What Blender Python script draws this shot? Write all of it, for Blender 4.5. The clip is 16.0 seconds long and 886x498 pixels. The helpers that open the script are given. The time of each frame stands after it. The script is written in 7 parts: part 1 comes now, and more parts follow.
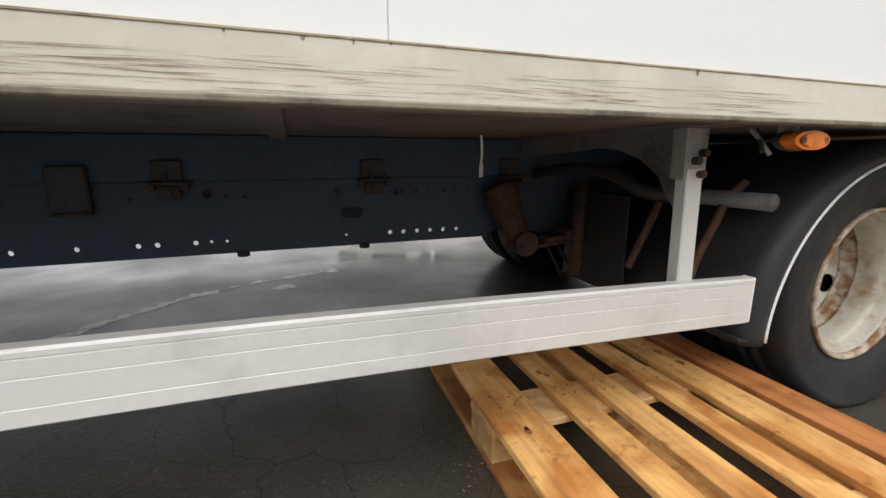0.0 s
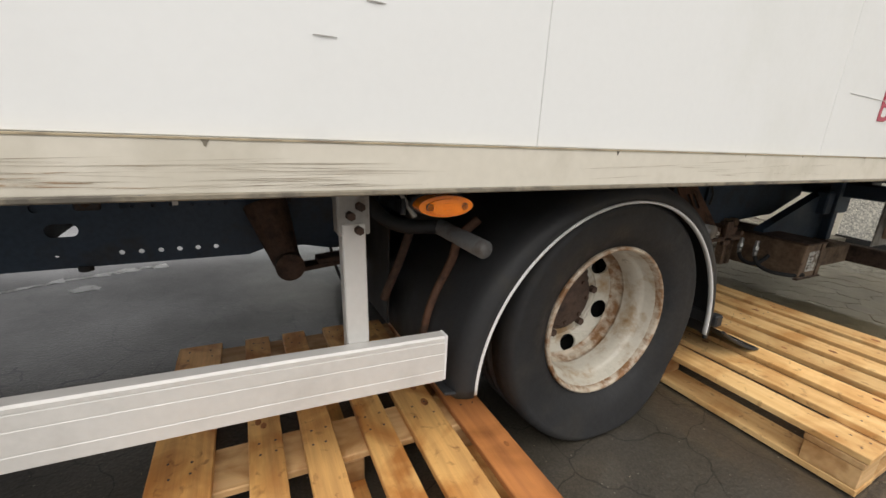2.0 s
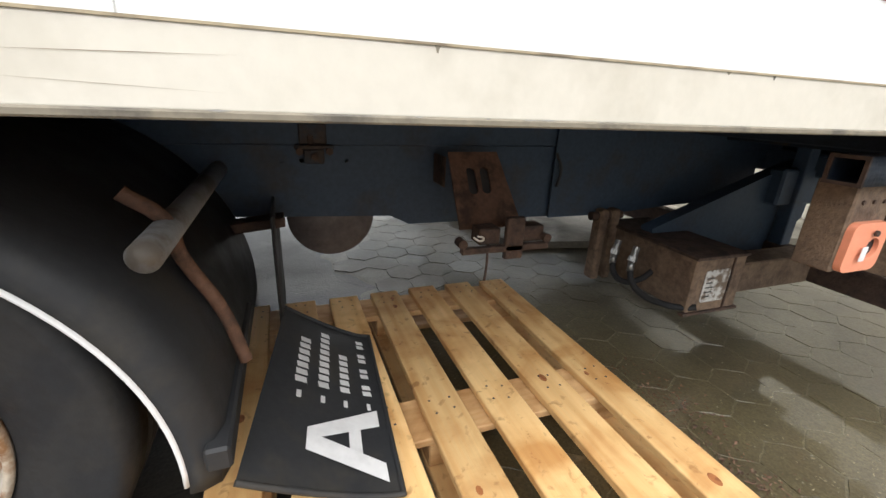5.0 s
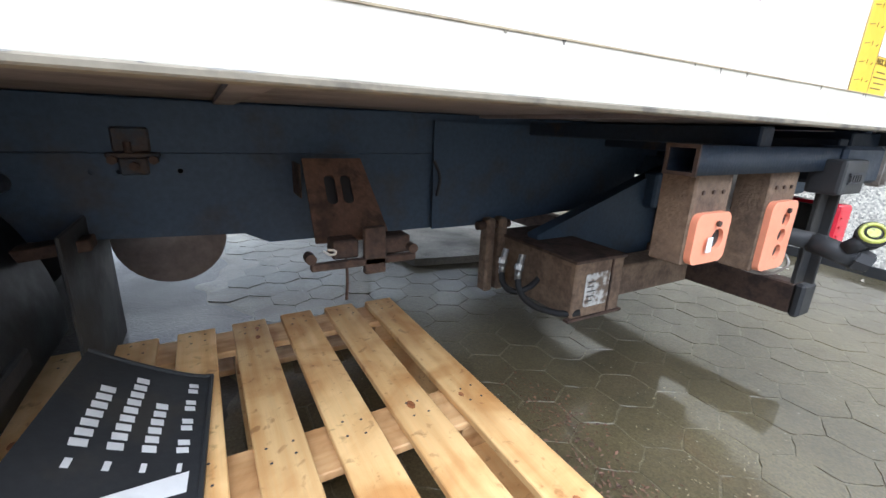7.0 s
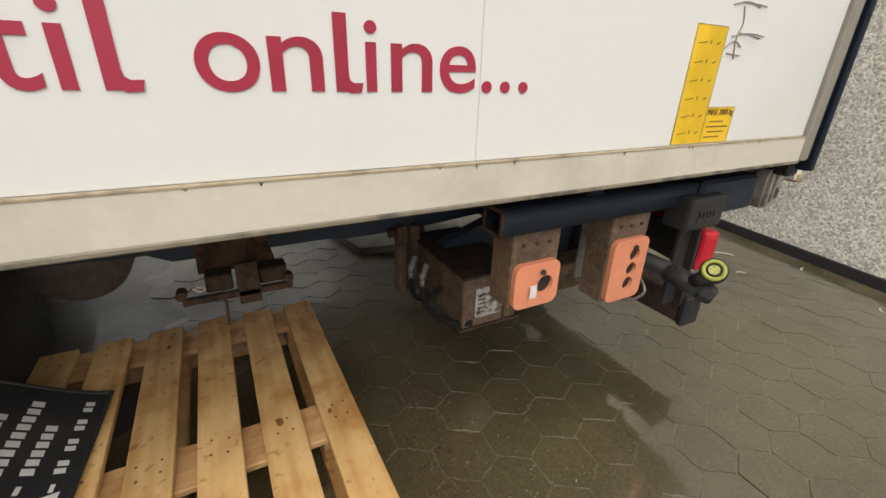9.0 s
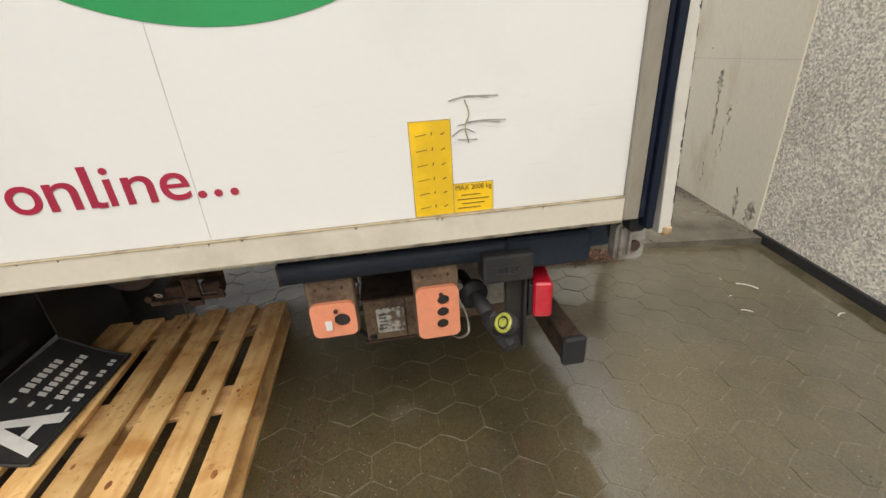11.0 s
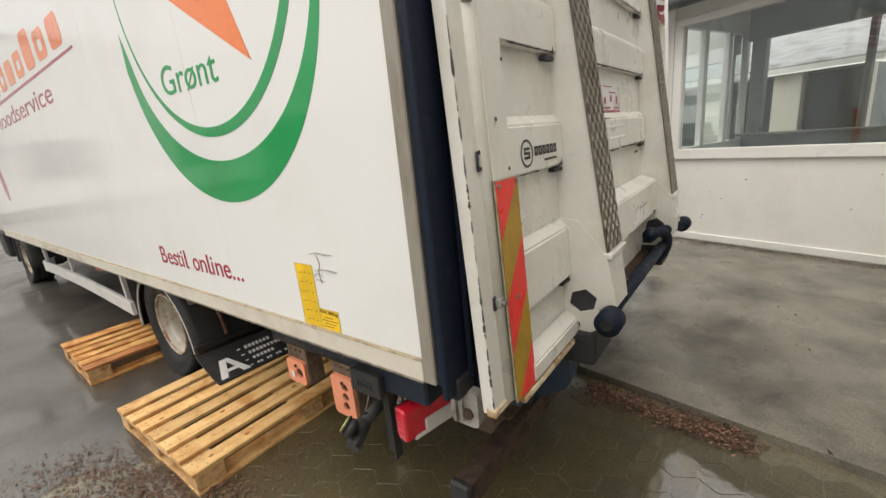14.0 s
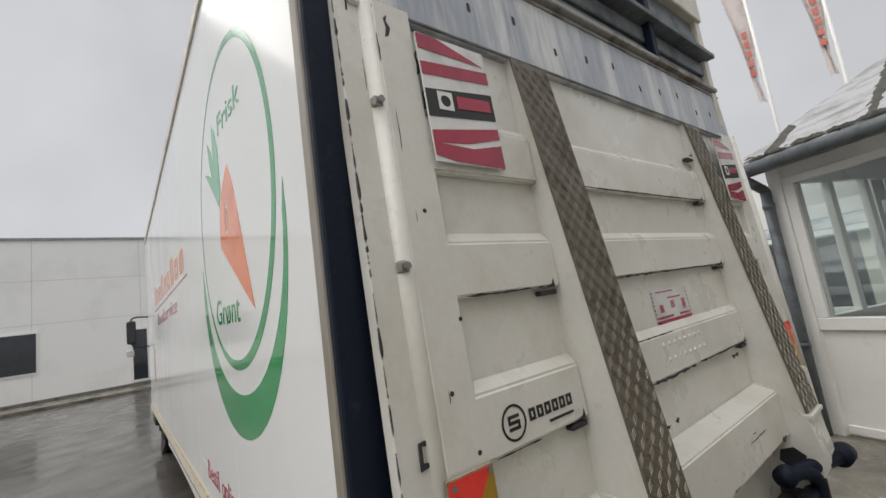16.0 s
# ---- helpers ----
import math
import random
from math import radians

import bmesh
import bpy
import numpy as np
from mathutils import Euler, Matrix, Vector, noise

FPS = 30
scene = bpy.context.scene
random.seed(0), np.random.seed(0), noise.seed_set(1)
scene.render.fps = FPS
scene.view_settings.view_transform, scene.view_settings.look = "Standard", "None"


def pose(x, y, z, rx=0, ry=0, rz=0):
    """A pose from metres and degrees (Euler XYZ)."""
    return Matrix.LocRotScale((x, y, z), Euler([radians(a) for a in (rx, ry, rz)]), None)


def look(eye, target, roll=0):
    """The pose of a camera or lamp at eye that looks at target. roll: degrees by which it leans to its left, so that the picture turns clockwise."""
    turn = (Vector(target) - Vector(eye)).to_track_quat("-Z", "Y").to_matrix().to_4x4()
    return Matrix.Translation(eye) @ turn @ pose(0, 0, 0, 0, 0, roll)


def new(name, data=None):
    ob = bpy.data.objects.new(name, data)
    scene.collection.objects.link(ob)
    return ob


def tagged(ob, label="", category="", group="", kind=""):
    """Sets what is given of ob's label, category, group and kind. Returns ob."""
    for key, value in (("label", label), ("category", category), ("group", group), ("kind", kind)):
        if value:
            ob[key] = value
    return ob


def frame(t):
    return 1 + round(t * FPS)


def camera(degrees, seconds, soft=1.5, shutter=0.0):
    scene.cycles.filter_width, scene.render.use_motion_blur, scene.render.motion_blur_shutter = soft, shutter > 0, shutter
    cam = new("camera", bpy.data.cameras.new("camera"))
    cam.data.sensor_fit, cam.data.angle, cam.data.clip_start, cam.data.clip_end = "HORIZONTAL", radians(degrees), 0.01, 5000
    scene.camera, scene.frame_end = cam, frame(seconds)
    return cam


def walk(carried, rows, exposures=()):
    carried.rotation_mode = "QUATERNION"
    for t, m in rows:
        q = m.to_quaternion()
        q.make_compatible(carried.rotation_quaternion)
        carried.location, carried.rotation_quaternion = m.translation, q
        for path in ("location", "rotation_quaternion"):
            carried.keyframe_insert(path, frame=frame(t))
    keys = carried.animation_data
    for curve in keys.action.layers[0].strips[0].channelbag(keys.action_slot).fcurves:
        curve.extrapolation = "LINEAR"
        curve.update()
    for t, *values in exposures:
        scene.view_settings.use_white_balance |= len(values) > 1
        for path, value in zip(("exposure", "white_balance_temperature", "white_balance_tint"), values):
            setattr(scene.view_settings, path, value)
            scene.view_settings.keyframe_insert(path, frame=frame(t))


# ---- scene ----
cam = camera(93.6, 16.0)

PATH = [
    (0, (0.961, -0.558, 0.787), (1.611, 1.287, 0.367), -0.2),
    (0.5, (1.021, -0.588, 0.793), (1.74, 1.224, 0.347), 0.1),
    (1, (1.127, -0.62, 0.853), (1.922, 1.149, 0.365), 1.0),
    (1.5, (1.337, -0.658, 0.912), (2.205, 1.071, 0.404), 2.1),
    (2, (1.622, -0.635, 0.958), (2.505, 1.07, 0.397), 2.9),
    (2.5, (1.97, -0.654, 0.961), (2.789, 1.066, 0.352), 3.0),
    (3, (2.327, -0.649, 0.951), (3.113, 1.071, 0.298), 3.1),
    (3.5, (2.704, -0.601, 0.944), (3.411, 1.135, 0.245), 2.8),
    (4, (3.013, -0.547, 0.94), (3.647, 1.202, 0.207), 2.8),
    (6.5, (3.485, -0.374, 0.79), (4.339, 1.347, 0.233), 2.2),
    (7, (3.57, -0.438, 0.82), (4.516, 1.231, 0.257), 2.2),
    (7.5, (3.605, -0.475, 0.862), (4.593, 1.157, 0.26), 2.4),
    (8, (3.654, -0.496, 0.926), (4.66, 1.108, 0.281), 2.8),
    (8.5, (3.783, -0.574, 1.015), (4.741, 1.035, 0.313), 2.6),
    (9, (3.931, -0.624, 1.075), (4.8, 0.998, 0.291), 1.7),
    (9.5, (4.112, -0.662, 1.131), (4.849, 1.009, 0.317), 0.2),
    (10, (4.29, -0.77, 1.192), (4.858, 0.953, 0.35), -1.8),
    (10.2, (4.38, -0.841, 1.23), (4.888, 0.898, 0.382), -2.3),
    (12.3, (5.516, -1.176, 1.414), (5.139, 0.615, 0.607), -4.8),
    (12.5, (5.635, -1.139, 1.438), (5.138, 0.629, 0.645), -5.0),
    (13, (5.858, -1.056, 1.492), (5.066, 0.624, 0.749), -5.4),
    (13.5, (6.117, -0.988, 1.543), (5.107, 0.608, 0.887), -5.4),
    (14, (6.24, -0.854, 1.582), (5.047, 0.667, 1.071), -5.6),
    (14.5, (6.288, -0.719, 1.643), (4.968, 0.743, 1.294), -6.1),
    (15, (6.329, -0.6, 1.695), (4.892, 0.783, 1.548), -7.1),
    (15.5, (6.371, -0.48, 1.764), (4.868, 0.837, 1.851), -7.6),
    (16, (6.415, -0.382, 1.814), (4.865, 0.851, 2.087), -8.1),
]
EXPOSURES = [(0.0, 0.62, 6550, 10), (0.8, 0.6, 6600, 10), (2.0, 0.47, 6750, 10), (3.0, 0.51, 6850, 10), (4.2, 0.55, 7000, 10), (6.3, 2.28, 5000, 10), (7.0, 1.54, 5550, 10), (7.5, 0.88, 6000, 10), (8.0, 0.7, 6250, 10), (9.0, 0.5, 7000, 10), (10.2, 0.52, 7100, 10), (13.5, 0.5, 6950, 10), (15.0, 0.32, 6850, 10), (16.0, 0.08, 6550, 10)]
walk(cam, [(t, look(eye, target, roll)) for t, eye, target, roll in PATH], EXPOSURES)

# ---- light ----
world = bpy.data.worlds.new("overcast")
scene.world = world
world.use_nodes = True
wn, wl = world.node_tree.nodes, world.node_tree.links
wn.clear()
sky = wn.new("ShaderNodeTexSky")
sky.sky_type, sky.sun_disc = "NISHITA", False
sky.sun_elevation, sky.sun_rotation, sky.dust_density = radians(65), radians(198), 4.0
grey = wn.new("ShaderNodeHueSaturation")
grey.inputs["Saturation"].default_value = 0.12
cloud = wn.new("ShaderNodeMix")
cloud.data_type = "RGBA"
cloud.inputs["Factor"].default_value = 0.72
cloud.inputs["B"].default_value = (6.5, 6.63, 6.95, 1)
wtc, wno, wmr, wmx = wn.new("ShaderNodeTexCoord"), wn.new("ShaderNodeTexNoise"), wn.new("ShaderNodeMapRange"), wn.new("ShaderNodeHueSaturation")
wno.inputs["Scale"].default_value, wno.inputs["Detail"].default_value = 2.2, 4
wmr.inputs["From Min"].default_value, wmr.inputs["From Max"].default_value = 0.3, 0.7
wmr.inputs["To Min"].default_value, wmr.inputs["To Max"].default_value = 0.86, 1.08
wl.new(wtc.outputs["Generated"], wno.inputs["Vector"])
wl.new(wno.outputs["Fac"], wmr.inputs["Value"])
wl.new(wmr.outputs[0], wmx.inputs["Value"])
back = wn.new("ShaderNodeBackground")
back.inputs["Strength"].default_value = 0.1
wout = wn.new("ShaderNodeOutputWorld")
wl.new(sky.outputs[0], grey.inputs["Color"])
wl.new(grey.outputs[0], cloud.inputs["A"])
wl.new(cloud.outputs["Result"], wmx.inputs["Color"])
wl.new(wmx.outputs[0], back.inputs["Color"])
wl.new(back.outputs[0], wout.inputs[0])
sun = new("sun", bpy.data.lights.new("sun", "SUN"))
sun.data.energy, sun.data.angle, sun.data.color = 2.55, radians(90), (1.0, 0.97, 0.93)
sun.matrix_world = look((-2, -6, 14), (0, 0, 0))


# ---- materials ----
def material(name, base, rough=0.5, metal=0.0, spots=None, spot_scale=4.0, spot_range=(0.5, 0.62), grain=0.12, grain_scale=60.0,
             bump=0.05, bump_scale=120.0, stretch=(1, 1, 1), coat=0.0, vary=0.0, rough_vary=0.1, spec=0.5, world_at=False):
    """A surface with fine grain, stains of a second colour, relief and a roughness that varies."""
    m = bpy.data.materials.new(name)
    m.use_nodes = True
    n, l = m.node_tree.nodes, m.node_tree.links
    b = n["Principled BSDF"]
    b.inputs["Metallic"].default_value = metal
    b.inputs["Coat Weight"].default_value = coat
    b.inputs["Coat Roughness"].default_value = 0.06
    b.inputs["Specular IOR Level"].default_value = spec
    tc = n.new("ShaderNodeTexCoord")
    mp = n.new("ShaderNodeMapping")
    mp.inputs["Scale"].default_value = stretch
    if world_at:
        l.new(n.new("ShaderNodeNewGeometry").outputs["Position"], mp.inputs["Vector"])
    else:
        l.new(tc.outputs["Object"], mp.inputs["Vector"])
    fine = n.new("ShaderNodeTexNoise")
    fine.inputs["Scale"].default_value, fine.inputs["Detail"].default_value = grain_scale, 4
    broad = n.new("ShaderNodeTexNoise")
    broad.inputs["Scale"].default_value, broad.inputs["Detail"].default_value, broad.inputs["Roughness"].default_value = spot_scale, 6, 0.62
    l.new(mp.outputs[0], fine.inputs["Vector"])
    l.new(mp.outputs[0], broad.inputs["Vector"])
    col = n.new("ShaderNodeMix")
    col.data_type = "RGBA"
    col.inputs["A"].default_value = (*base, 1)
    col.inputs["B"].default_value = (*(spots or [c * 0.8 for c in base]), 1)
    ramp = n.new("ShaderNodeMapRange")
    ramp.inputs["From Min"].default_value, ramp.inputs["From Max"].default_value = spot_range
    l.new(broad.outputs["Fac"], ramp.inputs["Value"])
    l.new(ramp.outputs[0], col.inputs["Factor"])
    hsv = n.new("ShaderNodeHueSaturation")
    val = n.new("ShaderNodeMapRange")
    val.inputs["To Min"].default_value, val.inputs["To Max"].default_value = 1 - 2 * grain, 1 + 2 * grain
    l.new(fine.outputs["Fac"], val.inputs["Value"])
    last = val.outputs[0]
    if vary:
        info = n.new("ShaderNodeObjectInfo")
        rnd = n.new("ShaderNodeMapRange")
        rnd.inputs["To Min"].default_value, rnd.inputs["To Max"].default_value = 1 - vary, 1 + vary
        mul = n.new("ShaderNodeMath")
        mul.operation = "MULTIPLY"
        l.new(info.outputs["Random"], rnd.inputs["Value"])
        l.new(rnd.outputs[0], mul.inputs[0])
        l.new(last, mul.inputs[1])
        last = mul.outputs[0]
    l.new(last, hsv.inputs["Value"])
    l.new(col.outputs["Result"], hsv.inputs["Color"])
    l.new(hsv.outputs[0], b.inputs["Base Color"])
    rr = n.new("ShaderNodeMapRange")
    rr.inputs["To Min"].default_value, rr.inputs["To Max"].default_value = max(0.02, rough - rough_vary), min(1, rough + rough_vary)
    rr.inputs["From Min"].default_value, rr.inputs["From Max"].default_value = 0.35, 0.65
    l.new(broad.outputs["Fac"], rr.inputs["Value"])
    l.new(rr.outputs[0], b.inputs["Roughness"])
    if bump:
        bn = n.new("ShaderNodeTexNoise")
        bn.inputs["Scale"].default_value, bn.inputs["Detail"].default_value = bump_scale, 3
        l.new(mp.outputs[0], bn.inputs["Vector"])
        bp = n.new("ShaderNodeBump")
        bp.inputs["Strength"].default_value, bp.inputs["Distance"].default_value = bump, 0.01
        l.new(bn.outputs["Fac"], bp.inputs["Height"])
        l.new(bp.outputs[0], b.inputs["Normal"])
    return m


M = {}
M["panel"] = material("panel_white", (0.72, 0.73, 0.73), 0.13, spots=(0.69, 0.7, 0.69), spot_scale=1.2, grain=0.01, bump=0.006, bump_scale=3, coat=0.0, rough_vary=0.04, spec=0.42)
M["seam"] = material("seam_grey", (0.52, 0.52, 0.51), 0.6)
M["rail"] = material("rail_grey_beige", (0.6, 0.565, 0.49), 0.42, spots=(0.52, 0.485, 0.41), spot_scale=3, grain=0.03, bump=0.02, rough_vary=0.12)
M["pillar"] = material("weathered_pillar", (0.26, 0.24, 0.205), 0.5, spots=(0.15, 0.125, 0.09), spot_scale=5, spot_range=(0.5, 0.72), grain=0.08, bump=0.05, stretch=(1, 1, 0.3))
M["lip"] = material("grimy_lip", (0.2, 0.175, 0.13), 0.7, spots=(0.09, 0.08, 0.065), spot_scale=10, grain=0.15)
M["rail_scrape"] = material("brown_scrape", (0.3, 0.2, 0.12), 0.75, spots=(0.5, 0.45, 0.37), spot_scale=40, spot_range=(0.45, 0.6))
M["scratch"] = material("brown_scratch", (0.26, 0.21, 0.145), 0.8)
M["rusty_navy"] = material("grimy_navy_steel", (0.026, 0.034, 0.046), 0.7, spots=(0.055, 0.037, 0.028), spot_scale=16, spot_range=(0.44, 0.6), grain=0.25, bump=0.3)
M["dark_steel"] = material("dull_grey_steel", (0.15, 0.152, 0.155), 0.5, spots=(0.09, 0.075, 0.06), spot_scale=8)
M["dirt_edge"] = material("rail_edge_dirt", (0.36, 0.3, 0.2), 0.8, spots=(0.2, 0.16, 0.11), spot_scale=14)
M["chassis"] = material("chassis_navy", (0.042, 0.064, 0.096), 0.55, spots=(0.055, 0.055, 0.06), spot_scale=5, spot_range=(0.52, 0.75), grain=0.15, bump=0.08, spec=0.22)
M["navy"] = material("dark_navy_steel", (0.014, 0.022, 0.036), 0.55, spots=(0.05, 0.035, 0.028), spot_scale=9, spot_range=(0.58, 0.7), grain=0.2, bump=0.15, spec=0.3)
M["black"] = material("black_plastic", (0.028, 0.029, 0.031), 0.5, spots=(0.04, 0.038, 0.035), spot_scale=6, grain=0.1, bump=0.05, spec=0.22)
M["gasket"] = material("navy_gasket", (0.007, 0.012, 0.025), 0.6, spots=(0.03, 0.034, 0.045), spot_scale=14, spot_range=(0.6, 0.75), spec=0.22)
M["rust"] = material("rusty_steel", (0.062, 0.036, 0.025), 0.85, spots=(0.035, 0.023, 0.018), spot_scale=18, grain=0.3, bump=0.4, bump_scale=90)
M["rust_pale"] = material("pale_rust", (0.17, 0.115, 0.075), 0.85, spots=(0.085, 0.058, 0.042), spot_scale=11, spot_range=(0.42, 0.68), grain=0.3, bump=0.4, bump_scale=140)
M["rust_mid"] = material("brown_rust", (0.12, 0.06, 0.036), 0.8, spots=(0.06, 0.033, 0.022), spot_scale=14, grain=0.25, bump=0.3, bump_scale=90)
M["under"] = material("underside_brown", (0.17, 0.145, 0.138), 0.75, spots=(0.11, 0.095, 0.09), spot_scale=3, grain=0.15)
M["rubber"] = material("tyre_rubber", (0.021, 0.0215, 0.023), 0.62, spots=(0.028, 0.027, 0.026), spot_scale=7, grain=0.15, bump=0.1, rough_vary=0.18, spec=0.22)
M["rim"] = material("rim_grey_paint", (0.5, 0.475, 0.41), 0.36, spots=(0.28, 0.18, 0.085), spot_scale=9, spot_range=(0.5, 0.68), grain=0.06, bump=0.1)
M["rim_edge"] = material("rim_edge_rusted", (0.46, 0.4, 0.32), 0.5, spots=(0.2, 0.1, 0.04), spot_scale=18, spot_range=(0.42, 0.58), grain=0.15, bump=0.25)
M["galv"] = material("white_aluminium", (0.62, 0.61, 0.59), 0.38, spots=(0.55, 0.54, 0.52), spot_scale=4, grain=0.03, bump=0.02, metal=0.1)
M["galv_dull"] = material("dirty_aluminium", (0.3, 0.29, 0.27), 0.55, spots=(0.14, 0.12, 0.1), spot_scale=6, grain=0.12, bump=0.1)
M["orange"] = material("amber_lens", (0.8, 0.2, 0.005), 0.18, grain=0.05, bump=0.25, bump_scale=300, coat=0.4)
M["salmon"] = material("salmon_plastic", (0.78, 0.29, 0.17), 0.4, spots=(0.7, 0.27, 0.16), grain=0.05, bump=0.02)
M["red"] = material("red_lens", (0.55, 0.012, 0.03), 0.15, grain=0.05, bump=0.2, bump_scale=200, coat=0.5)
M["lens_white"] = material("clear_lens", (0.62, 0.6, 0.6), 0.2, grain=0.05, bump=0.2, bump_scale=200, coat=0.5)
M["yellow"] = material("yellow_label", (0.86, 0.55, 0.02), 0.4, grain=0.02, bump=0)
M["crimson"] = material("crimson_vinyl", (0.37, 0.025, 0.06), 0.14, grain=0.02, bump=0, coat=0.3)
M["green"] = material("green_vinyl", (0.01, 0.29, 0.085), 0.14, spots=(0.012, 0.26, 0.08), grain=0.02, bump=0, coat=0.3)
M["carrot"] = material("orange_vinyl", (0.8, 0.2, 0.045), 0.14, grain=0.02, bump=0, coat=0.3)
M["leaf"] = material("leaf_green_vinyl", (0.05, 0.4, 0.17), 0.14, grain=0.02, bump=0, coat=0.3)
M["label_print"] = material("faded_label_print", (0.2, 0.13, 0.02), 0.5, grain=0, bump=0)
# black of the print, and of the shade painted inside holes
M["ink"] = material("black_ink_and_shade", (0.02, 0.02, 0.02), 0.5, grain=0, bump=0)
M["white"] = material("white_print", (0.72, 0.72, 0.72), 0.5, grain=0.04, bump=0)
M["cream"] = material("cream_wall_paint", (0.8, 0.77, 0.66), 0.6, spots=(0.56, 0.5, 0.38), spot_scale=1.6, spot_range=(0.52, 0.78), grain=0.05, bump=0.08, stretch=(1, 1, 0.5))
M["pvc"] = material("white_pvc", (0.84, 0.83, 0.8), 0.35, spots=(0.8, 0.79, 0.75), spot_scale=2, grain=0.02, bump=0.01)
M["lift"] = material("lift_white_paint", (0.68, 0.67, 0.63), 0.33, spots=(0.56, 0.54, 0.48), spot_scale=3, spot_range=(0.5, 0.75), grain=0.03, bump=0.03)
# lost paint, and also the shade painted into slots, notches and grooves
M["chip"] = material("chipped_paint_and_shade", (0.03, 0.03, 0.035), 0.6, grain=0.1)
M["tread"] = material("checker_plate", (0.17, 0.15, 0.122), 0.5, metal=0.4, spots=(0.11, 0.092, 0.072), spot_scale=10, grain=0.1, bump=0.1)
M["stud"] = material("worn_plate_studs", (0.26, 0.235, 0.195), 0.42, metal=0.5, spots=(0.18, 0.155, 0.12), spot_scale=12, grain=0.1)
M["zinc"] = material("zinc_steel", (0.29, 0.285, 0.27), 0.35, metal=0.8, spots=(0.25, 0.25, 0.25), spot_scale=20, grain=0.1)
M["pipe"] = material("grey_zinc_pipe", (0.12, 0.135, 0.145), 0.5, metal=0.1, spots=(0.08, 0.09, 0.1), spot_scale=6)
M["wood"] = material("pale_pine", (0.74, 0.49, 0.22), 0.62, spots=(0.58, 0.33, 0.12), spot_scale=3.5, spot_range=(0.42, 0.7), grain=0.08, grain_scale=14, bump=0.15, bump_scale=40, stretch=(9, 0.55, 9), vary=0.16)
M["wood_orange"] = material("stained_pine", (0.7, 0.4, 0.14), 0.55, spots=(0.46, 0.24, 0.085), spot_scale=2.4, spot_range=(0.42, 0.72), grain=0.08, grain_scale=14, bump=0.15, bump_scale=40, stretch=(9, 0.55, 9), vary=0.25)
M["wood_red"] = material("red_stained_pine", (0.5, 0.2, 0.065), 0.5, spots=(0.3, 0.11, 0.04), spot_scale=3.5, spot_range=(0.4, 0.66), grain=0.08, grain_scale=14, bump=0.15, bump_scale=40, stretch=(9, 0.55, 9))
M["wood_cross"] = material("pine_cross", (0.58, 0.37, 0.18), 0.62, spots=(0.4, 0.23, 0.09), spot_scale=3.5, spot_range=(0.42, 0.7), grain=0.08, grain_scale=14, bump=0.15, bump_scale=40, stretch=(0.55, 9, 9), vary=0.18)


def stain(m, tint, scale, lo, hi, amount):
    """Water and dirt stains soaked into the wood, at their own scale."""
    n, l = m.node_tree.nodes, m.node_tree.links
    base = n["Principled BSDF"].inputs["Base Color"]
    at, cloud, ramp, mix = n.new("ShaderNodeNewGeometry"), n.new("ShaderNodeTexNoise"), n.new("ShaderNodeMapRange"), n.new("ShaderNodeMix")
    cloud.inputs["Scale"].default_value, cloud.inputs["Detail"].default_value, cloud.inputs["Distortion"].default_value = scale, 6, 0.6
    ramp.inputs["From Min"].default_value, ramp.inputs["From Max"].default_value, ramp.inputs["To Max"].default_value = lo, hi, amount
    mix.data_type, mix.blend_type = "RGBA", "MULTIPLY"
    mix.inputs["B"].default_value = (*tint, 1)
    l.new(at.outputs["Position"], cloud.inputs["Vector"])
    l.new(cloud.outputs["Fac"], ramp.inputs["Value"])
    l.new(ramp.outputs[0], mix.inputs["Factor"])
    l.new(base.links[0].from_socket, mix.inputs["A"])
    l.new(mix.outputs["Result"], base)


stain(M["wood"], (0.66, 0.5, 0.34), 5.5, 0.45, 0.68, 0.9)
stain(M["wood"], (0.45, 0.36, 0.28), 34, 0.6, 0.72, 0.7)
stain(M["wood_orange"], (0.6, 0.42, 0.28), 6, 0.42, 0.62, 0.95)
stain(M["wood_orange"], (0.4, 0.3, 0.25), 30, 0.6, 0.72, 0.7)
stain(M["wood_red"], (0.5, 0.45, 0.38), 5, 0.42, 0.6, 0.9)
stain(M["wood_cross"], (0.6, 0.47, 0.33), 8, 0.42, 0.62, 0.9)
M["knot"] = material("pine_knot", (0.3, 0.11, 0.035), 0.6, spots=(0.17, 0.06, 0.02), spot_scale=40, grain=0.1)

M["kerb"] = material("kerb_concrete", (0.17, 0.16, 0.14), 0.6, spots=(0.08, 0.075, 0.06), spot_scale=5, grain=0.15, bump=0.2)
M["roof"] = material("roof_felt", (0.36, 0.365, 0.38), 0.7, spots=(0.2, 0.195, 0.185), spot_scale=3, spot_range=(0.45, 0.66), grain=0.25, bump=0.5, bump_scale=40)
M["tarred"] = material("grey_facade_trim", (0.3, 0.3, 0.3), 0.6)
M["facade"] = material("facade_panel", (0.88, 0.88, 0.86), 0.5, spots=(0.83, 0.83, 0.81), spot_scale=0.6, grain=0.01, bump=0)
M["darkglass"] = material("dark_window", (0.03, 0.036, 0.045), 0.08, grain=0.02, bump=0, coat=0.3)
M["far_glass"] = material("grey_window_band", (0.3, 0.32, 0.33), 0.2, grain=0.02, bump=0)
M["leaf_litter"] = material("leaf_litter", (0.1, 0.05, 0.03), 0.8, spots=(0.05, 0.03, 0.02), spot_scale=30, grain=0.3)
M["leaf_pale"] = material("pale_leaf_bits", (0.26, 0.14, 0.09), 0.7, spots=(0.12, 0.06, 0.04), spot_scale=30, grain=0.3)
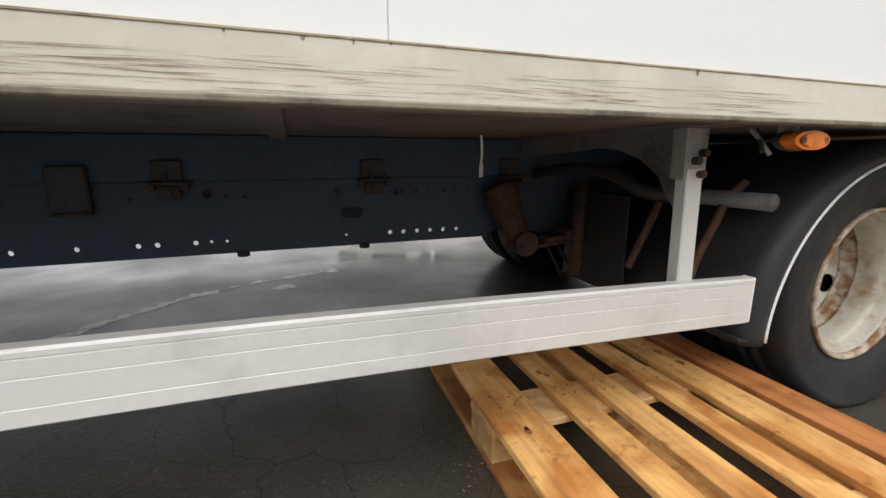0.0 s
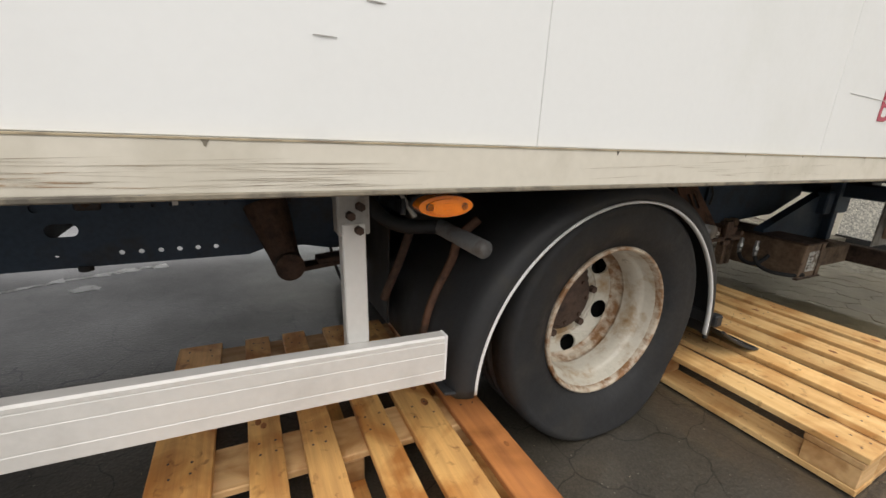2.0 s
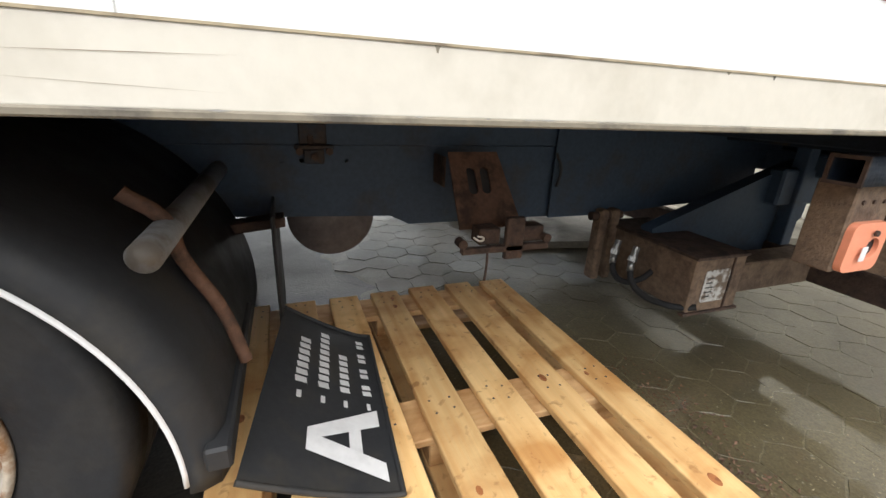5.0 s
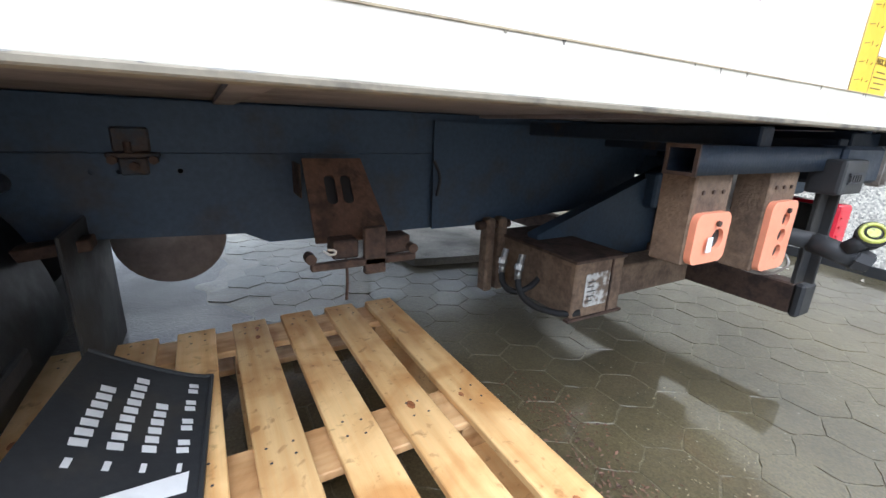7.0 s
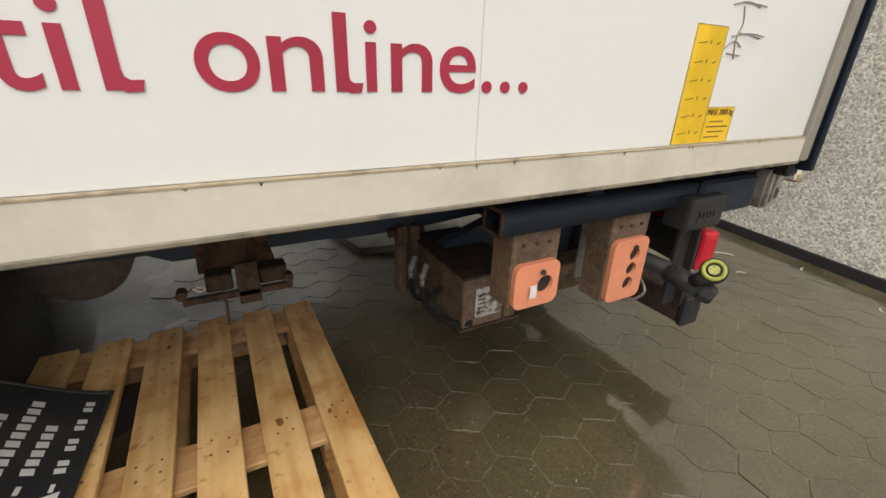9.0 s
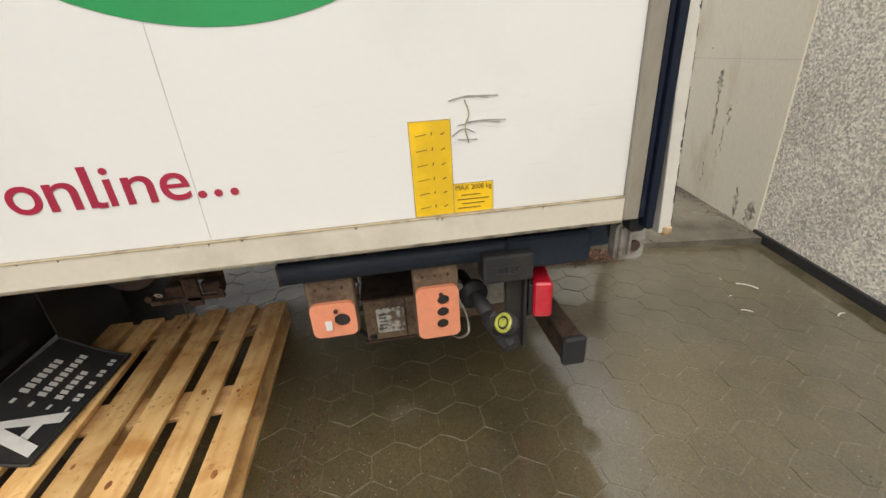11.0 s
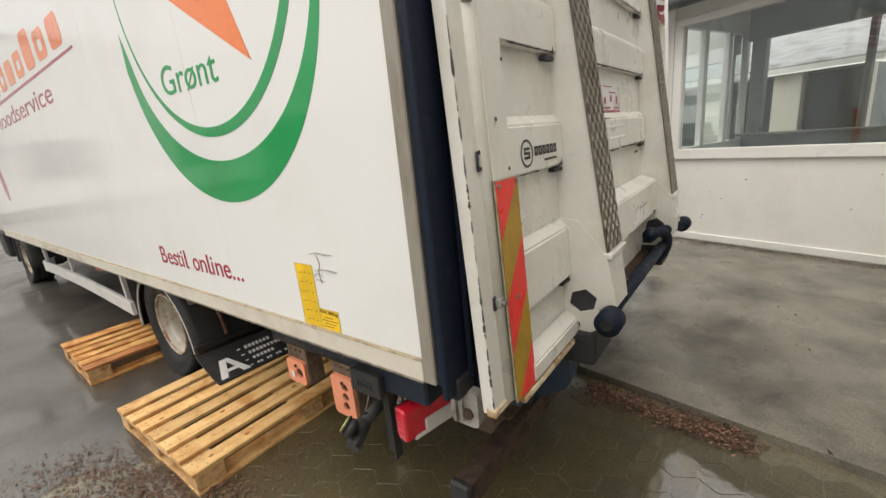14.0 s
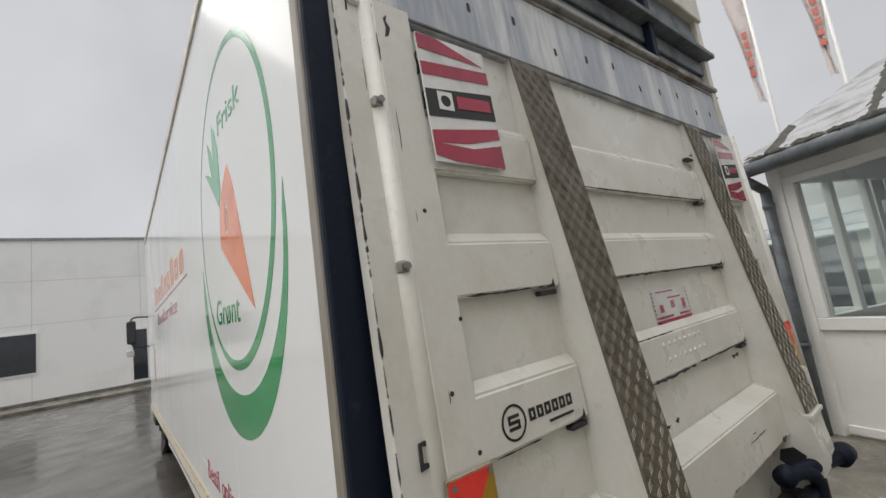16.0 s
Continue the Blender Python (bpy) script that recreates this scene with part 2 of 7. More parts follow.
# grey with the indoor dimness put into the colour
M["dim"] = material("dim_room_shade", (0.26, 0.29, 0.29), 0.7)
M["grit"] = material("grey_brown_bits", (0.17, 0.145, 0.105), 0.8)
M["paper"] = material("pale_scrap", (0.6, 0.56, 0.5), 0.7)
M["flag"] = material("white_flag_cloth", (0.66, 0.6, 0.58), 0.8)


def ground_material(name, base, dark, crack_scale, crack_width, wet, specks, rel, patch=1.1, edge=(0.4, 0.66), film_ior=2.6, film_rough=(0.22, 0.07), film_least=0.5, ripples=0.05):
    m = material(name, base, wet, spots=dark, spot_scale=patch, spot_range=edge, grain=0.2, grain_scale=150, bump=rel, bump_scale=90, rough_vary=0.12, world_at=True)
    n, l = m.node_tree.nodes, m.node_tree.links
    b = n["Principled BSDF"]
    spot = n.new("ShaderNodeNewGeometry").outputs["Position"]
    film, fr, fw = n.new("ShaderNodeTexNoise"), n.new("ShaderNodeMapRange"), n.new("ShaderNodeMapRange")
    film.inputs["Scale"].default_value, film.inputs["Detail"].default_value = 1.7, 5
    l.new(spot, film.inputs["Vector"])
    for node, lo, hi in ((fr, *film_rough), (fw, film_least, 1.0)):
        node.inputs["From Min"].default_value, node.inputs["From Max"].default_value = 0.38, 0.58
        node.inputs["To Min"].default_value, node.inputs["To Max"].default_value = lo, hi
        l.new(film.outputs["Fac"], node.inputs["Value"])
    b.inputs["Coat IOR"].default_value = film_ior
    l.new(fr.outputs[0], b.inputs["Coat Roughness"])
    sep = n.new("ShaderNodeSeparateXYZ")
    l.new(spot, sep.inputs[0])
    wetter = None
    for axis, lo, hi, at_lo, at_hi in (("Y", 0.5, 0.85, 0.66, 0.0), ("Y", 2.35, 2.75, 0.0, 1.0), ("X", 5.2, 6.2, 0.0, 1.0)):
        mr = n.new("ShaderNodeMapRange")
        mr.inputs["From Min"].default_value, mr.inputs["From Max"].default_value = lo, hi
        mr.inputs["To Min"].default_value, mr.inputs["To Max"].default_value = at_lo, at_hi
        l.new(sep.outputs[axis], mr.inputs["Value"])
        if wetter is None:
            wetter = mr.outputs[0]
        else:
            mx_ = n.new("ShaderNodeMath")
            mx_.operation = "MAXIMUM"
            l.new(wetter, mx_.inputs[0])
            l.new(mr.outputs[0], mx_.inputs[1])
            wetter = mx_.outputs[0]
    dry = n.new("ShaderNodeMapRange")
    dry.inputs["To Min"].default_value = 0.18
    l.new(wetter, dry.inputs["Value"])
    tot = n.new("ShaderNodeMath")
    tot.operation = "MULTIPLY"
    l.new(fw.outputs[0], tot.inputs[0])
    l.new(dry.outputs[0], tot.inputs[1])
    l.new(tot.outputs[0], b.inputs["Coat Weight"])
    ripple, rb = n.new("ShaderNodeTexNoise"), n.new("ShaderNodeBump")
    ripple.inputs["Scale"].default_value = 14
    rb.inputs["Strength"].default_value, rb.inputs["Distance"].default_value = ripples, 0.01
    l.new(spot, ripple.inputs["Vector"])
    l.new(ripple.outputs["Fac"], rb.inputs["Height"])
    l.new(rb.outputs[0], b.inputs["Coat Normal"])
    warp = n.new("ShaderNodeTexNoise")
    warp.inputs["Scale"].default_value = 6
    add = n.new("ShaderNodeMix")
    add.data_type = "VECTOR"
    add.inputs["Factor"].default_value = 0.12
    l.new(spot, warp.inputs["Vector"])
    l.new(spot, add.inputs["A"])
    l.new(warp.outputs["Color"], add.inputs["B"])
    old = b.inputs["Base Color"].links[0].from_socket
    if crack_scale:
        v = n.new("ShaderNodeTexVoronoi")
        v.feature = "DISTANCE_TO_EDGE"
        v.inputs["Scale"].default_value = crack_scale
        l.new(add.outputs["Result"], v.inputs["Vector"])
        lt = n.new("ShaderNodeMath")
        lt.operation = "LESS_THAN"
        lt.inputs[1].default_value = crack_width
        l.new(v.outputs["Distance"], lt.inputs[0])
        mx = n.new("ShaderNodeMix")
        mx.data_type = "RGBA"
        mx.inputs["B"].default_value = (base[0] * 0.35, base[1] * 0.35, base[2] * 0.35, 1)
        l.new(lt.outputs[0], mx.inputs["Factor"])
        l.new(old, mx.inputs["A"])
        old = mx.outputs["Result"]
    sp = n.new("ShaderNodeTexVoronoi")
    sp.inputs["Scale"].default_value = specks * 2.4
    l.new(spot, sp.inputs["Vector"])
    small = n.new("ShaderNodeMath")
    small.operation = "LESS_THAN"
    size, tone = n.new("ShaderNodeMapRange"), n.new("ShaderNodeRGBToBW")
    size.inputs["From Min"].default_value, size.inputs["From Max"].default_value = 0.52, 0.85
    size.inputs["To Min"].default_value, size.inputs["To Max"].default_value = 0.0, 0.13
    l.new(sp.outputs["Color"], tone.inputs[0])
    l.new(tone.outputs[0], size.inputs["Value"])
    l.new(sp.outputs["Distance"], small.inputs[0])
    l.new(size.outputs[0], small.inputs[1])
    stones, sg, sr, sm = n.new("ShaderNodeTexVoronoi"), n.new("ShaderNodeRGBToBW"), n.new("ShaderNodeMapRange"), n.new("ShaderNodeMix")
    stones.inputs["Scale"].default_value = 170
    sr.inputs["From Min"].default_value, sr.inputs["From Max"].default_value = 0.2, 0.8
    sr.inputs["To Min"].default_value, sr.inputs["To Max"].default_value = 0.5, 1.6
    sm.data_type, sm.blend_type = "RGBA", "MULTIPLY"
    sm.inputs["Factor"].default_value = 0.4
    l.new(spot, stones.inputs["Vector"])
    l.new(stones.outputs["Color"], sg.inputs[0])
    l.new(sg.outputs[0], sr.inputs["Value"])
    l.new(old, sm.inputs["A"])
    l.new(sr.outputs[0], sm.inputs["B"])
    old = sm.outputs["Result"]
    m2 = n.new("ShaderNodeMix")
    m2.data_type = "RGBA"
    m2.inputs["B"].default_value = (0.22, 0.21, 0.17, 1)
    l.new(small.outputs[0], m2.inputs["Factor"])
    l.new(old, m2.inputs["A"])
    l.new(m2.outputs["Result"], b.inputs["Base Color"])
    return m


M["asphalt"] = ground_material("wet_asphalt", (0.056, 0.049, 0.038), (0.033, 0.029, 0.023), 3.2, 0.006, 0.45, 21, 0.3, film_ior=2.3)
M["paver"] = ground_material("wet_paver", (0.098, 0.08, 0.04), (0.046, 0.037, 0.018), 0, 0, 0.42, 17, 0.2, film_ior=2.6, film_rough=(0.17, 0.05), film_least=0.7)
M["joint"] = ground_material("wet_silt", (0.15, 0.128, 0.077), (0.07, 0.059, 0.033), 0, 0, 0.42, 23, 0.25, film_ior=2.5, film_rough=(0.17, 0.05), film_least=0.6)
M["slab"] = ground_material("wet_slab_concrete", (0.19, 0.172, 0.136), (0.055, 0.048, 0.036), 0, 0, 0.55, 15, 0.3, 1.9, (0.42, 0.66), film_ior=1.5, film_rough=(0.4, 0.2))
M["straw"] = material("pale_straw", (0.22, 0.19, 0.12), 0.8)

peb = material("pebble_dash", (0.8, 0.78, 0.71), 0.75, spots=(0.7, 0.685, 0.62), spot_scale=2.2, grain=0.1, bump=0)
pn_, pl_ = peb.node_tree.nodes, peb.node_tree.links
ptc, pv, pb = pn_.new("ShaderNodeTexCoord"), pn_.new("ShaderNodeTexVoronoi"), pn_.new("ShaderNodeBump")
pv.inputs["Scale"].default_value = 88
pb.inputs["Strength"].default_value, pb.inputs["Distance"].default_value, pb.invert = 0.5, 0.008, True
pl_.new(ptc.outputs["Object"], pv.inputs["Vector"])
pl_.new(pv.outputs["Distance"], pb.inputs["Height"])
pl_.new(pb.outputs[0], pn_["Principled BSDF"].inputs["Normal"])
pmx, pold = pn_.new("ShaderNodeMix"), pn_["Principled BSDF"].inputs["Base Color"].links[0].from_socket
pmx.data_type, pmx.blend_type = "RGBA", "MULTIPLY"
pmx.inputs["Factor"].default_value = 0.85
pbw = pn_.new("ShaderNodeRGBToBW")
prr = pn_.new("ShaderNodeMapRange")
prr.inputs["To Min"].default_value, prr.inputs["To Max"].default_value = 0.3, 1.45
pl_.new(pv.outputs["Color"], pbw.inputs[0])
pl_.new(pbw.outputs[0], prr.inputs["Value"])
pl_.new(pold, pmx.inputs["A"])
pl_.new(prr.outputs[0], pmx.inputs["B"])
pl_.new(pmx.outputs["Result"], pn_["Principled BSDF"].inputs["Base Color"])
M["pebble"] = peb

glass = bpy.data.materials.new("window_glass")
glass.use_nodes = True
gb = glass.node_tree.nodes["Principled BSDF"]
gb.inputs["Base Color"].default_value = (0.93, 0.99, 0.98, 1)
gb.inputs["Transmission Weight"].default_value = 1.0
gb.inputs["Roughness"].default_value = 0.01
gb.inputs["IOR"].default_value = 1.8
M["glass"] = glass


# ---- mesh helpers ----
def placed(ob):
    m = ob.matrix_basis.copy()
    return placed(ob.parent) @ ob.matrix_parent_inverse @ m if ob.parent else m


def part(name, bm, mat, parent=None, label="", smooth=False):
    me = bpy.data.meshes.new(name)
    if isinstance(bm, bpy.types.Mesh):
        me = bm
    else:
        bm.to_mesh(me)
        bm.free()
    me.materials.clear()
    me.materials.append(M[mat] if isinstance(mat, str) else mat)
    if smooth:
        me.shade_smooth()
    ob = new(name, me)
    if parent is not None:
        ob.parent = parent
        ob.matrix_parent_inverse = placed(parent).inverted()
    if label:
        ob["label"] = label
    return ob


def thing(name, label, category, group="", kind="", at=(0, 0, 0)):
    ob = new(name)
    ob.empty_display_size = 0.1
    ob.location = at
    return tagged(ob, label, category, group, kind)


def block(x0, x1, y0, y1, z0, z1, bevel=0.0, m=None, seg=1):
    bm = bmesh.new()
    bmesh.ops.create_cube(bm, size=1)
    bmesh.ops.transform(bm, matrix=Matrix.Translation(((x0 + x1) / 2, (y0 + y1) / 2, (z0 + z1) / 2)) @ Matrix.Diagonal((x1 - x0, y1 - y0, z1 - z0, 1)), verts=bm.verts)
    if bevel:
        bmesh.ops.bevel(bm, geom=bm.edges[:], offset=bevel, segments=seg, affect="EDGES", profile=0.6)
    if m is not None:
        bmesh.ops.transform(bm, matrix=m, verts=bm.verts)
    return bm


def rod(a, b, r, sides=16, r2=None, bevel=0.0):
    a, b = Vector(a), Vector(b)
    bm = bmesh.new()
    bmesh.ops.create_cone(bm, cap_ends=True, segments=sides, radius1=r, radius2=r if r2 is None else r2, depth=(b - a).length)
    if bevel:
        bmesh.ops.bevel(bm, geom=[e for e in bm.edges if len(e.link_faces) == 2 and any(len(f.verts) > 4 for f in e.link_faces)], offset=bevel, segments=2, affect="EDGES")
    m = Matrix.Translation((a + b) / 2) @ (b - a).to_track_quat("Z", "Y").to_matrix().to_4x4()
    bmesh.ops.transform(bm, matrix=m, verts=bm.verts)
    return bm


def join(*bms):
    out = bms[0]
    for other in bms[1:]:
        me = bpy.data.meshes.new("tmp")
        other.to_mesh(me)
        other.free()
        out.from_mesh(me)
        bpy.data.meshes.remove(me)
    return out


def hose(points, r, name, mat, parent=None, label="", kind=""):
    """A round pipe or cable through some points."""
    cu = bpy.data.curves.new(name, "CURVE")
    cu.dimensions, cu.bevel_depth, cu.bevel_resolution, cu.use_fill_caps = "3D", r, 3, True
    sp = cu.splines.new("BEZIER")
    sp.bezier_points.add(len(points) - 1)
    for p, co in zip(sp.bezier_points, points):
        p.co, p.handle_left_type, p.handle_right_type = co, "AUTO", "AUTO"
    tmp = bpy.data.objects.new("tmp", cu)
    me = bpy.data.meshes.new_from_object(tmp)
    bpy.data.objects.remove(tmp)
    me.name = name
    return part(name, me, mat, parent, label, smooth=True)


def plate(outlines, thick, m):
    """A flat plate cut to the first outline, with the other outlines as holes."""
    cu = bpy.data.curves.new("plate", "CURVE")
    cu.dimensions, cu.fill_mode, cu.extrude = "2D", "BOTH", thick / 2
    for line in outlines:
        sp = cu.splines.new("POLY")
        sp.points.add(len(line) - 1)
        for p, (u, v) in zip(sp.points, line):
            p.co = (u, v, 0, 1)
        sp.use_cyclic_u = True
    tmp = bpy.data.objects.new("tmp", cu)
    me = bpy.data.meshes.new_from_object(tmp)
    bpy.data.objects.remove(tmp)
    me.transform(m)
    return me


def ellipse(cx, cy, a, b, n=40, start=0.0, end=360.0, turn=0.0):
    out = []
    full = abs(end - start) >= 360
    for i in range(n):
        t = radians(start + (end - start) * i / (n if full else n - 1))
        u, v = a * math.cos(t), b * math.sin(t)
        c, s = math.cos(radians(turn)), math.sin(radians(turn))
        out.append((cx + c * u - s * v, cy + s * u + c * v))
    return out


def rounded(x0, x1, y0, y1, r, n=5):
    out = []
    for cx, cy, a in ((x1 - r, y1 - r, 0), (x0 + r, y1 - r, 90), (x0 + r, y0 + r, 180), (x1 - r, y0 + r, 270)):
        out += ellipse(cx, cy, r, r, n, a, a + 90)
    return out


def lathe(profile, n=48, closed=False):
    """Turns (radius, y) pairs round the y axis."""
    bm = bmesh.new()
    rings = []
    for r, y in profile:
        rings.append([bm.verts.new((r * math.cos(2 * math.pi * i / n), y, r * math.sin(2 * math.pi * i / n))) for i in range(n)])
    pairs = list(zip(rings, rings[1:])) + ([(rings[-1], rings[0])] if closed else [])
    for p, q in pairs:
        for i in range(n):
            bm.faces.new((p[i], p[(i + 1) % n], q[(i + 1) % n], q[i]))
    bmesh.ops.recalc_face_normals(bm, faces=bm.faces)
    return bm


def lettering(name, text, size, width, m, mat, parent, label="", lean=0.0, bold=0.0):
    """Raised letters in the built-in font, set to a width, in the x-z plane of m."""
    cu = bpy.data.curves.new(name, "FONT")
    cu.body, cu.size, cu.extrude, cu.shear, cu.offset = text, size, 0.0008, lean, bold
    tmp = bpy.data.objects.new("tmp", cu)
    me = bpy.data.meshes.new_from_object(tmp)
    bpy.data.objects.remove(tmp)
    xs = [v.co.x for v in me.vertices]
    k = width / (max(xs) - min(xs))
    me.transform(Matrix.Diagonal((k, 1, 1, 1)) @ Matrix.Translation((-min(xs), 0, 0)))
    bm = bmesh.new()
    bm.from_mesh(me)
    bpy.data.meshes.remove(me)
    left, islands = set(bm.verts), []
    while left:
        todo, isle = [left.pop()], []
        while todo:
            v = todo.pop()
            isle.append(v)
            for e in v.link_edges:
                o = e.other_vert(v)
                if o in left:
                    left.discard(o)
                    todo.append(o)
        islands.append((min(v.co.x for v in isle), max(v.co.x for v in isle), isle))
    islands.sort(key=lambda t: t[0])
    groups = []
    for lo, hi, isle in islands:
        if groups and lo < groups[-1][1] - 0.3 * (hi - lo):
            groups[-1][1] = max(hi, groups[-1][1])
            groups[-1][2].extend(isle)
        else:
            groups.append([lo, hi, list(isle)])
    for lo, hi, isle in groups:
        ids = {v: i for i, v in enumerate(isle)}
        lm = bpy.data.meshes.new(name)
        lm.from_pydata([m @ v.co for v in isle], [], [[ids[v] for v in f.verts] for f in bm.faces if f.verts[0] in ids])
        part(name, lm, mat, parent, label)
    bm.free()


SIDE = pose(0, 0, 0, 90, 0, 0)          # drawing plane of the truck's near side: (x, z)


def on_side(y):
    return Matrix.Translation((0, y, 0)) @ SIDE


REAR = Matrix(((0, 0, 1, 0), (1, 0, 0, 0), (0, 1, 0, 0), (0, 0, 0, 1)))   # drawing plane of the rear: (y, z)


def on_rear(x):
    return Matrix.Translation((x, 0, 0)) @ REAR


# ---- setting: ground, slab, walls, far building ----
def sheet(x0, x1, y0, y1, z):
    bm = bmesh.new()
    bm.faces.new([bm.verts.new(p) for p in ((x0, y0, z), (x1, y0, z), (x1, y1, z), (x0, y1, z))])
    return bm


tagged(part("ground", sheet(-400, 400, -400, 400, 0.0), "asphalt"), "dark wet asphalt yard with fine cracks and puddles", "ground", kind="structure")

rl = random.Random(7)
pts = [(-0.75, 1.32), (-0.45, 1.46), (-0.17, 1.63), (0.08, 1.9), (0.36, 2.16), (0.63, 2.31), (0.92, 2.41), (1.2, 2.5)]
bm = bmesh.new()
M["chalk"] = material("pale_crack_filler", (0.8, 0.8, 0.77), 0.5, spots=(0.4, 0.39, 0.36), spot_scale=14, spot_range=(0.5, 0.64), grain=0.2)
edge = []
for (ax, ay), (bx, by) in zip(pts, pts[1:]):
    for k in range(9):
        t = k / 9
        c = Vector((ax + (bx - ax) * t + rl.gauss(0, 0.012), ay + (by - ay) * t + rl.gauss(0, 0.012), 0.0015))
        wv = Vector((-(by - ay), bx - ax, 0)).normalized() * rl.uniform(0.012, 0.046)
        edge.append((bm.verts.new(c - wv), bm.verts.new(c + wv)))
for (a, b), (c, d) in zip(edge, edge[1:]):
    bm.faces.new((a, b, d, c))
ring = [bm.verts.new((0.86 + rl.uniform(0.04, 0.1) * math.cos(k * 0.6), 2.16 + rl.uniform(0.03, 0.07) * math.sin(k * 0.6), 0.0015)) for k in range(10)]
bm.faces.new(ring)
bmesh.ops.recalc_face_normals(bm, faces=bm.faces)
tagged(part("crack_line", bm, "chalk"), "pale ragged crack filler line on the asphalt", "crack", kind="structure")

# near building: front wall with door leaf and window, side wall of pebble dash
FA, FB = Vector((5.294, 5.102, 0)), Vector((7.896, 4.181, 0))     # front wall, left end to inner corner
FU = (FB - FA).normalized()
F = Matrix(((FU.x, -FU.y, 0, FA.x), (FU.y, FU.x, 0, FA.y), (0, 0, 1, 0), (0, 0, 0, 1)))   # local: along, behind, up
FL = (FB - FA).length
SA = Vector((7.93, 4.17, 0))
SB = Vector((6.596, -2.5, 0))
SU = (SB - SA).normalized()
S = Matrix(((SU.x, -SU.y, 0, SA.x), (SU.y, SU.x, 0, SA.y), (0, 0, 1, 0), (0, 0, 0, 1)))   # local: towards the yard, outwards to the right, up
SLAB = 0.05
F2, RL = F @ Matrix.Translation((-0.27, 0.314, 0)), 3.25         # the vestibule and the court behind it


def wall_piece(name, m, x0, x1, y0, y1, z0, z1, mat, label, bevel=0.0, parent=None):
    ob = part(name, block(x0, x1, y0, y1, z0, z1, bevel, m), mat, parent)
    if parent is None:
        tagged(ob, label, "wall", kind="structure")
    elif label:
        ob["label"] = label
    return ob


# slab between truck rear and building
bm = bmesh.new()
outline = [(4.6, 1.72), (6.33, 1.40), (7.36, 1.22), (8.0, 4.4), (5.1, 5.6), (3.6, 6.2)]
low = [bm.verts.new((x, y, -0.1)) for x, y in outline]
top = [bm.verts.new((x, y, SLAB)) for x, y in outline]
bm.faces.new(top)
for i in range(len(outline)):
    j = (i + 1) % len(outline)
    bm.faces.new((low[i], low[j], top[j], top[i]))
bmesh.ops.recalc_face_normals(bm, faces=bm.faces)
tagged(part("pavement_slab", bm, "slab"), "wet stained concrete slab before the white door", "slab", kind="structure")

front = wall_piece("wall_front", F, -0.0, FL, 0.06, 0.3, 2.62, 2.95, "pvc", "white wall band over the window under the eaves")
wall_piece("wall_front_post", F, -0.12, 0.0, 0.0, 0.3, 0.0, 2.95, "pvc", "white corner post of the building")
panel = wall_piece("wall_front_panel", F, 0.0, FL - 0.02, 0.06, 0.2, SLAB, 1.06, "pvc", "white panel below the window, scuffed")
wall_piece("sill_rail", F, 0.02, FL - 0.08, 0.035, 0.06, SLAB + 0.02, SLAB + 0.1, "pvc", "", 0.004, panel)
rnd0 = random.Random(21)
win = thing("window_1", "wide window in a white frame reflecting the yard", "window", kind="structure")
for x0, x1, z0, z1 in ((0.0, FL - 0.02, 1.06, 1.18), (0.0, FL - 0.02, 2.56, 2.64), (0.0, 0.1, 1.18, 2.56), (FL - 0.09, FL - 0.02, 1.18, 2.56)):
    part("window_frame", block(x0, x1, 0.02, 0.12, z0, z1, 0.006, F), "pvc", win)
pane = part("pane", block(0.1, FL - 0.09, 0.065, 0.077, 1.18, 2.56, 0, F), "glass", win)
pane.visible_shadow = False
room = thing("room_behind_window", "dim glazed vestibule with grey window frames behind", "room", kind="structure")
VB = 1.75                                # depth of the vestibule
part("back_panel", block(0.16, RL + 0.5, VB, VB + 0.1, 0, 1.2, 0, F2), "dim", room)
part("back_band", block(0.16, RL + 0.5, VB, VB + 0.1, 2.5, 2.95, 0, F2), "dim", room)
# back posts darkened by colour for the shade inside the vestibule
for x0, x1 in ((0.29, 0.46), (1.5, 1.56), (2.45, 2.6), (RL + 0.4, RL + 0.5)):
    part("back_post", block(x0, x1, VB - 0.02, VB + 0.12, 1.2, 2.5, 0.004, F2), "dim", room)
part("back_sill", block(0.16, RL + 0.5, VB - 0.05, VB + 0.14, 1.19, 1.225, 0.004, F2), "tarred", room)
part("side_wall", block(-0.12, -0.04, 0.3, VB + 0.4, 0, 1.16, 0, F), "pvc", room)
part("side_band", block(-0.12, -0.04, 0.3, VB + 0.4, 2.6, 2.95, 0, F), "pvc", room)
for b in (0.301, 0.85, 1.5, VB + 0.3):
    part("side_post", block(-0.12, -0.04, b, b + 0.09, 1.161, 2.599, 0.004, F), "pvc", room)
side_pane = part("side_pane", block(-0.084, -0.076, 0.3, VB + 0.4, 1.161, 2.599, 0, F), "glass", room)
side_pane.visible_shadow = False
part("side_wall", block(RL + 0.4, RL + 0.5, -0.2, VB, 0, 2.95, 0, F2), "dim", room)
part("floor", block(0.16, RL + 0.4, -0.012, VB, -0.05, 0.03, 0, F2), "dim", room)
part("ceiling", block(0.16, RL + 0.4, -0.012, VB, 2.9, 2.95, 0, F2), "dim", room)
for i in range(12):
    z, x = rnd0.uniform(0.2, 1.0), rnd0.uniform(0.3, 2.9)
    part("scuff", plate([ellipse(x, z, rnd0.uniform(0.004, 0.012), rnd0.uniform(0.003, 0.006), 8)], 0.001, F @ Matrix.Translation((0, 0.0595, 0)) @ SIDE), "chip", panel)

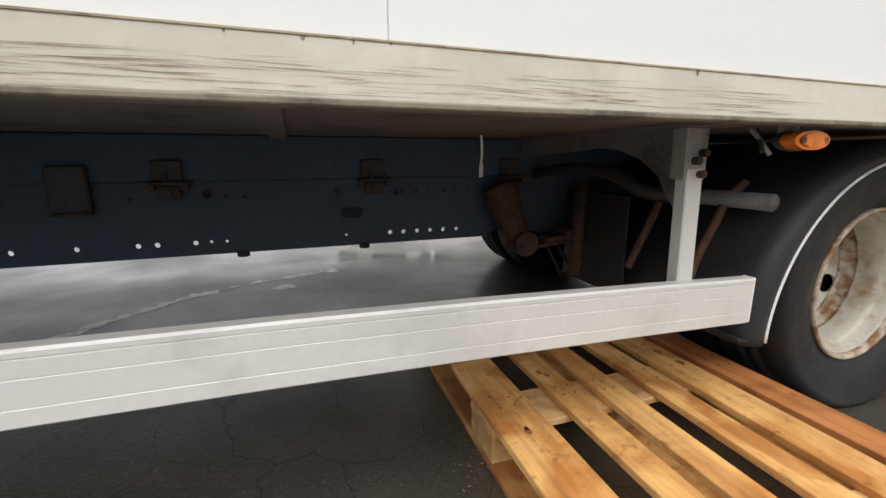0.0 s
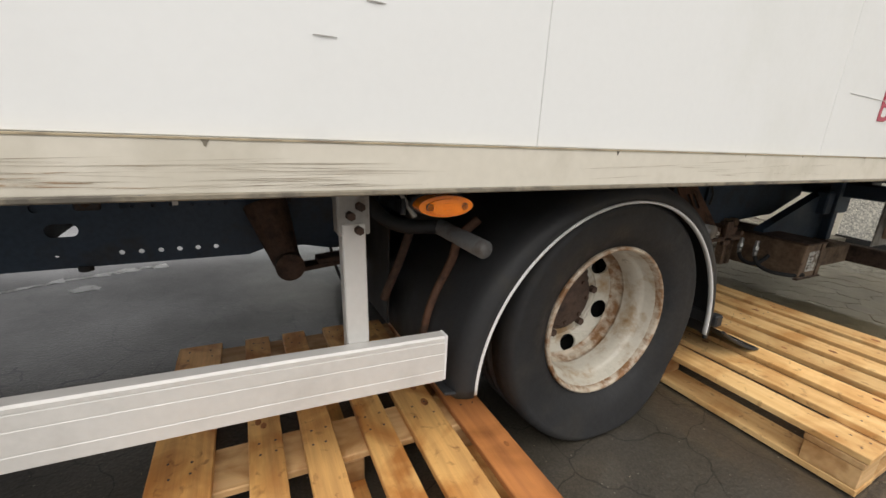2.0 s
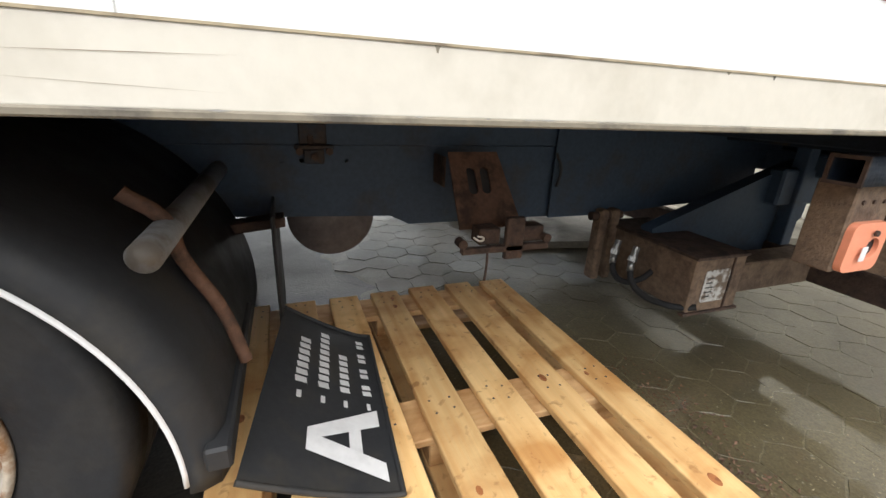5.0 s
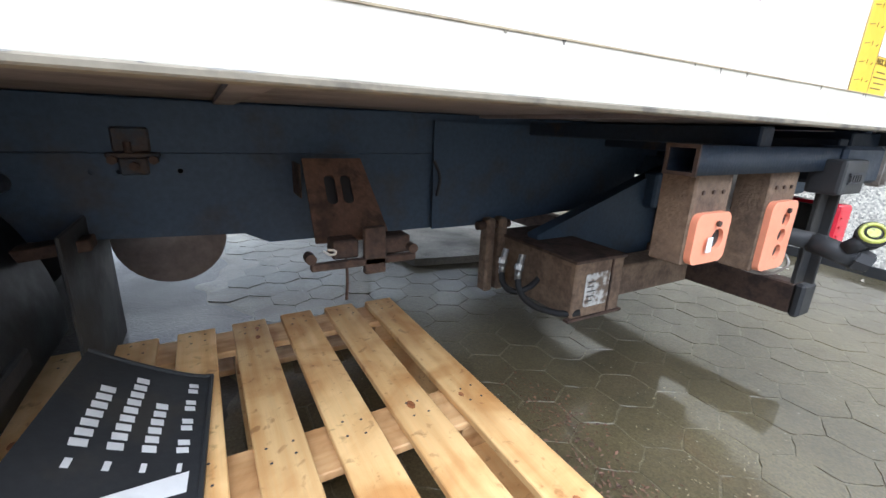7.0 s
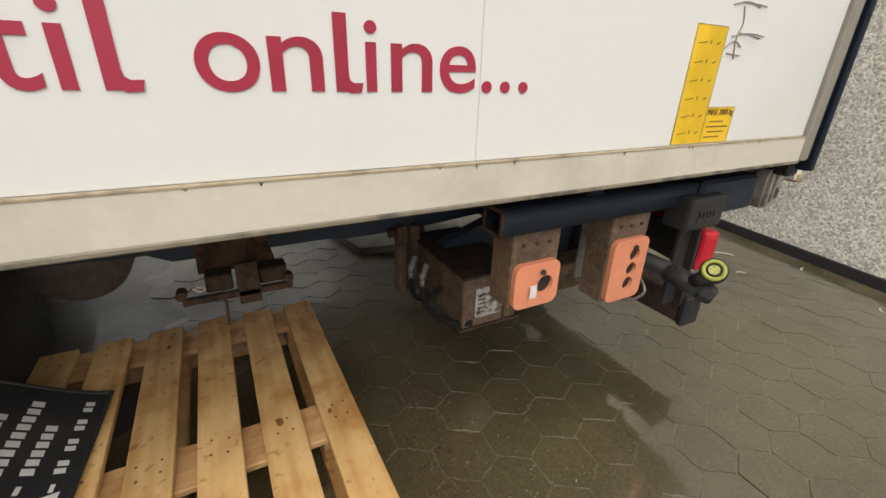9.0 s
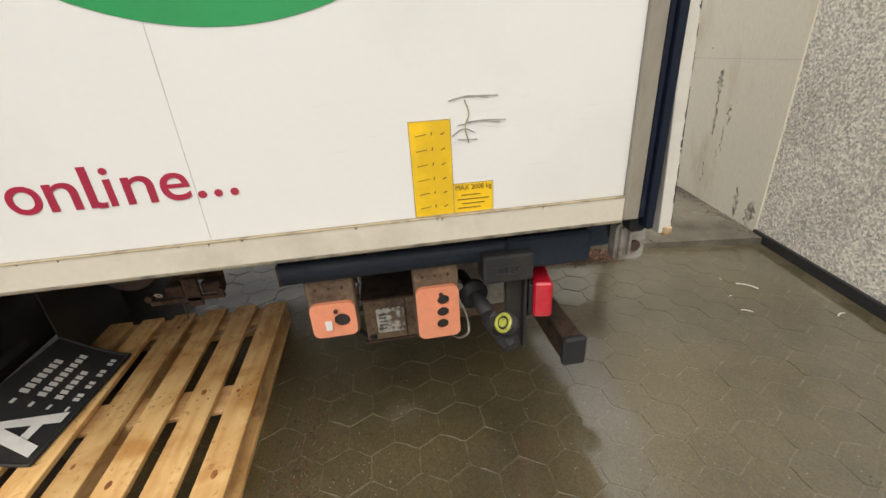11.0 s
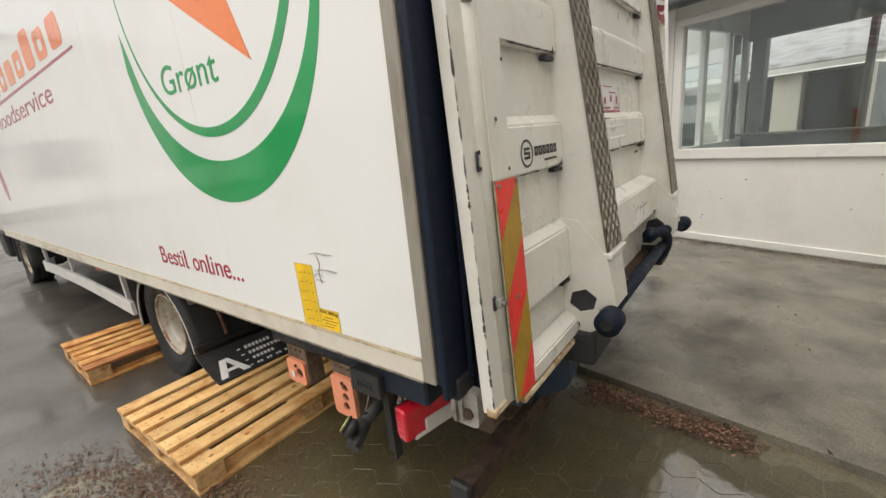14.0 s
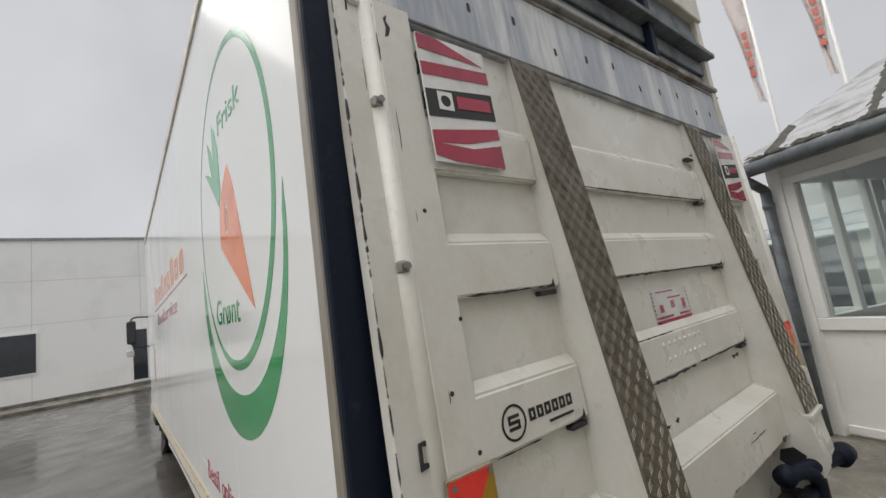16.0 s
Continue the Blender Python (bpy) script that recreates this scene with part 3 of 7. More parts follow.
# wing of the building past the downpipe
wing = wall_piece("wall_wing", F2, -4.2, 0.14, 1.5, 1.75, 0.0, 1.0, "pvc", "white wall of the wing past the downpipe")
wall_piece("wall_band", F2, -4.2, 0.14, 1.5, 1.75, 2.35, 2.95, "pvc", "", 0, wing)
win2 = thing("window_2", "window of the wing in a white frame", "window", kind="structure")
for x0, x1, z0, z1 in ((-4.2, 0.14, 1.0, 1.08), (-4.2, 0.14, 2.27, 2.35), (0.04, 0.14, 1.08, 2.27), (-0.9, -0.82, 1.08, 2.27), (-2.2, -2.12, 1.08, 2.27)):
    part("window_frame", block(x0, x1, 1.5, 1.6, z0, z1, 0.005, F2), "pvc", win2)
pane2 = part("pane", block(-4.2, 0.04, 1.545, 1.557, 1.08, 2.27, 0, F2), "glass", win2)
pane2.visible_shadow = False
roof = thing("roof", "grey felted roof with dark lapped seams and moss", "roof", kind="structure")
slope = pose(0, 0, 2.96, 24, 0, 0)
for i in range(7):
    part("felt_panel", block(-0.3 + i * 1.05, 0.73 + i * 1.05, -0.35, 3.9, -0.03, 0.02 + 0.012 * (i % 2), 0.008, F @ slope), "roof", roof)
M["moss"] = material("dark_mossy_seam", (0.055, 0.052, 0.042), 0.9, spots=(0.1, 0.095, 0.08), spot_scale=9, grain=0.3, bump=0.6, bump_scale=60)
rs = random.Random(33)
for u0 in (0.06, 0.88, 1.7, 2.52, 3.34, 4.16):
    bm = bmesh.new()
    rows = []
    for k in range(34):
        v = -0.34 + 4.2 * k / 33
        u = u0 - 0.28 * v
        if u < -0.2:
            break
        w0, w1 = rs.uniform(0.06, 0.11), rs.uniform(0.03, 0.09)
        rows.append([bm.verts.new(F @ slope @ Vector(p)) for p in ((u - w0, v, 0.02), (u - 0.02, v, 0.045 + rs.uniform(0, 0.012)), (u + w1, v, 0.02))])
    for p, q in zip(rows, rows[1:]):
        for i in range(2):
            bm.faces.new((p[i], p[i + 1], q[i + 1], q[i]))
    bmesh.ops.recalc_face_normals(bm, faces=bm.faces)
    part("lapped_seam", bm, "moss", roof, "dark mossy lapped seam")
bm = bmesh.new()
for k in range(120):
    u, v = rs.uniform(-0.3, FL + 0.25), -0.35 + abs(rs.gauss(0, 0.05))
    r = rs.uniform(0.015, 0.06)
    ring = [bm.verts.new(F @ slope @ Vector((u + 1.8 * r * math.cos(a) * rs.uniform(0.6, 1.1), v + 0.6 * r * math.sin(a) * rs.uniform(0.6, 1.1), 0.035))) for a in (0, 1.05, 2.09, 3.14, 4.19, 5.24)]
    top = bm.verts.new(F @ slope @ Vector((u, v, 0.035 + 0.5 * r)))
    for i in range(6):
        bm.faces.new((ring[i], ring[(i + 1) % 6], top))
tagged(part("eave_moss", bm, "moss", roof), kind="stuff")
part("gutter", join(rod(F @ Vector((-0.32, -0.36, 2.76)), F @ Vector((FL + 0.3, -0.36, 2.76)), 0.06)), "pipe", roof, "grey half-round gutter", smooth=True)
part("fascia", block(-0.3, FL + 0.3, -0.3, -0.26, 2.7, 2.86, 0, F), "tarred", roof)
dp = thing("downpipe", "grey downpipe at the corner of the building", "pipe", kind="structure")
part("pipe", rod(F @ Vector((-0.12, -0.07, 0.02)), F @ Vector((-0.12, -0.07, 2.55)), 0.05), "pipe", dp, smooth=True)
part("offset", rod(F @ Vector((-0.12, -0.07, 2.55)), F @ Vector((-0.16, -0.34, 2.72)), 0.05), "pipe", dp, smooth=True)
for z in (0.9, 2.35):
    part("bracket", rod(F @ Vector((-0.12, -0.07, z)), F @ Vector((-0.12, -0.07, z + 0.05)), 0.058), "pipe", dp, smooth=True)

SP = 2.9                                 # where the cream wall ends and the pebble dash begins
wall_piece("wall_side_cream", S, 0.0, SP, -0.0, 0.3, 0.0, 3.1, "cream", "cream painted wall with rust runs and black stains")
wall_piece("wall_side_pebble", S, SP, 24.0, 0.012, 0.3, 0.0, 3.1, "pebble", "grey pebble-dash wall beside the yard")
wall_piece("baseboard", S, SP, 24.0, -0.01, 0.012, 0.0, 0.07, "black", "dark bitumen strip at the foot of the wall")
wall_piece("trim_channel", S, -0.02, 0.3, -0.045, 0.0, SLAB, 3.1, "galv_dull", "grey metal channel in the corner of the walls", 0.012)

# marks and fittings on the cream wall
cream = bpy.data.objects["wall_side_cream"]
rod_h = thing("bent_handle", "dark bent steel handle rod on the cream wall", "handle", at=S @ Vector((0.7, -0.03, 0.6)))
hose([S @ Vector(p) for p in ((0.3, -0.03, 0.53), (0.45, -0.05, 0.55), (0.64, -0.06, 0.62), (0.78, -0.06, 0.74), (0.92, -0.055, 0.79), (1.12, -0.01, 0.82))], 0.011, "rod", "rust", rod_h)
M["rust_run"] = material("rust_run", (0.42, 0.24, 0.09), 0.75, spots=(0.56, 0.46, 0.3), spot_scale=9, spot_range=(0.4, 0.6), stretch=(1, 1, 0.25), grain=0.15)
M["stain"] = material("black_mould", (0.2, 0.185, 0.15), 0.8, spots=(0.68, 0.65, 0.55), spot_scale=18, spot_range=(0.42, 0.58), grain=0.2)


def run_mark(name, mat, x, z0, z1, w, r, wob=0.02):
    """A ragged run down a wall."""
    left, right = [], []
    n = 9
    for k in range(n + 1):
        t = k / n
        half = w * (0.25 + 0.75 * math.sin(math.pi * min(1, t * 0.85 + 0.1))) * r.uniform(0.5, 1.1)
        c = x + r.uniform(-wob, wob)
        left.append((c - half, z0 + (z1 - z0) * t))
        right.append((c + half, z0 + (z1 - z0) * t))
    bm = bmesh.new()
    a = [bm.verts.new(S @ Vector((u, -0.0012, v))) for u, v in left]
    b = [bm.verts.new(S @ Vector((u, -0.0012, v))) for u, v in right]
    for k in range(n):
        bm.faces.new((a[k], b[k], b[k + 1], a[k + 1]))
    bmesh.ops.recalc_face_normals(bm, faces=bm.faces)
    part(name, bm, mat, cream)


rw = random.Random(33)
for x, z0, z1, w in ((0.44, 0.06, 0.52, 0.13), (0.66, 0.05, 0.36, 0.08), (0.85, 0.04, 0.2, 0.05), (0.4, 0.5, 1.2, 0.03)):
    run_mark("rust_stain", "rust_run", x, z0, z1, w, rw)
for x, z0, z1, w in ((2.1, 0.93, 1.1, 0.045), (2.12, 0.6, 0.95, 0.02), (2.3, 0.7, 0.86, 0.02), (2.28, 0.5, 0.7, 0.009), (2.24, 0.38, 0.5, 0.008), (2.1, 0.2, 0.4, 0.008), (2.62, 0.06, 0.3, 0.03), (2.8, 0.05, 0.25, 0.05), (1.3, 0.04, 0.12, 0.02), (1.7, 0.03, 0.2, 0.02)):
    run_mark("black_stain", "stain", x, z0, z1, w, rw)
# thin strip puts the wall's faint shading line into colour
wall_piece("panel_line", S, 0.31, SP, -0.0012, 0.0, 1.178, 1.182, "rail", "", 0, cream)
for x, z in ((1.88, 1.25), (1.1, 0.9), (0.7, 1.3)):
    wall_piece("chip_mark", S, x, x + 0.02, -0.0015, 0.0, z, z + 0.012, "stain", "", 0, cream)

# far hall across the yard
hall = thing("far_hall", "long white panelled industrial hall with dark windows", "building", at=(-17, -3, 0))
HM = pose(-20.0, -1.5, 0, 0, 0, 0)        # local: x out of the wall, y along it
HH = 7.5
part("wall", block(-12, 0, -60, 16, 0, HH, 0, HM), "facade", hall)
part("coping", block(-12.05, 0.06, -60.05, 16.05, HH, HH + 0.12, 0, HM), "tarred", hall)
for y in np.arange(-58, 16, 4.0):
    part("panel_joint", block(0, 0.006, y - 0.008, y + 0.008, 0.3, HH, 0, HM), "rail", hall)
for z in (3.6, 5.6):
    part("panel_joint", block(0, 0.006, -60, 16, z - 0.008, z + 0.008, 0, HM), "rail", hall)
for y in np.arange(-4.4 - 6.2 * 8, 0, 6.2):
    w = part("window", block(0, 0.05, y, y + 2.6, 1.4, 3.27, 0, HM), "pvc", hall)
    part("pane", block(0.05, 0.06, y + 0.06, y + 2.54, 1.48, 3.2, 0, HM), "darkglass", w)
dr = part("door", block(0, 0.05, 1.5, 2.3, 0.3, 2.95, 0, HM), "pvc", hall)
part("pane", block(0.05, 0.06, 1.62, 2.2, 0.4, 2.85, 0, HM), "darkglass", dr)
part("plinth", block(0, 0.04, -60, 16, 0, 0.25, 0, HM), "kerb", hall)

# kerb strip of the yard before the hall
tagged(part("kerb", block(-17.6, -17.3, -60, 14, 0, 0.12, 0.01), "slab"), "pale concrete kerb along the yard", "kerb", kind="structure")
tagged(part("pavement_strip", block(-20.0, -17.6, -60, 14, 0, 0.1), "slab"), "pale concrete strip along the hall", "pavement", kind="structure")

# low building across the yard, behind the walk
low_b = thing("low_building", "low white building with pale pillars and dark openings", "building", at=(-6, -11, 0))
part("wall", block(-11, -1.9, -14, -9.4, 0, 2.75), "tarred", low_b)
for x in (-10.9, -8.6, -5.4, -2.5):
    part("pillar", block(x, x + (1.25 if x > -8 else 0.8), -9.4, -9.0, 0, 2.75, 0.01), "facade", low_b)
for a, b in ((-10.1, -8.6), (-7.8, -5.4), (-4.15, -2.5)):
    o = part("window", block(a, b, -9.35, -9.3, 0.3, 2.7), "darkglass", low_b)
    part("frame", block((a + b) / 2 - 0.04, (a + b) / 2 + 0.04, -9.3, -9.24, 0.3, 2.7), "pvc", o)
    part("sill", block(a, b, -9.34, -9.2, 0.22, 0.3), "pvc", o)
part("roof", block(-11.6, -1.3, -0.4, 6.0, 0, 0.12, 0.02, Matrix.Translation((0, -8.4, 2.78)) @ pose(0, 0, 0, -14, 0, 0) @ Matrix.Diagonal((1, -1, 1, 1))), "roof", low_b)
part("fascia", block(-11.6, -1.3, -8.45, -8.4, 2.7, 2.95), "tarred", low_b)

# court building seen through the vestibule
court = thing("court_building", "low building with pale pillars, dark panes and a grey roof", "building", at=F2 @ Vector((-1.5, 6.5, 0)))
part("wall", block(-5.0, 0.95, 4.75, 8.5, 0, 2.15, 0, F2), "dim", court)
for x0, x1 in ((-4.4, -4.0), (-3.0, -2.6), (-1.62, -1.3), (-0.38, 0.06), (0.9, 1.0)):
    part("pillar", block(x0, x1, 4.5, 4.75, 0, 2.14, 0.01, F2), "cream", court)
for x0, x1 in ((-4.0, -3.0), (-2.6, -1.62), (-1.3, -0.38), (0.06, 0.9)):
    part("pane", block(x0 + 0.03, x1 - 0.03, 4.7, 4.75, 0.2, 2.1, 0, F2), "darkglass", court)
part("fascia", block(-5.2, 1.15, 4.28, 4.32, 2.15, 2.24, 0, F2), "pvc", court)
part("roof", block(-5.2, 1.15, 0.0, 4.6, -0.02, 0.05, 0.01, F2 @ pose(0, 4.3, 2.22, 16, 0, 0)), "roof", court)
far = thing("far_block", "pale office block with dark window bands behind the court", "building", at=(14, 24, 0))
part("wall", block(6, 30, 24, 30, 0, 3.6), "facade", far)
for z in (0.8, 2.2):
    part("window_band", block(6.2, 29.8, 23.95, 24.0, z, z + 0.5), "far_glass", far)

# parked car past the court
car = thing("parked_car", "white estate car parked on the wet yard", "car", at=(10.6, 10.8, 0))
CX, CY = 10.7, 10.8
prof = [(-2.1, 0.35), (-2.12, 0.75), (-1.95, 1.0), (-1.6, 1.42), (-1.2, 1.5), (0.3, 1.48), (1.05, 1.02), (1.95, 0.85), (2.1, 0.6), (2.08, 0.35)]
cb = bmesh.new()
rings = [[cb.verts.new((CX + u, CY + s * (0.86 if v < 1.05 else 0.7), v)) for u, v in prof] for s in (-1, 1)]
for i in range(len(prof)):
    j = (i + 1) % len(prof)
    cb.faces.new((rings[0][i], rings[0][j], rings[1][j], rings[1][i]))
cb.faces.new(rings[0])
cb.faces.new(rings[1])
bmesh.ops.recalc_face_normals(cb, faces=cb.faces)
bmesh.ops.bevel(cb, geom=cb.edges[:], offset=0.05, segments=2, affect="EDGES")
body = part("body", cb, "panel", car, smooth=True)
part("side_window", plate([[(-1.55, 1.06), (-1.45, 1.36), (0.2, 1.37), (0.8, 1.04)]], 0.02, Matrix.Translation((CX, CY - 0.79, 0)) @ SIDE), "darkglass", body)
for u in (-1.3, 1.3):
    wl_ = part("wheel", rod((CX + u, CY - 0.71, 0.31), (CX + u, CY - 0.891, 0.31), 0.31, 28, bevel=0.03), "rubber", car, smooth=True)
    part("rim", rod((CX + u, CY - 0.885, 0.31), (CX + u, CY - 0.9, 0.31), 0.2, 20), "galv", wl_)
    wl_ = part("wheel", rod((CX + u, CY + 0.7, 0.31), (CX + u, CY + 0.89, 0.31), 0.31, 28, bevel=0.03), "rubber", car, smooth=True)

# bare tree behind the court
tree = thing("bare_tree", "bare winter tree with many thin twigs", "tree", at=(10.0, 17.8, 0))
rt = random.Random(5)
twigs = bmesh.new()


def limb(a, d, length, r, depth):
    b_ = a + d * length
    if depth < 4:
        seg_ = rod(a, b_, r, 5, r * 0.65)
        me_ = bpy.data.meshes.new("tmp")
        seg_.to_mesh(me_)
        seg_.free()
        twigs.from_mesh(me_)
        bpy.data.meshes.remove(me_)
        for _ in range(4 if depth < 2 else 3):
            n_ = (d + Vector((rt.uniform(-0.8, 0.8), rt.uniform(-0.8, 0.8), rt.uniform(-0.2, 0.6)))).normalized()
            limb(a + d * length * rt.uniform(0.6, 1.0), n_, length * rt.uniform(0.55, 0.75), r * 0.55, depth + 1)


limb(Vector((10.0, 17.8, 2.2)), Vector((0.05, 0, 1)).normalized(), 2.0, 0.12, 0)
part("trunk", rod((10.0, 17.8, 0), (10.0, 17.8, 2.3), 0.19, 12, 0.13), "rust", tree, smooth=True)
part("crown", twigs, "rust", tree)


# ---- the truck ----
truck = thing("delivery_truck", "white box truck with folded tail lift parked on wet ground", "truck", at=(2, 1.25, 0))
X0, X1, XR, W = -2.15, 5.454, 5.56, 2.7     # box front, end of the panels, rear end, width
Z0, ZR, ZT = 0.857, 0.93, 3.63              # rail bottom, rail top, roof
SEAMS = [X0, -1.05, 0.015, 1.086, 2.137, 3.2, 4.325, X1]
for a, b in zip(SEAMS, SEAMS[1:]):
    part("side_panel", block(a + 0.0007, b - 0.0007, 0.0, 0.02, ZR + 0.002, ZT - 0.06, 0.0008), "panel", truck)
part("panel_backing", block(X0, X1, 0.0015, 0.0165, ZR - 0.02, ZT - 0.06), "seam", truck)
part("far_side", block(X0, X1, W - 0.05, W, Z0, ZT - 0.06), "panel", truck)
part("front_wall", block(X0 - 0.05, X0, 0, W, Z0, ZT), "panel", truck)
part("roof", block(X0 - 0.05, XR, 0.0, W, ZT - 0.04, ZT), "panel", truck)
part("top_rail", block(X0, X1, -0.012, 0.05, ZT - 0.06, ZT + 0.01, 0.006), "rail", truck)
part("floor", block(X0, XR - 0.06, 0.03, W - 0.03, Z0 + 0.012, Z0 + 0.06), "under", truck)
part("bottom_rail", block(X0, X1 - 0.001, -0.012, 0.04, Z0, ZR, 0.004, seg=2), "rail", truck, "grey-beige aluminium rail, scratched and dirty")
part("rail_lip", block(X0, X1 - 0.001, -0.0145, 0.03, Z0 - 0.006, Z0 + 0.003, 0.002), "lip", truck)
part("rail_top_edge", block(X0, X1 - 0.001, -0.0134, 0.0, ZR - 0.0015, ZR + 0.001), "dirt_edge", truck)
part("rear_pillar", block(X1, 5.503, -0.014, 0.05, Z0, ZT, 0.004), "pillar", truck, "grey aluminium corner pillar with dirt")
for i, (a, b, y) in enumerate(((5.504, 5.526, -0.008), (5.528, 5.552, -0.021), (5.556, 5.575, 0.085))):
    part("rubber_seal", block(a, b, y, 0.09, Z0 - 0.035 * (i == 1), 3.2, 0.005), "gasket", truck)
part("rear_door", block(5.5, 5.53, 0.09, W - 0.06, Z0, 2.6), "gasket", truck)
part("seal_foot", block(5.506, 5.56, 0.02, 0.12, Z0 - 0.06, Z0 + 0.02, 0.01), "black", truck)

# marks along the rail and on the panels
rnd = random.Random(4)


def streaks(name, n, xr, zr, lr, tr, y, mat, lean=0.05):
    bm = bmesh.new()
    for _ in range(n):
        x, z, le, th = rnd.uniform(*xr), rnd.uniform(*zr), rnd.uniform(*lr), rnd.uniform(*tr)
        x1 = min(x + le, xr[1] + 0.2)
        dz = (x1 - x) * rnd.uniform(-lean, lean)
        pts = [(x, z), ((x + x1) / 2, z + dz / 2 - th / 2), (x1, z + dz), ((x + x1) / 2, z + dz / 2 + th / 2)]
        bm.faces.new([bm.verts.new((u, y, max(min(v, ZT), Z0 + 0.002))) for u, v in pts])
    bmesh.ops.recalc_face_normals(bm, faces=bm.faces)
    return tagged(part(name, bm, mat, truck), kind="stuff")


streaks("rail_scratch", 170, (0.2, 1.75), (Z0 + 0.004, Z0 + 0.045), (0.04, 0.24), (0.0002, 0.0007), -0.0128, "scratch", 0.04)
streaks("rail_scratch", 40, (0.45, 1.5), (Z0 + 0.01, Z0 + 0.03), (0.03, 0.11), (0.0006, 0.0016), -0.0129, "rail_scrape", 0.04)
bm = bmesh.new()
for x in [0.52, 0.585, 0.9, 1.04, 1.086] + [rnd.uniform(0.3, 5.3) for _ in range(16)]:
    w, hgt = rnd.uniform(0.002, 0.005), rnd.uniform(0.002, 0.011)
    bm.faces.new([bm.verts.new((x + u * w, -0.0127, ZR - 0.0005 - v * hgt)) for u, v in ((-1.6, 0), (1.6, 0), (0.6, 0.5), (0.3, 1), (-0.4, 0.9), (-0.7, 0.4))])
bmesh.ops.recalc_face_normals(bm, faces=bm.faces)
tagged(part("rail_drip", bm, "lip", truck), kind="stuff")
streaks("rail_scratch", 22, (2.2, 3.2), (Z0 + 0.015, Z0 + 0.055), (0.06, 0.2), (0.0003, 0.0008), -0.0128, "scratch")
streaks("rail_wear", 90, (0.0, 5.3), (Z0 + 0.001, Z0 + 0.003), (0.005, 0.03), (0.001, 0.0025), -0.0149, "galv_dull", 0.0)
streaks("panel_scuff", 7, (1.2, 1.75), (1.16, 1.32), (0.03, 0.12), (0.0004, 0.0012), -0.0012, "galv_dull")
for x, z, le, th in ((1.365, 1.0775, 0.022, 0.0022), (1.385, 1.077, 0.055, 0.0008), (1.445, 1.0785, 0.04, 0.0007), (1.775, 1.131, 0.045, 0.0016), (1.83, 1.147, 0.03, 0.0009), (1.81, 1.122, 0.03, 0.001), (1.735, 1.0695, 0.035, 0.0009), (1.79, 1.15, 0.02, 0.001)):
    part("panel_scuff", plate([ellipse(x + le / 2, z, le / 2, th, 12)], 0.0008, on_side(-0.0014)), "galv_dull", truck)
for x, z, le, s in ((4.955, 1.225, 0.1, 0.05), (4.99, 1.232, 0.09, -0.04), (4.975, 1.165, 0.11, 0.03), (5.0, 1.172, 0.1, -0.02), (4.96, 1.14, 0.06, 0.2), (4.975, 1.13, 0.05, -0.1)):
    hose([(x, -0.002, z), (x + le * 0.5, -0.002, z + le * s + 0.004), (x + le, -0.002, z + le * s * 0.4)], 0.0012, "scratch", "galv_dull", truck)
hose([(4.995, -0.0015, 1.225), (5.005, -0.0015, 1.19), (4.995, -0.0015, 1.165), (5.003, -0.0015, 1.12)], 0.0015, "scratch", "dirt_edge", truck)

hose([(3.28, -0.0012, 1.113), (3.45, -0.0012, 1.109), (3.66, -0.0012, 1.101)], 0.0009, "scratch", "seam", truck)
streaks("panel_scuff", 26, (-0.4, 1.0), (1.0, 1.5), (0.01, 0.08), (0.0006, 0.0015), -0.0012, "seam", 0.4)
streaks("panel_scuff", 16, (4.6, 5.3), (1.0, 1.25), (0.02, 0.12), (0.0004, 0.001), -0.0012, "seam", 0.2)

# printing on the side
for sign, x, w in (("B", 3.505, 0.078), ("e", 3.598, 0.066), ("s", 3.673, 0.053), ("t", 3.729, 0.046), ("i", 3.786, 0.018), ("l", 3.826, 0.0185), ("o", 3.919, 0.073), ("n", 4.003, 0.069),
                   ("l", 4.088, 0.0185), ("i", 4.131, 0.018), ("n", 4.17, 0.067), ("e", 4.25, 0.065), (".", 4.328, 0.0195), (".", 4.365, 0.0195), (".", 4.403, 0.0195)):
    lettering("letter", sign, 0.142, w, on_side(-0.001) @ pose(x, 1.046, 0), "crimson", truck, "crimson lettering", bold=0.0008)
    if sign == "l":
        hook = [(0.0005, 0.024), (0.018, 0.024), (0.02, 0.014), (0.026, 0.0105), (0.039, 0.011), (0.036, -0.002), (0.02, -0.003), (0.008, 0.003), (0.002, 0.012)]
        part("letter", plate([[(x + u, 1.046 + v) for u, v in hook]], 0.0004, on_side(-0.0022)), "crimson", truck)
lettering("letter", "Grønt", 0.168, 0.5, on_side(-0.001) @ pose(4.085, 1.88, 0, 0, 0, -1), "green", truck, "green lettering")
lettering("letter", "Frisk", 0.14, 0.44, on_side(-0.001) @ pose(4.384, 2.738, 0, 0, 0, -5), "leaf", truck, "green lettering")
lettering("letter", "foodservice", 0.2, 2.2, on_side(-0.001) @ pose(0.1, 2.08, 0, 0, 0, 0), "crimson", truck, "dark red lettering")
crescent = ellipse(4.483, 2.18, 0.764, 0.772, 70, 190, 358) + [(5.242, 2.25)] + list(reversed(ellipse(4.498, 2.176, 0.717, 0.597, 70, 192, 358))) + [(3.742, 2.2)]
part("emblem_crescent", plate([crescent], 0.001, on_side(-0.0008)), "green", truck, "green crescent")
part("emblem_ring", plate([ellipse(4.487, 2.381, 0.7, 0.706, 96), ellipse(4.47, 2.388, 0.676, 0.673, 96)], 0.001, on_side(-0.0008)), "green", truck, "green ring")
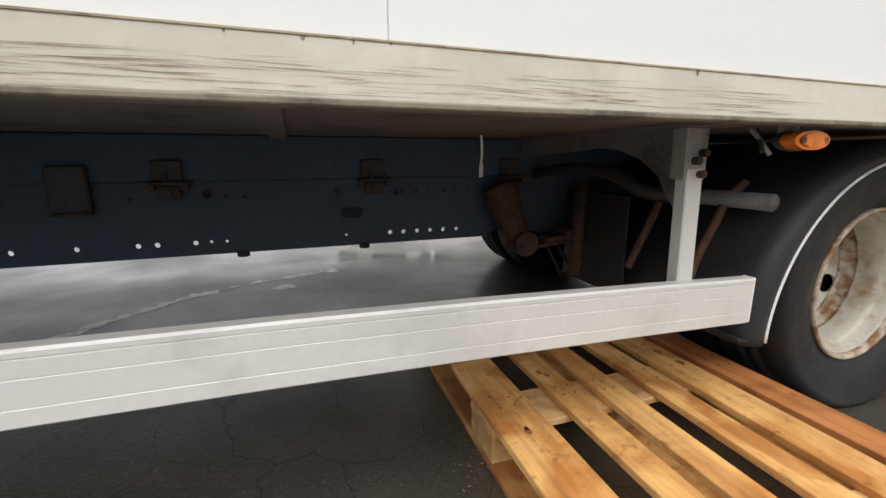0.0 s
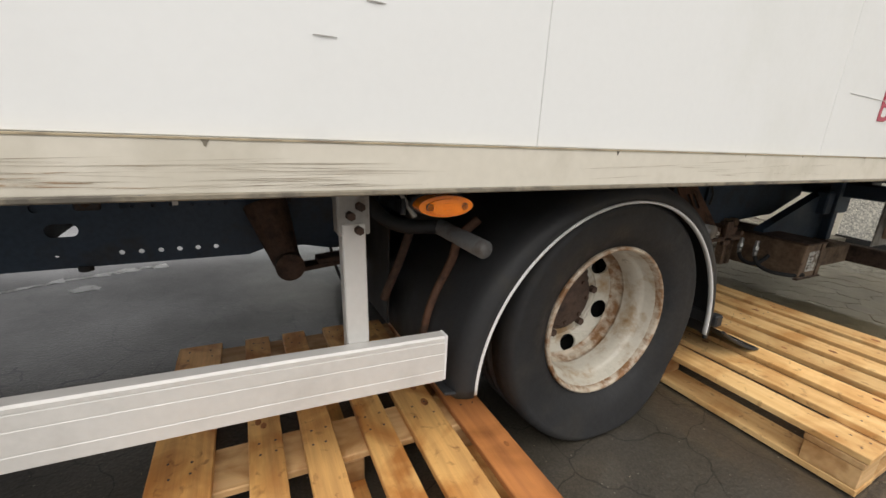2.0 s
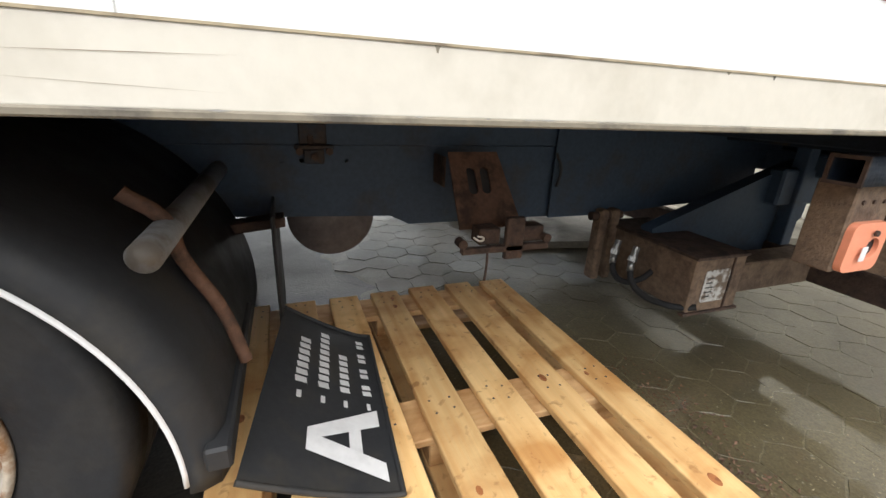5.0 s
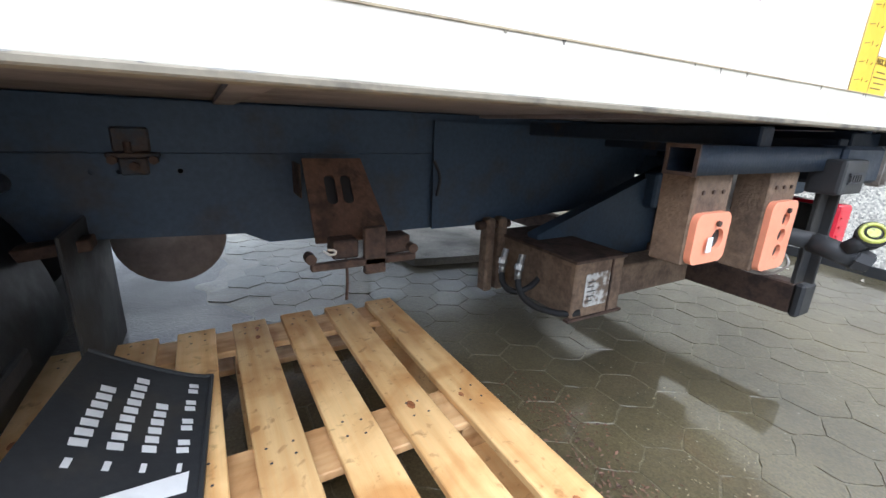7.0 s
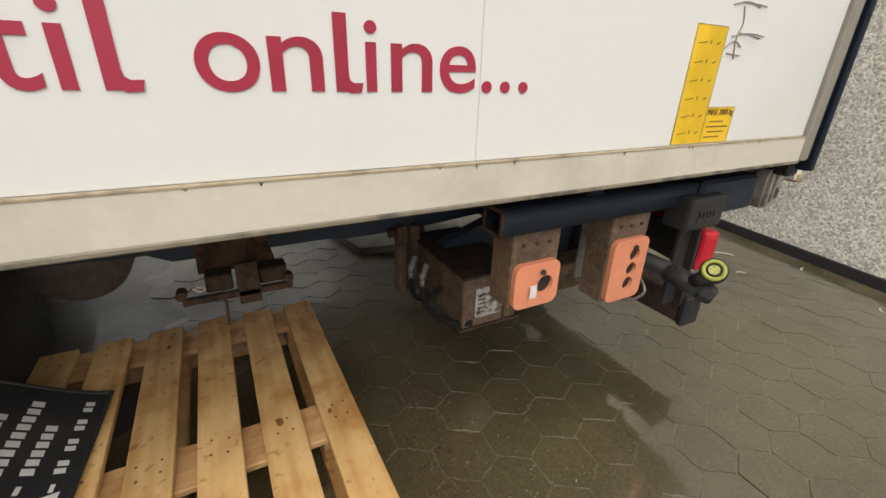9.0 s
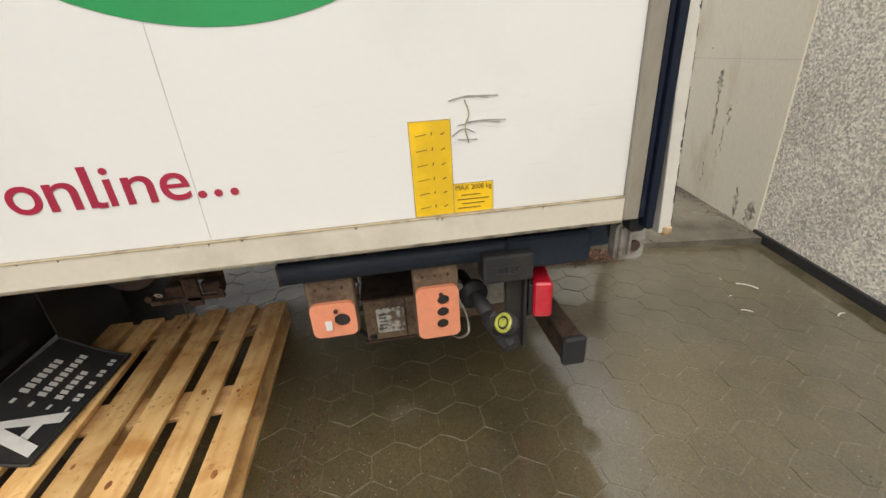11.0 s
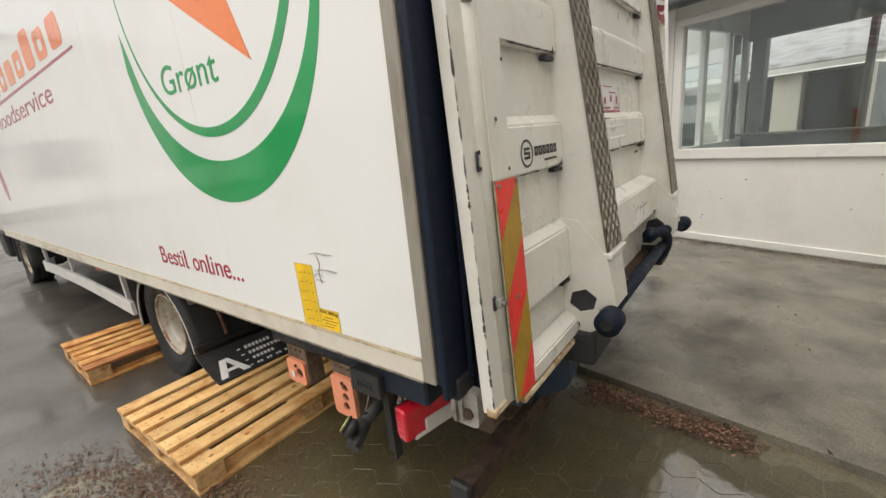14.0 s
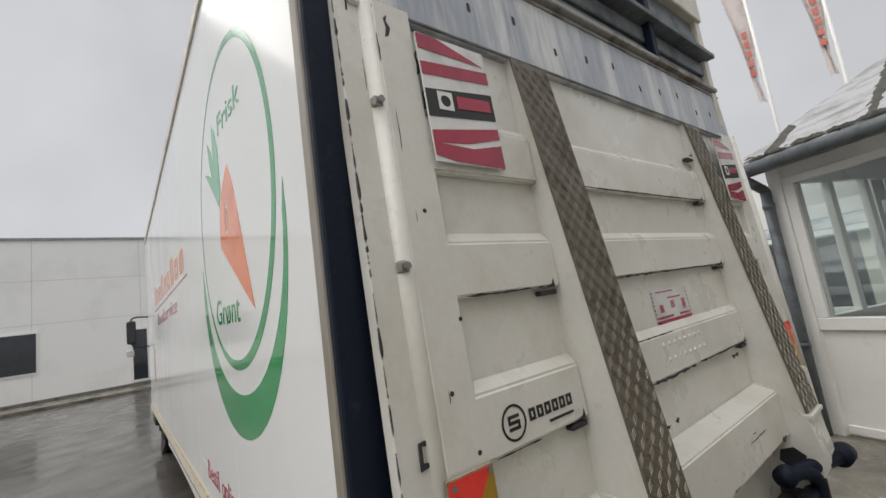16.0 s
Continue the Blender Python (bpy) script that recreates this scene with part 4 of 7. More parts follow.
part("emblem_carrot", plate([[(4.542, 2.545), (4.5, 2.54), (4.41, 2.49), (4.33, 2.41), (4.3, 2.32), (4.3, 2.224), (4.45, 2.13), (4.58, 2.051), (4.828, 1.9), (4.76, 2.068), (4.692, 2.236), (4.617, 2.422)], ellipse(4.452, 2.325, 0.033, 0.07, 24, turn=-6)], 0.001, on_side(-0.0008)), "carrot", truck, "orange carrot shape")
part("emblem_dot", plate([ellipse(4.452, 2.325, 0.02, 0.052, 24, turn=-6), ellipse(4.452, 2.325, 0.012, 0.042, 24, turn=-6)], 0.001, on_side(-0.0008)), "carrot", truck)
part("emblem_leaf", plate([[(4.312, 2.416), (4.23, 2.49), (4.122, 2.582), (3.996, 2.679), (4.09, 2.65), (4.179, 2.605), (4.13, 2.7), (4.105, 2.817), (4.19, 2.74), (4.249, 2.656), (4.235, 2.76), (4.243, 2.858), (4.31, 2.79), (4.356, 2.699), (4.362, 2.587), (4.362, 2.477)]], 0.001, on_side(-0.0008)), "leaf", truck, "green leaf shape")
for i in range(9):
    x = -0.35 + i * 0.37
    part("print_bar", plate([rounded(x, x + 0.27, 2.34, 2.52 + 0.07 * (i % 3 == 0), 0.05)] + ([rounded(x + 0.08, x + 0.19, 2.39, 2.46, 0.03)] if i % 2 else []), 0.001, on_side(-0.0008)), "carrot", truck)
part("print_bar", plate([[(-0.4, 2.27), (3.02, 2.285), (3.02, 2.3), (-0.4, 2.3)]], 0.001, on_side(-0.0008)), "crimson", truck)
part("print_drop", plate([ellipse(-0.9, 1.6, 0.12, 0.25, 24, turn=10)], 0.001, on_side(-0.0008)), "crimson", truck)

label = part("load_label", plate([[(4.85, 0.934), (5.066, 0.934), (5.066, 1.016), (4.957, 1.016), (4.957, 1.183), (4.85, 1.183)]], 0.001, on_side(-0.0008)), "yellow", truck, "yellow load label with bars")
lettering("label_text", "MAX 2000 kg", 0.019, 0.098, on_side(-0.0022) @ pose(4.963, 0.998, 0), "label_print", label)
for i in range(6):
    z = 0.955 + i * 0.038
    for x, w, hgt in ((4.866, 0.028, 0.0018), (4.906, 0.003, 0.007), (4.93, 0.01, 0.003)):
        part("label_bar", plate([[(x, z), (x + w, z + 0.004), (x + w, z + 0.004 + hgt), (x, z + hgt)]], 0.0006, on_side(-0.0018)), "label_print", label)
for i in range(4):
    part("label_bar", plate([[(4.968 + 0.01 * (i % 2), 0.945 + i * 0.012), (5.03 + 0.012 * (i % 3), 0.945 + i * 0.012), (5.03 + 0.012 * (i % 3), 0.948 + i * 0.012), (4.968 + 0.01 * (i % 2), 0.948 + i * 0.012)]], 0.0006, on_side(-0.0018)), "label_print", label)
for u0, u1, v0, v1 in ((4.85, 4.852, 0.934, 1.183), (4.956, 4.9575, 0.934, 1.183), (4.957, 5.066, 1.0145, 1.016), (5.0645, 5.066, 0.934, 1.016), (4.85, 4.957, 1.1815, 1.183)):
    part("label_bar", plate([[(u0, v0), (u1, v0), (u1, v1), (u0, v1)]], 0.0006, on_side(-0.0018)), "dirt_edge", label)

# chassis
holes = [rounded(1.11, 1.19, 0.58, 0.622, 0.02)]
for x in (0.168, 0.324, 0.482, 0.534, 0.642, 1.126, 1.288, 1.34, 1.394, 1.447, 1.501, 1.556, 0.0, -0.2, -0.4):
    holes.append(ellipse(x, 0.525 - 0.004 * x, 0.0085 if x != 1.126 else 0.006, 0.0085 if x != 1.126 else 0.004, 10))
for x in (0.483, 0.746, 0.801, 1.335, 1.39, 1.44, 1.5, 1.55, 1.6, 3.3, 3.36, 3.42, 3.5):
    holes.append(ellipse(x, 0.672, 0.007, 0.007, 10))
for x, z, r in ((0.16, 0.665, 0.013), (0.69, 0.678, 0.014), (1.1, 0.672, 0.014), (1.31, 0.672, 0.011), (0.688, 0.524, 0.005), (0.734, 0.523, 0.005)):
    holes.append(ellipse(x, z, r, r, 14))
part("frame_rail", plate([[(-1.9, 0.485), (1.66, 0.48), (1.72, 0.5), (1.85, 0.5), (1.95, 0.48), (2.2, 0.48), (2.3, 0.56), (2.9, 0.56), (3.05, 0.5), (3.65, 0.475), (3.72, 0.44), (4.5, 0.44), (4.7, 0.5), (4.95, 0.56), (4.95, 0.72), (-1.9, 0.72)]] + holes, 0.008, on_side(0.974)), "chassis", truck)
part("frame_flange", block(-1.9, 1.66, 0.98, 1.03, 0.481, 0.489), "chassis", truck)
part("frame_rail", block(-1.9, 4.9, 1.6, 1.61, 0.48, 0.72), "chassis", truck)
part("subframe", block(-1.9, 5.4, 0.962, 1.04, 0.722, Z0 + 0.01, 0.004), "chassis", truck)
part("subframe", block(-1.9, 5.4, 1.57, 1.65, 0.722, Z0 + 0.01, 0.004), "chassis", truck)
part("frame_web", block(-1.9, -1.88, 0.98, 1.6, 0.5, 0.85), "chassis", truck)
part("gusset_plate", block(3.3, 4.07, 0.955, 0.961, 0.725, 0.86), "chassis", truck)
for x in (0.05, 0.95, 1.05, 2.6, 3.25, 4.15):
    part("cross_member", block(x, x + 0.06, 0.98, 1.6, 0.56, 0.68), "chassis", truck)
for x in (-0.9, 0.0, 0.9, 1.8, 2.7, 3.6, 4.5):
    part("floor_bearer", block(x, x + 0.05, 0.06, W - 0.06, Z0 - 0.0, Z0 + 0.011), "under", truck)
for x in (0.595, 1.23, 1.78, 3.4):
    br = part("body_clamp", join(block(x - 0.06, x + 0.06, 0.935, 0.962, 0.712, 0.724, 0.003), block(x - 0.035, x + 0.03, 0.94, 0.962, 0.665, 0.712, 0.005), block(x - 0.045, x + 0.04, 0.948, 0.962, 0.724, 0.79, 0.005)), "rusty_navy", truck, "grimy body clamp with rust")
    for dx, z in ((-0.045, 0.706), (0.045, 0.706), (0.0, 0.69)):
        part("bolt", rod((x + dx, 0.922, z), (x + dx, 0.945, z), 0.012, 6), "rust", br)
    part("bolt", rod((x - 0.01, 0.945, 0.724), (x - 0.01, 0.945, 0.752), 0.009, 8), "rust", br)
step = part("step_plate", block(0.293, 0.392, 0.938, 0.962, 0.634, 0.775, 0.006), "rusty_navy", truck)
part("step_lip", block(0.293, 0.392, 0.928, 0.962, 0.628, 0.64, 0.003), "rust", step)
part("side_bracket", block(0.17, 0.27, 0.6, 0.7, 0.8, Z0 + 0.01, 0.01), "chassis", truck)
hose([(1.49, 0.6, Z0), (1.492, 0.6, 0.8), (1.489, 0.6, 0.775)], 0.004, "cable_tie", "white", truck, "pale plastic tie")
part("tie_tag", block(1.484, 1.497, 0.598, 0.602, 0.735, 0.775, 0.001), "white", truck)
for x in (0.78, 1.19):
    part("frame_bolt", rod((x, 0.975, 0.485), (x, 0.975, 0.468), 0.02, 10), "black", truck)

# spring hanger and leaf spring before the axle
part("spring_hanger", join(rod((1.72, 0.93, 0.68), (1.78, 0.86, 0.46), 0.075, 14, 0.045, 0.006), rod((1.78, 0.9, 0.47), (1.78, 0.8, 0.47), 0.048, 18)), "rust", truck, smooth=False)
part("leaf_spring", join(*[block(1.78 + 0.1 * i, 2.66, 0.83, 0.9, 0.435 + 0.018 * i, 0.451 + 0.018 * i, 0.002, Matrix.Translation((1.78, 0, 0.45)) @ pose(0, 0, 0, 0, -6, 0) @ Matrix.Translation((-1.78, 0, -0.45))) for i in range(3)]), "rust", truck)
part("leaf_spring", block(2.7, 3.3, 0.84, 0.91, 0.43, 0.46, 0.003, Matrix.Translation((2.7, 0, 0.44)) @ pose(0, 0, 0, 0, -6, 0) @ Matrix.Translation((-2.7, 0, -0.44))), "rust", truck)
part("axle", rod((2.66, 0.5, 0.385), (2.66, 2.0, 0.385), 0.07, 20), "rust", truck, smooth=True)
part("air_tank", rod((3.45, 1.0, 0.475), (3.45, 1.55, 0.475), 0.15, 36, bevel=0.025), "under", truck, "dark brown round tank under the frame", smooth=True)
part("brake_chamber", rod((2.2, 1.1, 0.45), (2.4, 1.1, 0.45), 0.09, 20, bevel=0.015), "black", truck, smooth=True)
part("shock_absorber", rod((2.35, 0.75, 0.3), (2.25, 0.85, 0.75), 0.03, 14), "black", truck, smooth=True)
part("shock_absorber", rod((2.0, 0.8, 0.33), (2.05, 0.85, 0.7), 0.025, 14), "rust", truck, smooth=True)
for pts in ([(1.95, 1.0, 0.5), (1.98, 0.9, 0.36), (2.02, 0.9, 0.3), (2.1, 0.95, 0.42)], [(2.0, 1.0, 0.52), (2.05, 0.88, 0.33), (2.12, 0.92, 0.3), (2.2, 1.0, 0.45)], [(4.3, 0.94, 0.7), (4.32, 0.93, 0.64), (4.31, 0.93, 0.57)]):
    hose(pts, 0.006, "hose", "black", truck)
hose([(3.87, 0.62, 0.47), (3.872, 0.62, 0.41), (3.868, 0.62, 0.35)], 0.004, "chain", "rust", truck)


# wheels
def wheel_at(cx, side, cz=0.387, inner=True):
    """side: +1 on the near side, -1 on the far side."""
    mm = Matrix.Translation((cx, 0 if side > 0 else 2.54, cz)) @ Matrix.Diagonal((1, side, 1, 1))

    def put(name, bm, mat, parent, smooth=True, label=""):
        if isinstance(bm, bpy.types.Mesh):
            bm.transform(mm)
        else:
            bmesh.ops.transform(bm, matrix=mm, verts=bm.verts)
            bmesh.ops.recalc_face_normals(bm, faces=bm.faces)
        return part(name, bm, mat, parent, label, smooth)

    prof = [(0.243, 0.215), (0.256, 0.199), (0.268, 0.196), (0.272, 0.19), (0.31, 0.178), (0.34, 0.17), (0.364, 0.171), (0.368, 0.169), (0.38, 0.176), (0.388, 0.19), (0.3905, 0.21), (0.3905, 0.252), (0.381, 0.254), (0.381, 0.264), (0.392, 0.266), (0.392, 0.3), (0.382, 0.302), (0.382, 0.312), (0.392, 0.314), (0.392, 0.352), (0.382, 0.354), (0.382, 0.364), (0.389, 0.366), (0.386, 0.4), (0.36, 0.425), (0.27, 0.425)]
    prof = [(r if r < 0.28 else 0.27 + (r - 0.27) * 1.115, y) for r, y in prof]
    tyre = lathe(prof, 96)
    for v in tyre.verts:
        if v.co.y < 0.26:
            v.co.y -= 0.03 * max(0.0, min(1.0, (-v.co.z - 0.22) / 0.15))
        v.co.z = max(v.co.z, 0.001 - cz)
    wh = put("wheel", tyre, "rubber", truck, label="black tyre on a rusty grey rim")
    if inner:
        put("inner_tyre", lathe([(0.24, 0.47), (0.3, 0.46), (0.36, 0.47), (0.388, 0.5), (0.39, 0.64), (0.36, 0.67), (0.27, 0.67)], 64), "rubber", wh)
    put("rim_edge", lathe([(0.243, 0.225), (0.25, 0.205), (0.252, 0.196), (0.247, 0.19), (0.241, 0.191), (0.237, 0.2), (0.235, 0.212)], 96), "rim_edge", wh, label="rusted rim flange")
    put("rim", lathe([(0.235, 0.212), (0.231, 0.222), (0.228, 0.245), (0.222, 0.256), (0.217, 0.262), (0.2145, 0.29), (0.2125, 0.325)], 96), "rim", wh)
    put("rim_step", lathe([(0.2125, 0.325), (0.2165, 0.333), (0.2165, 0.34), (0.212, 0.347), (0.209, 0.356), (0.208, 0.366), (0.2, 0.3715), (0.196, 0.3718)], 96), "rim_edge", wh, label="rusted inner step")
    hand = [ellipse(0.177 * math.cos(a), 0.177 * math.sin(a), 0.029, 0.036, 20, turn=math.degrees(a)) for a in [2 * math.pi * (i + 0.667) / 6 for i in range(6)]]
    disc = plate([ellipse(0, 0, 0.206, 0.206, 72)] + hand + [ellipse(0, 0, 0.148, 0.148, 48)], 0.008, on_side(0.376))
    for v in disc.vertices:
        v.co.y += 0.42 * max(0.0, 0.205 - math.hypot(v.co.x, v.co.z))
    put("rim_disc", disc, "rim", wh, False)
    put("hub_flange", lathe([(0.0, 0.401), (0.138, 0.401), (0.141, 0.404), (0.145, 0.404), (0.149, 0.399)], 64), "rim", wh)
    grime = bmesh.new()
    ring = []
    for k in range(25):
        a = radians(28 + 124 * k / 24)
        out = 0.119 + 0.022 * math.sin(math.pi * k / 24) ** 0.5 + 0.004 * math.sin(k * 2.3) + 0.002 * math.sin(k * 5.1)
        ring.append([grime.verts.new((r * math.cos(a), 0.4002, r * math.sin(a))) for r in (0.105, out)])
    for p, q in zip(ring, ring[1:]):
        grime.faces.new((p[0], p[1], q[1], q[0]))
    put("hub_grease", grime, "rust", wh, False)
    put("hub", lathe([(0.0, 0.366), (0.04, 0.366), (0.047, 0.371), (0.066, 0.373), (0.073, 0.38), (0.098, 0.382), (0.106, 0.388), (0.108, 0.4)], 40), "rust", wh, label="rusty hub")
    put("wheel_nut_ring", lathe([(0.106, 0.3955), (0.116, 0.3955), (0.118, 0.401)], 40), "rust", wh)
    for i in range(6):
        a = 2 * math.pi * (i + 0.167) / 6
        put("wheel_nut", rod((0.129 * math.cos(a), 0.382, 0.129 * math.sin(a)), (0.129 * math.cos(a), 0.402, 0.129 * math.sin(a)), 0.0145, 6), "rust", wh, False)
    for i in range(8):
        a = 2 * math.pi * i / 8
        put("hub_bolt", rod((0.086 * math.cos(a), 0.374, 0.086 * math.sin(a)), (0.086 * math.cos(a), 0.386, 0.086 * math.sin(a)), 0.008, 6), "rust", wh, False)
    put("drum", lathe([(0.0, 0.43), (0.19, 0.43), (0.2, 0.44), (0.2, 0.6)], 40), "black", wh)
    return wh


wheel_at(2.66, 1)
wheel_at(2.66, -1)
wheel_at(-2.9, 1, inner=False)
wheel_at(-2.9, -1, inner=False)


# mudguards
def arch(cx, cz, prof, a0, a1, n=56):
    bm = bmesh.new()
    rings = []
    for i in range(n + 1):
        a = radians(a0 + (a1 - a0) * i / n)
        rings.append([bm.verts.new((cx + r * math.cos(a), y, cz + r * math.sin(a))) for r, y in prof])
    k = len(prof)
    for p, q in zip(rings, rings[1:]):
        for i in range(k):
            bm.faces.new((p[i], p[(i + 1) % k], q[(i + 1) % k], q[i]))
    bm.faces.new(rings[0])
    bm.faces.new(rings[-1])
    bmesh.ops.recalc_face_normals(bm, faces=bm.faces)
    return bm


guard = part("mudguard", arch(2.637, 0.292, [(0.495, 0.15), (0.515, 0.152), (0.54, 0.165), (0.552, 0.2), (0.554, 0.95), (0.547, 0.95), (0.544, 0.21), (0.53, 0.175), (0.51, 0.163), (0.495, 0.16)], -4, 181), "black", truck, "black plastic mudguard with a white edge", smooth=True)
part("edge_strip", arch(2.637, 0.292, [(0.4885, 0.147), (0.492, 0.146), (0.496, 0.149), (0.495, 0.162), (0.489, 0.162)], -2, 180), "white", guard, "white edge strip", smooth=True)
part("mudguard_foot", block(2.06, 2.13, 0.165, 0.4, 0.284, 0.293, 0.003, Matrix.Translation((2.13, 0, 0.288)) @ pose(0, 0, 0, 0, 14, 0) @ Matrix.Translation((-2.13, 0, -0.288))), "black", guard)
part("support_tube", rod((2.172, 0.2, 0.67), (2.172, 0.97, 0.67), 0.024, 20, bevel=0.003), "dark_steel", truck, "grey steel support tube", smooth=True)
part("support_tube", rod((3.12, 0.2, 0.65), (3.12, 0.97, 0.65), 0.024, 20, bevel=0.003), "dark_steel", truck, "grey steel support tube", smooth=True)
for x, s in ((2.172, 1), (3.12, -1)):
    hose([(x + 0.05 * s, 0.32, 0.72), (x, 0.33, 0.67), (x - 0.01 * s, 0.35, 0.6), (x - 0.06 * s, 0.36, 0.48), (x - 0.09 * s, 0.36, 0.36)], 0.013, "strap", "rust_mid", truck, "rusty strap")
hose([(1.9, 0.95, 0.73), (1.93, 0.8, 0.75), (1.98, 0.62, 0.74), (2.04, 0.5, 0.68), (2.172, 0.45, 0.67)], 0.022, "bent_tube", "black", truck, "bent grey tube")
hose([(2.1, 0.5, 0.67), (2.08, 0.52, 0.58), (2.03, 0.55, 0.42)], 0.014, "strap", "rust", truck)

# side guard with its post
SG = [(0.138, 0.372), (0.133, 0.376), (0.133, 0.402), (0.1345, 0.4035), (0.133, 0.405), (0.133, 0.447), (0.1345, 0.4485), (0.133, 0.45), (0.133, 0.476), (0.1355, 0.478), (0.133, 0.48), (0.133, 0.488), (0.137, 0.493), (0.163, 0.493), (0.163, 0.489), (0.141, 0.488), (0.141, 0.377), (0.163, 0.376), (0.163, 0.372)]
bm = bmesh.new()
ends = []
for x, y_in, up in ((-1.55, 0.16, 0.01), (-1.4, 0.03, 0.018), (-1.2, 0.0, 0.026), (-0.6, 0.0, 0.042), (0.0, 0.0, 0.047), (0.5, 0.0, 0.044), (0.9, 0.0, 0.037), (1.3, 0.0, 0.026), (1.7, 0.0, 0.012), (2.037, 0.0, -0.002)):
    ends.append([bm.verts.new((x, y + y_in, z + up)) for y, z in SG])
for p, q in zip(ends, ends[1:]):
    for i in range(len(SG)):
        bm.faces.new((p[i], p[(i + 1) % len(SG)], q[(i + 1) % len(SG)], q[i]))
bm.faces.new(ends[0])
bm.faces.new(ends[-1])
bmesh.ops.recalc_face_normals(bm, faces=bm.faces)
sg = part("side_guard", bm, "galv", truck, "white aluminium side guard rail with grooves")
part("end_cap", block(2.037, 2.046, 0.134, 0.166, 0.373, 0.492, 0.002), "white", sg)
for x in (1.839, 0.1, -1.2):
    tilt = Matrix(((1, 0, -0.03, 0.03 * 0.6), (0, 1, 0, 0), (0, 0, 1, 0), (0, 0, 0, 1)))     # the post leans towards the front
    post = part("guard_post", block(x - 0.025, x + 0.024, 0.166, 0.2, 0.38, 0.765, 0.003, tilt), "galv", truck, "white aluminium post")
    part("post_bracket", block(x - 0.032, x + 0.034, 0.168, 0.21, 0.74, Z0, 0.003, tilt), "galv_dull", post, "stained grey bracket")
    for dx, z in ((0.012, 0.8), (-0.008, 0.782), (0.008, 0.752)):
        part("bolt", rod(tilt @ Vector((x + dx, 0.15, z)), tilt @ Vector((x + dx, 0.17, z)), 0.009, 6), "rust", post)
    gus = [(0.2, Z0 + 0.01), (0.95, Z0 + 0.01), (0.95, 0.8)] + [(0.5 + 0.27 * math.cos(radians(a)), 0.67 + 0.15 * math.sin(radians(a))) for a in (70, 90, 110, 130, 150, 170)] + [(0.2, 0.66)]
    part("post_gusset", plate([gus], 0.006, on_rear(x - 0.01)), "dark_steel", post, "grey curved gusset plate")

# amber marker
lamp = part("marker_lamp", plate([ellipse(1.962, 0.823, 0.054, 0.0195, 32)], 0.03, on_side(0.03)), "orange", truck, "amber side marker lamp")
part("lamp_base", plate([ellipse(1.962, 0.823, 0.058, 0.0215, 32)], 0.012, on_side(0.05)), "black", lamp)
part("lens_core", plate([ellipse(1.962, 0.823, 0.04, 0.014, 24)], 0.006, on_side(0.013)), "orange", lamp)
for dx in (-0.034, 0.034):
    part("lens_screw", rod((1.962 + dx, 0.01, 0.823), (1.962 + dx, 0.016, 0.823), 0.007, 10), "rust_mid", lamp)
for k in range(3):
    part("lens_rib", block(1.955, 1.969, 0.008, 0.011, 0.8155 + 0.006 * k, 0.8175 + 0.006 * k), "orange", lamp)
part("lamp_bracket", block(1.952, 1.972, 0.05, 0.08, 0.82, Z0 + 0.005), "galv_dull", lamp)
hose([(1.9, 0.1, 0.85), (1.91, 0.08, 0.82), (1.925, 0.07, 0.795)], 0.005, "wire", "galv_dull", truck)
hose([(1.915, 0.1, 0.85), (1.905, 0.08, 0.82), (1.9, 0.07, 0.8)], 0.005, "wire", "black", truck)

# mud flap resting on the pallet
bm = bmesh.new()
NU, NV = 10, 10
for side_off in (0.0, -0.006):
    grid = []
    for j in range(NV + 1):
        v = j / NV
        row = []
        for i in range(NU + 1):
            u = i / NU
            x = 3.2 + 0.08 * u + (0.285 - 0.045 * u) * v + 0.01 * math.sin(3.1 * v)
            z = (0.28 + 0.01 * u) * (1 - v) ** 1.5 + 0.152 * (1 - (1 - v) ** 1.5) + side_off
            row.append(bm.verts.new((x, 0.128 + 0.585 * u, z)))
        grid.append(row)
    for j in range(NV):
        for i in range(NU):
            bm.faces.new((grid[j][i], grid[j][i + 1], grid[j + 1][i + 1], grid[j + 1][i]))
bmesh.ops.recalc_face_normals(bm, faces=bm.faces)
flap = part("mud_flap", bm, "black", truck, "black rubber mud flap with white print", smooth=True)


def on_flap(points, lift=0.0035):
    """(u, v) on the flap, u inwards from the near edge, v from the top edge."""
    out = []
    for u, v in points:
        x = 3.2 + 0.08 * u + (0.285 - 0.045 * u) * v + 0.01 * math.sin(3.1 * v)
        z = (0.28 + 0.01 * u) * (1 - v) ** 1.5 + 0.152 * (1 - (1 - v) ** 1.5) + lift
        out.append((x, 0.128 + 0.585 * u, z))
    return out


def flap_print(u0, u1, v0, v1, slant=0.0):
    b2 = bmesh.new()
    steps = 6
    rows = [on_flap([(u0 + (u1 - u0) * k / steps, v0 + slant * k / steps), (u0 + (u1 - u0) * k / steps, v1 + slant * k / steps)]) for k in range(steps + 1)]
    vs = [[b2.verts.new(p) for p in r] for r in rows]
    for p, q in zip(vs, vs[1:]):
        b2.faces.new((p[0], p[1], q[1], q[0]))
    bmesh.ops.recalc_face_normals(b2, faces=b2.faces)
    return part("print_bar", b2, "white", flap)


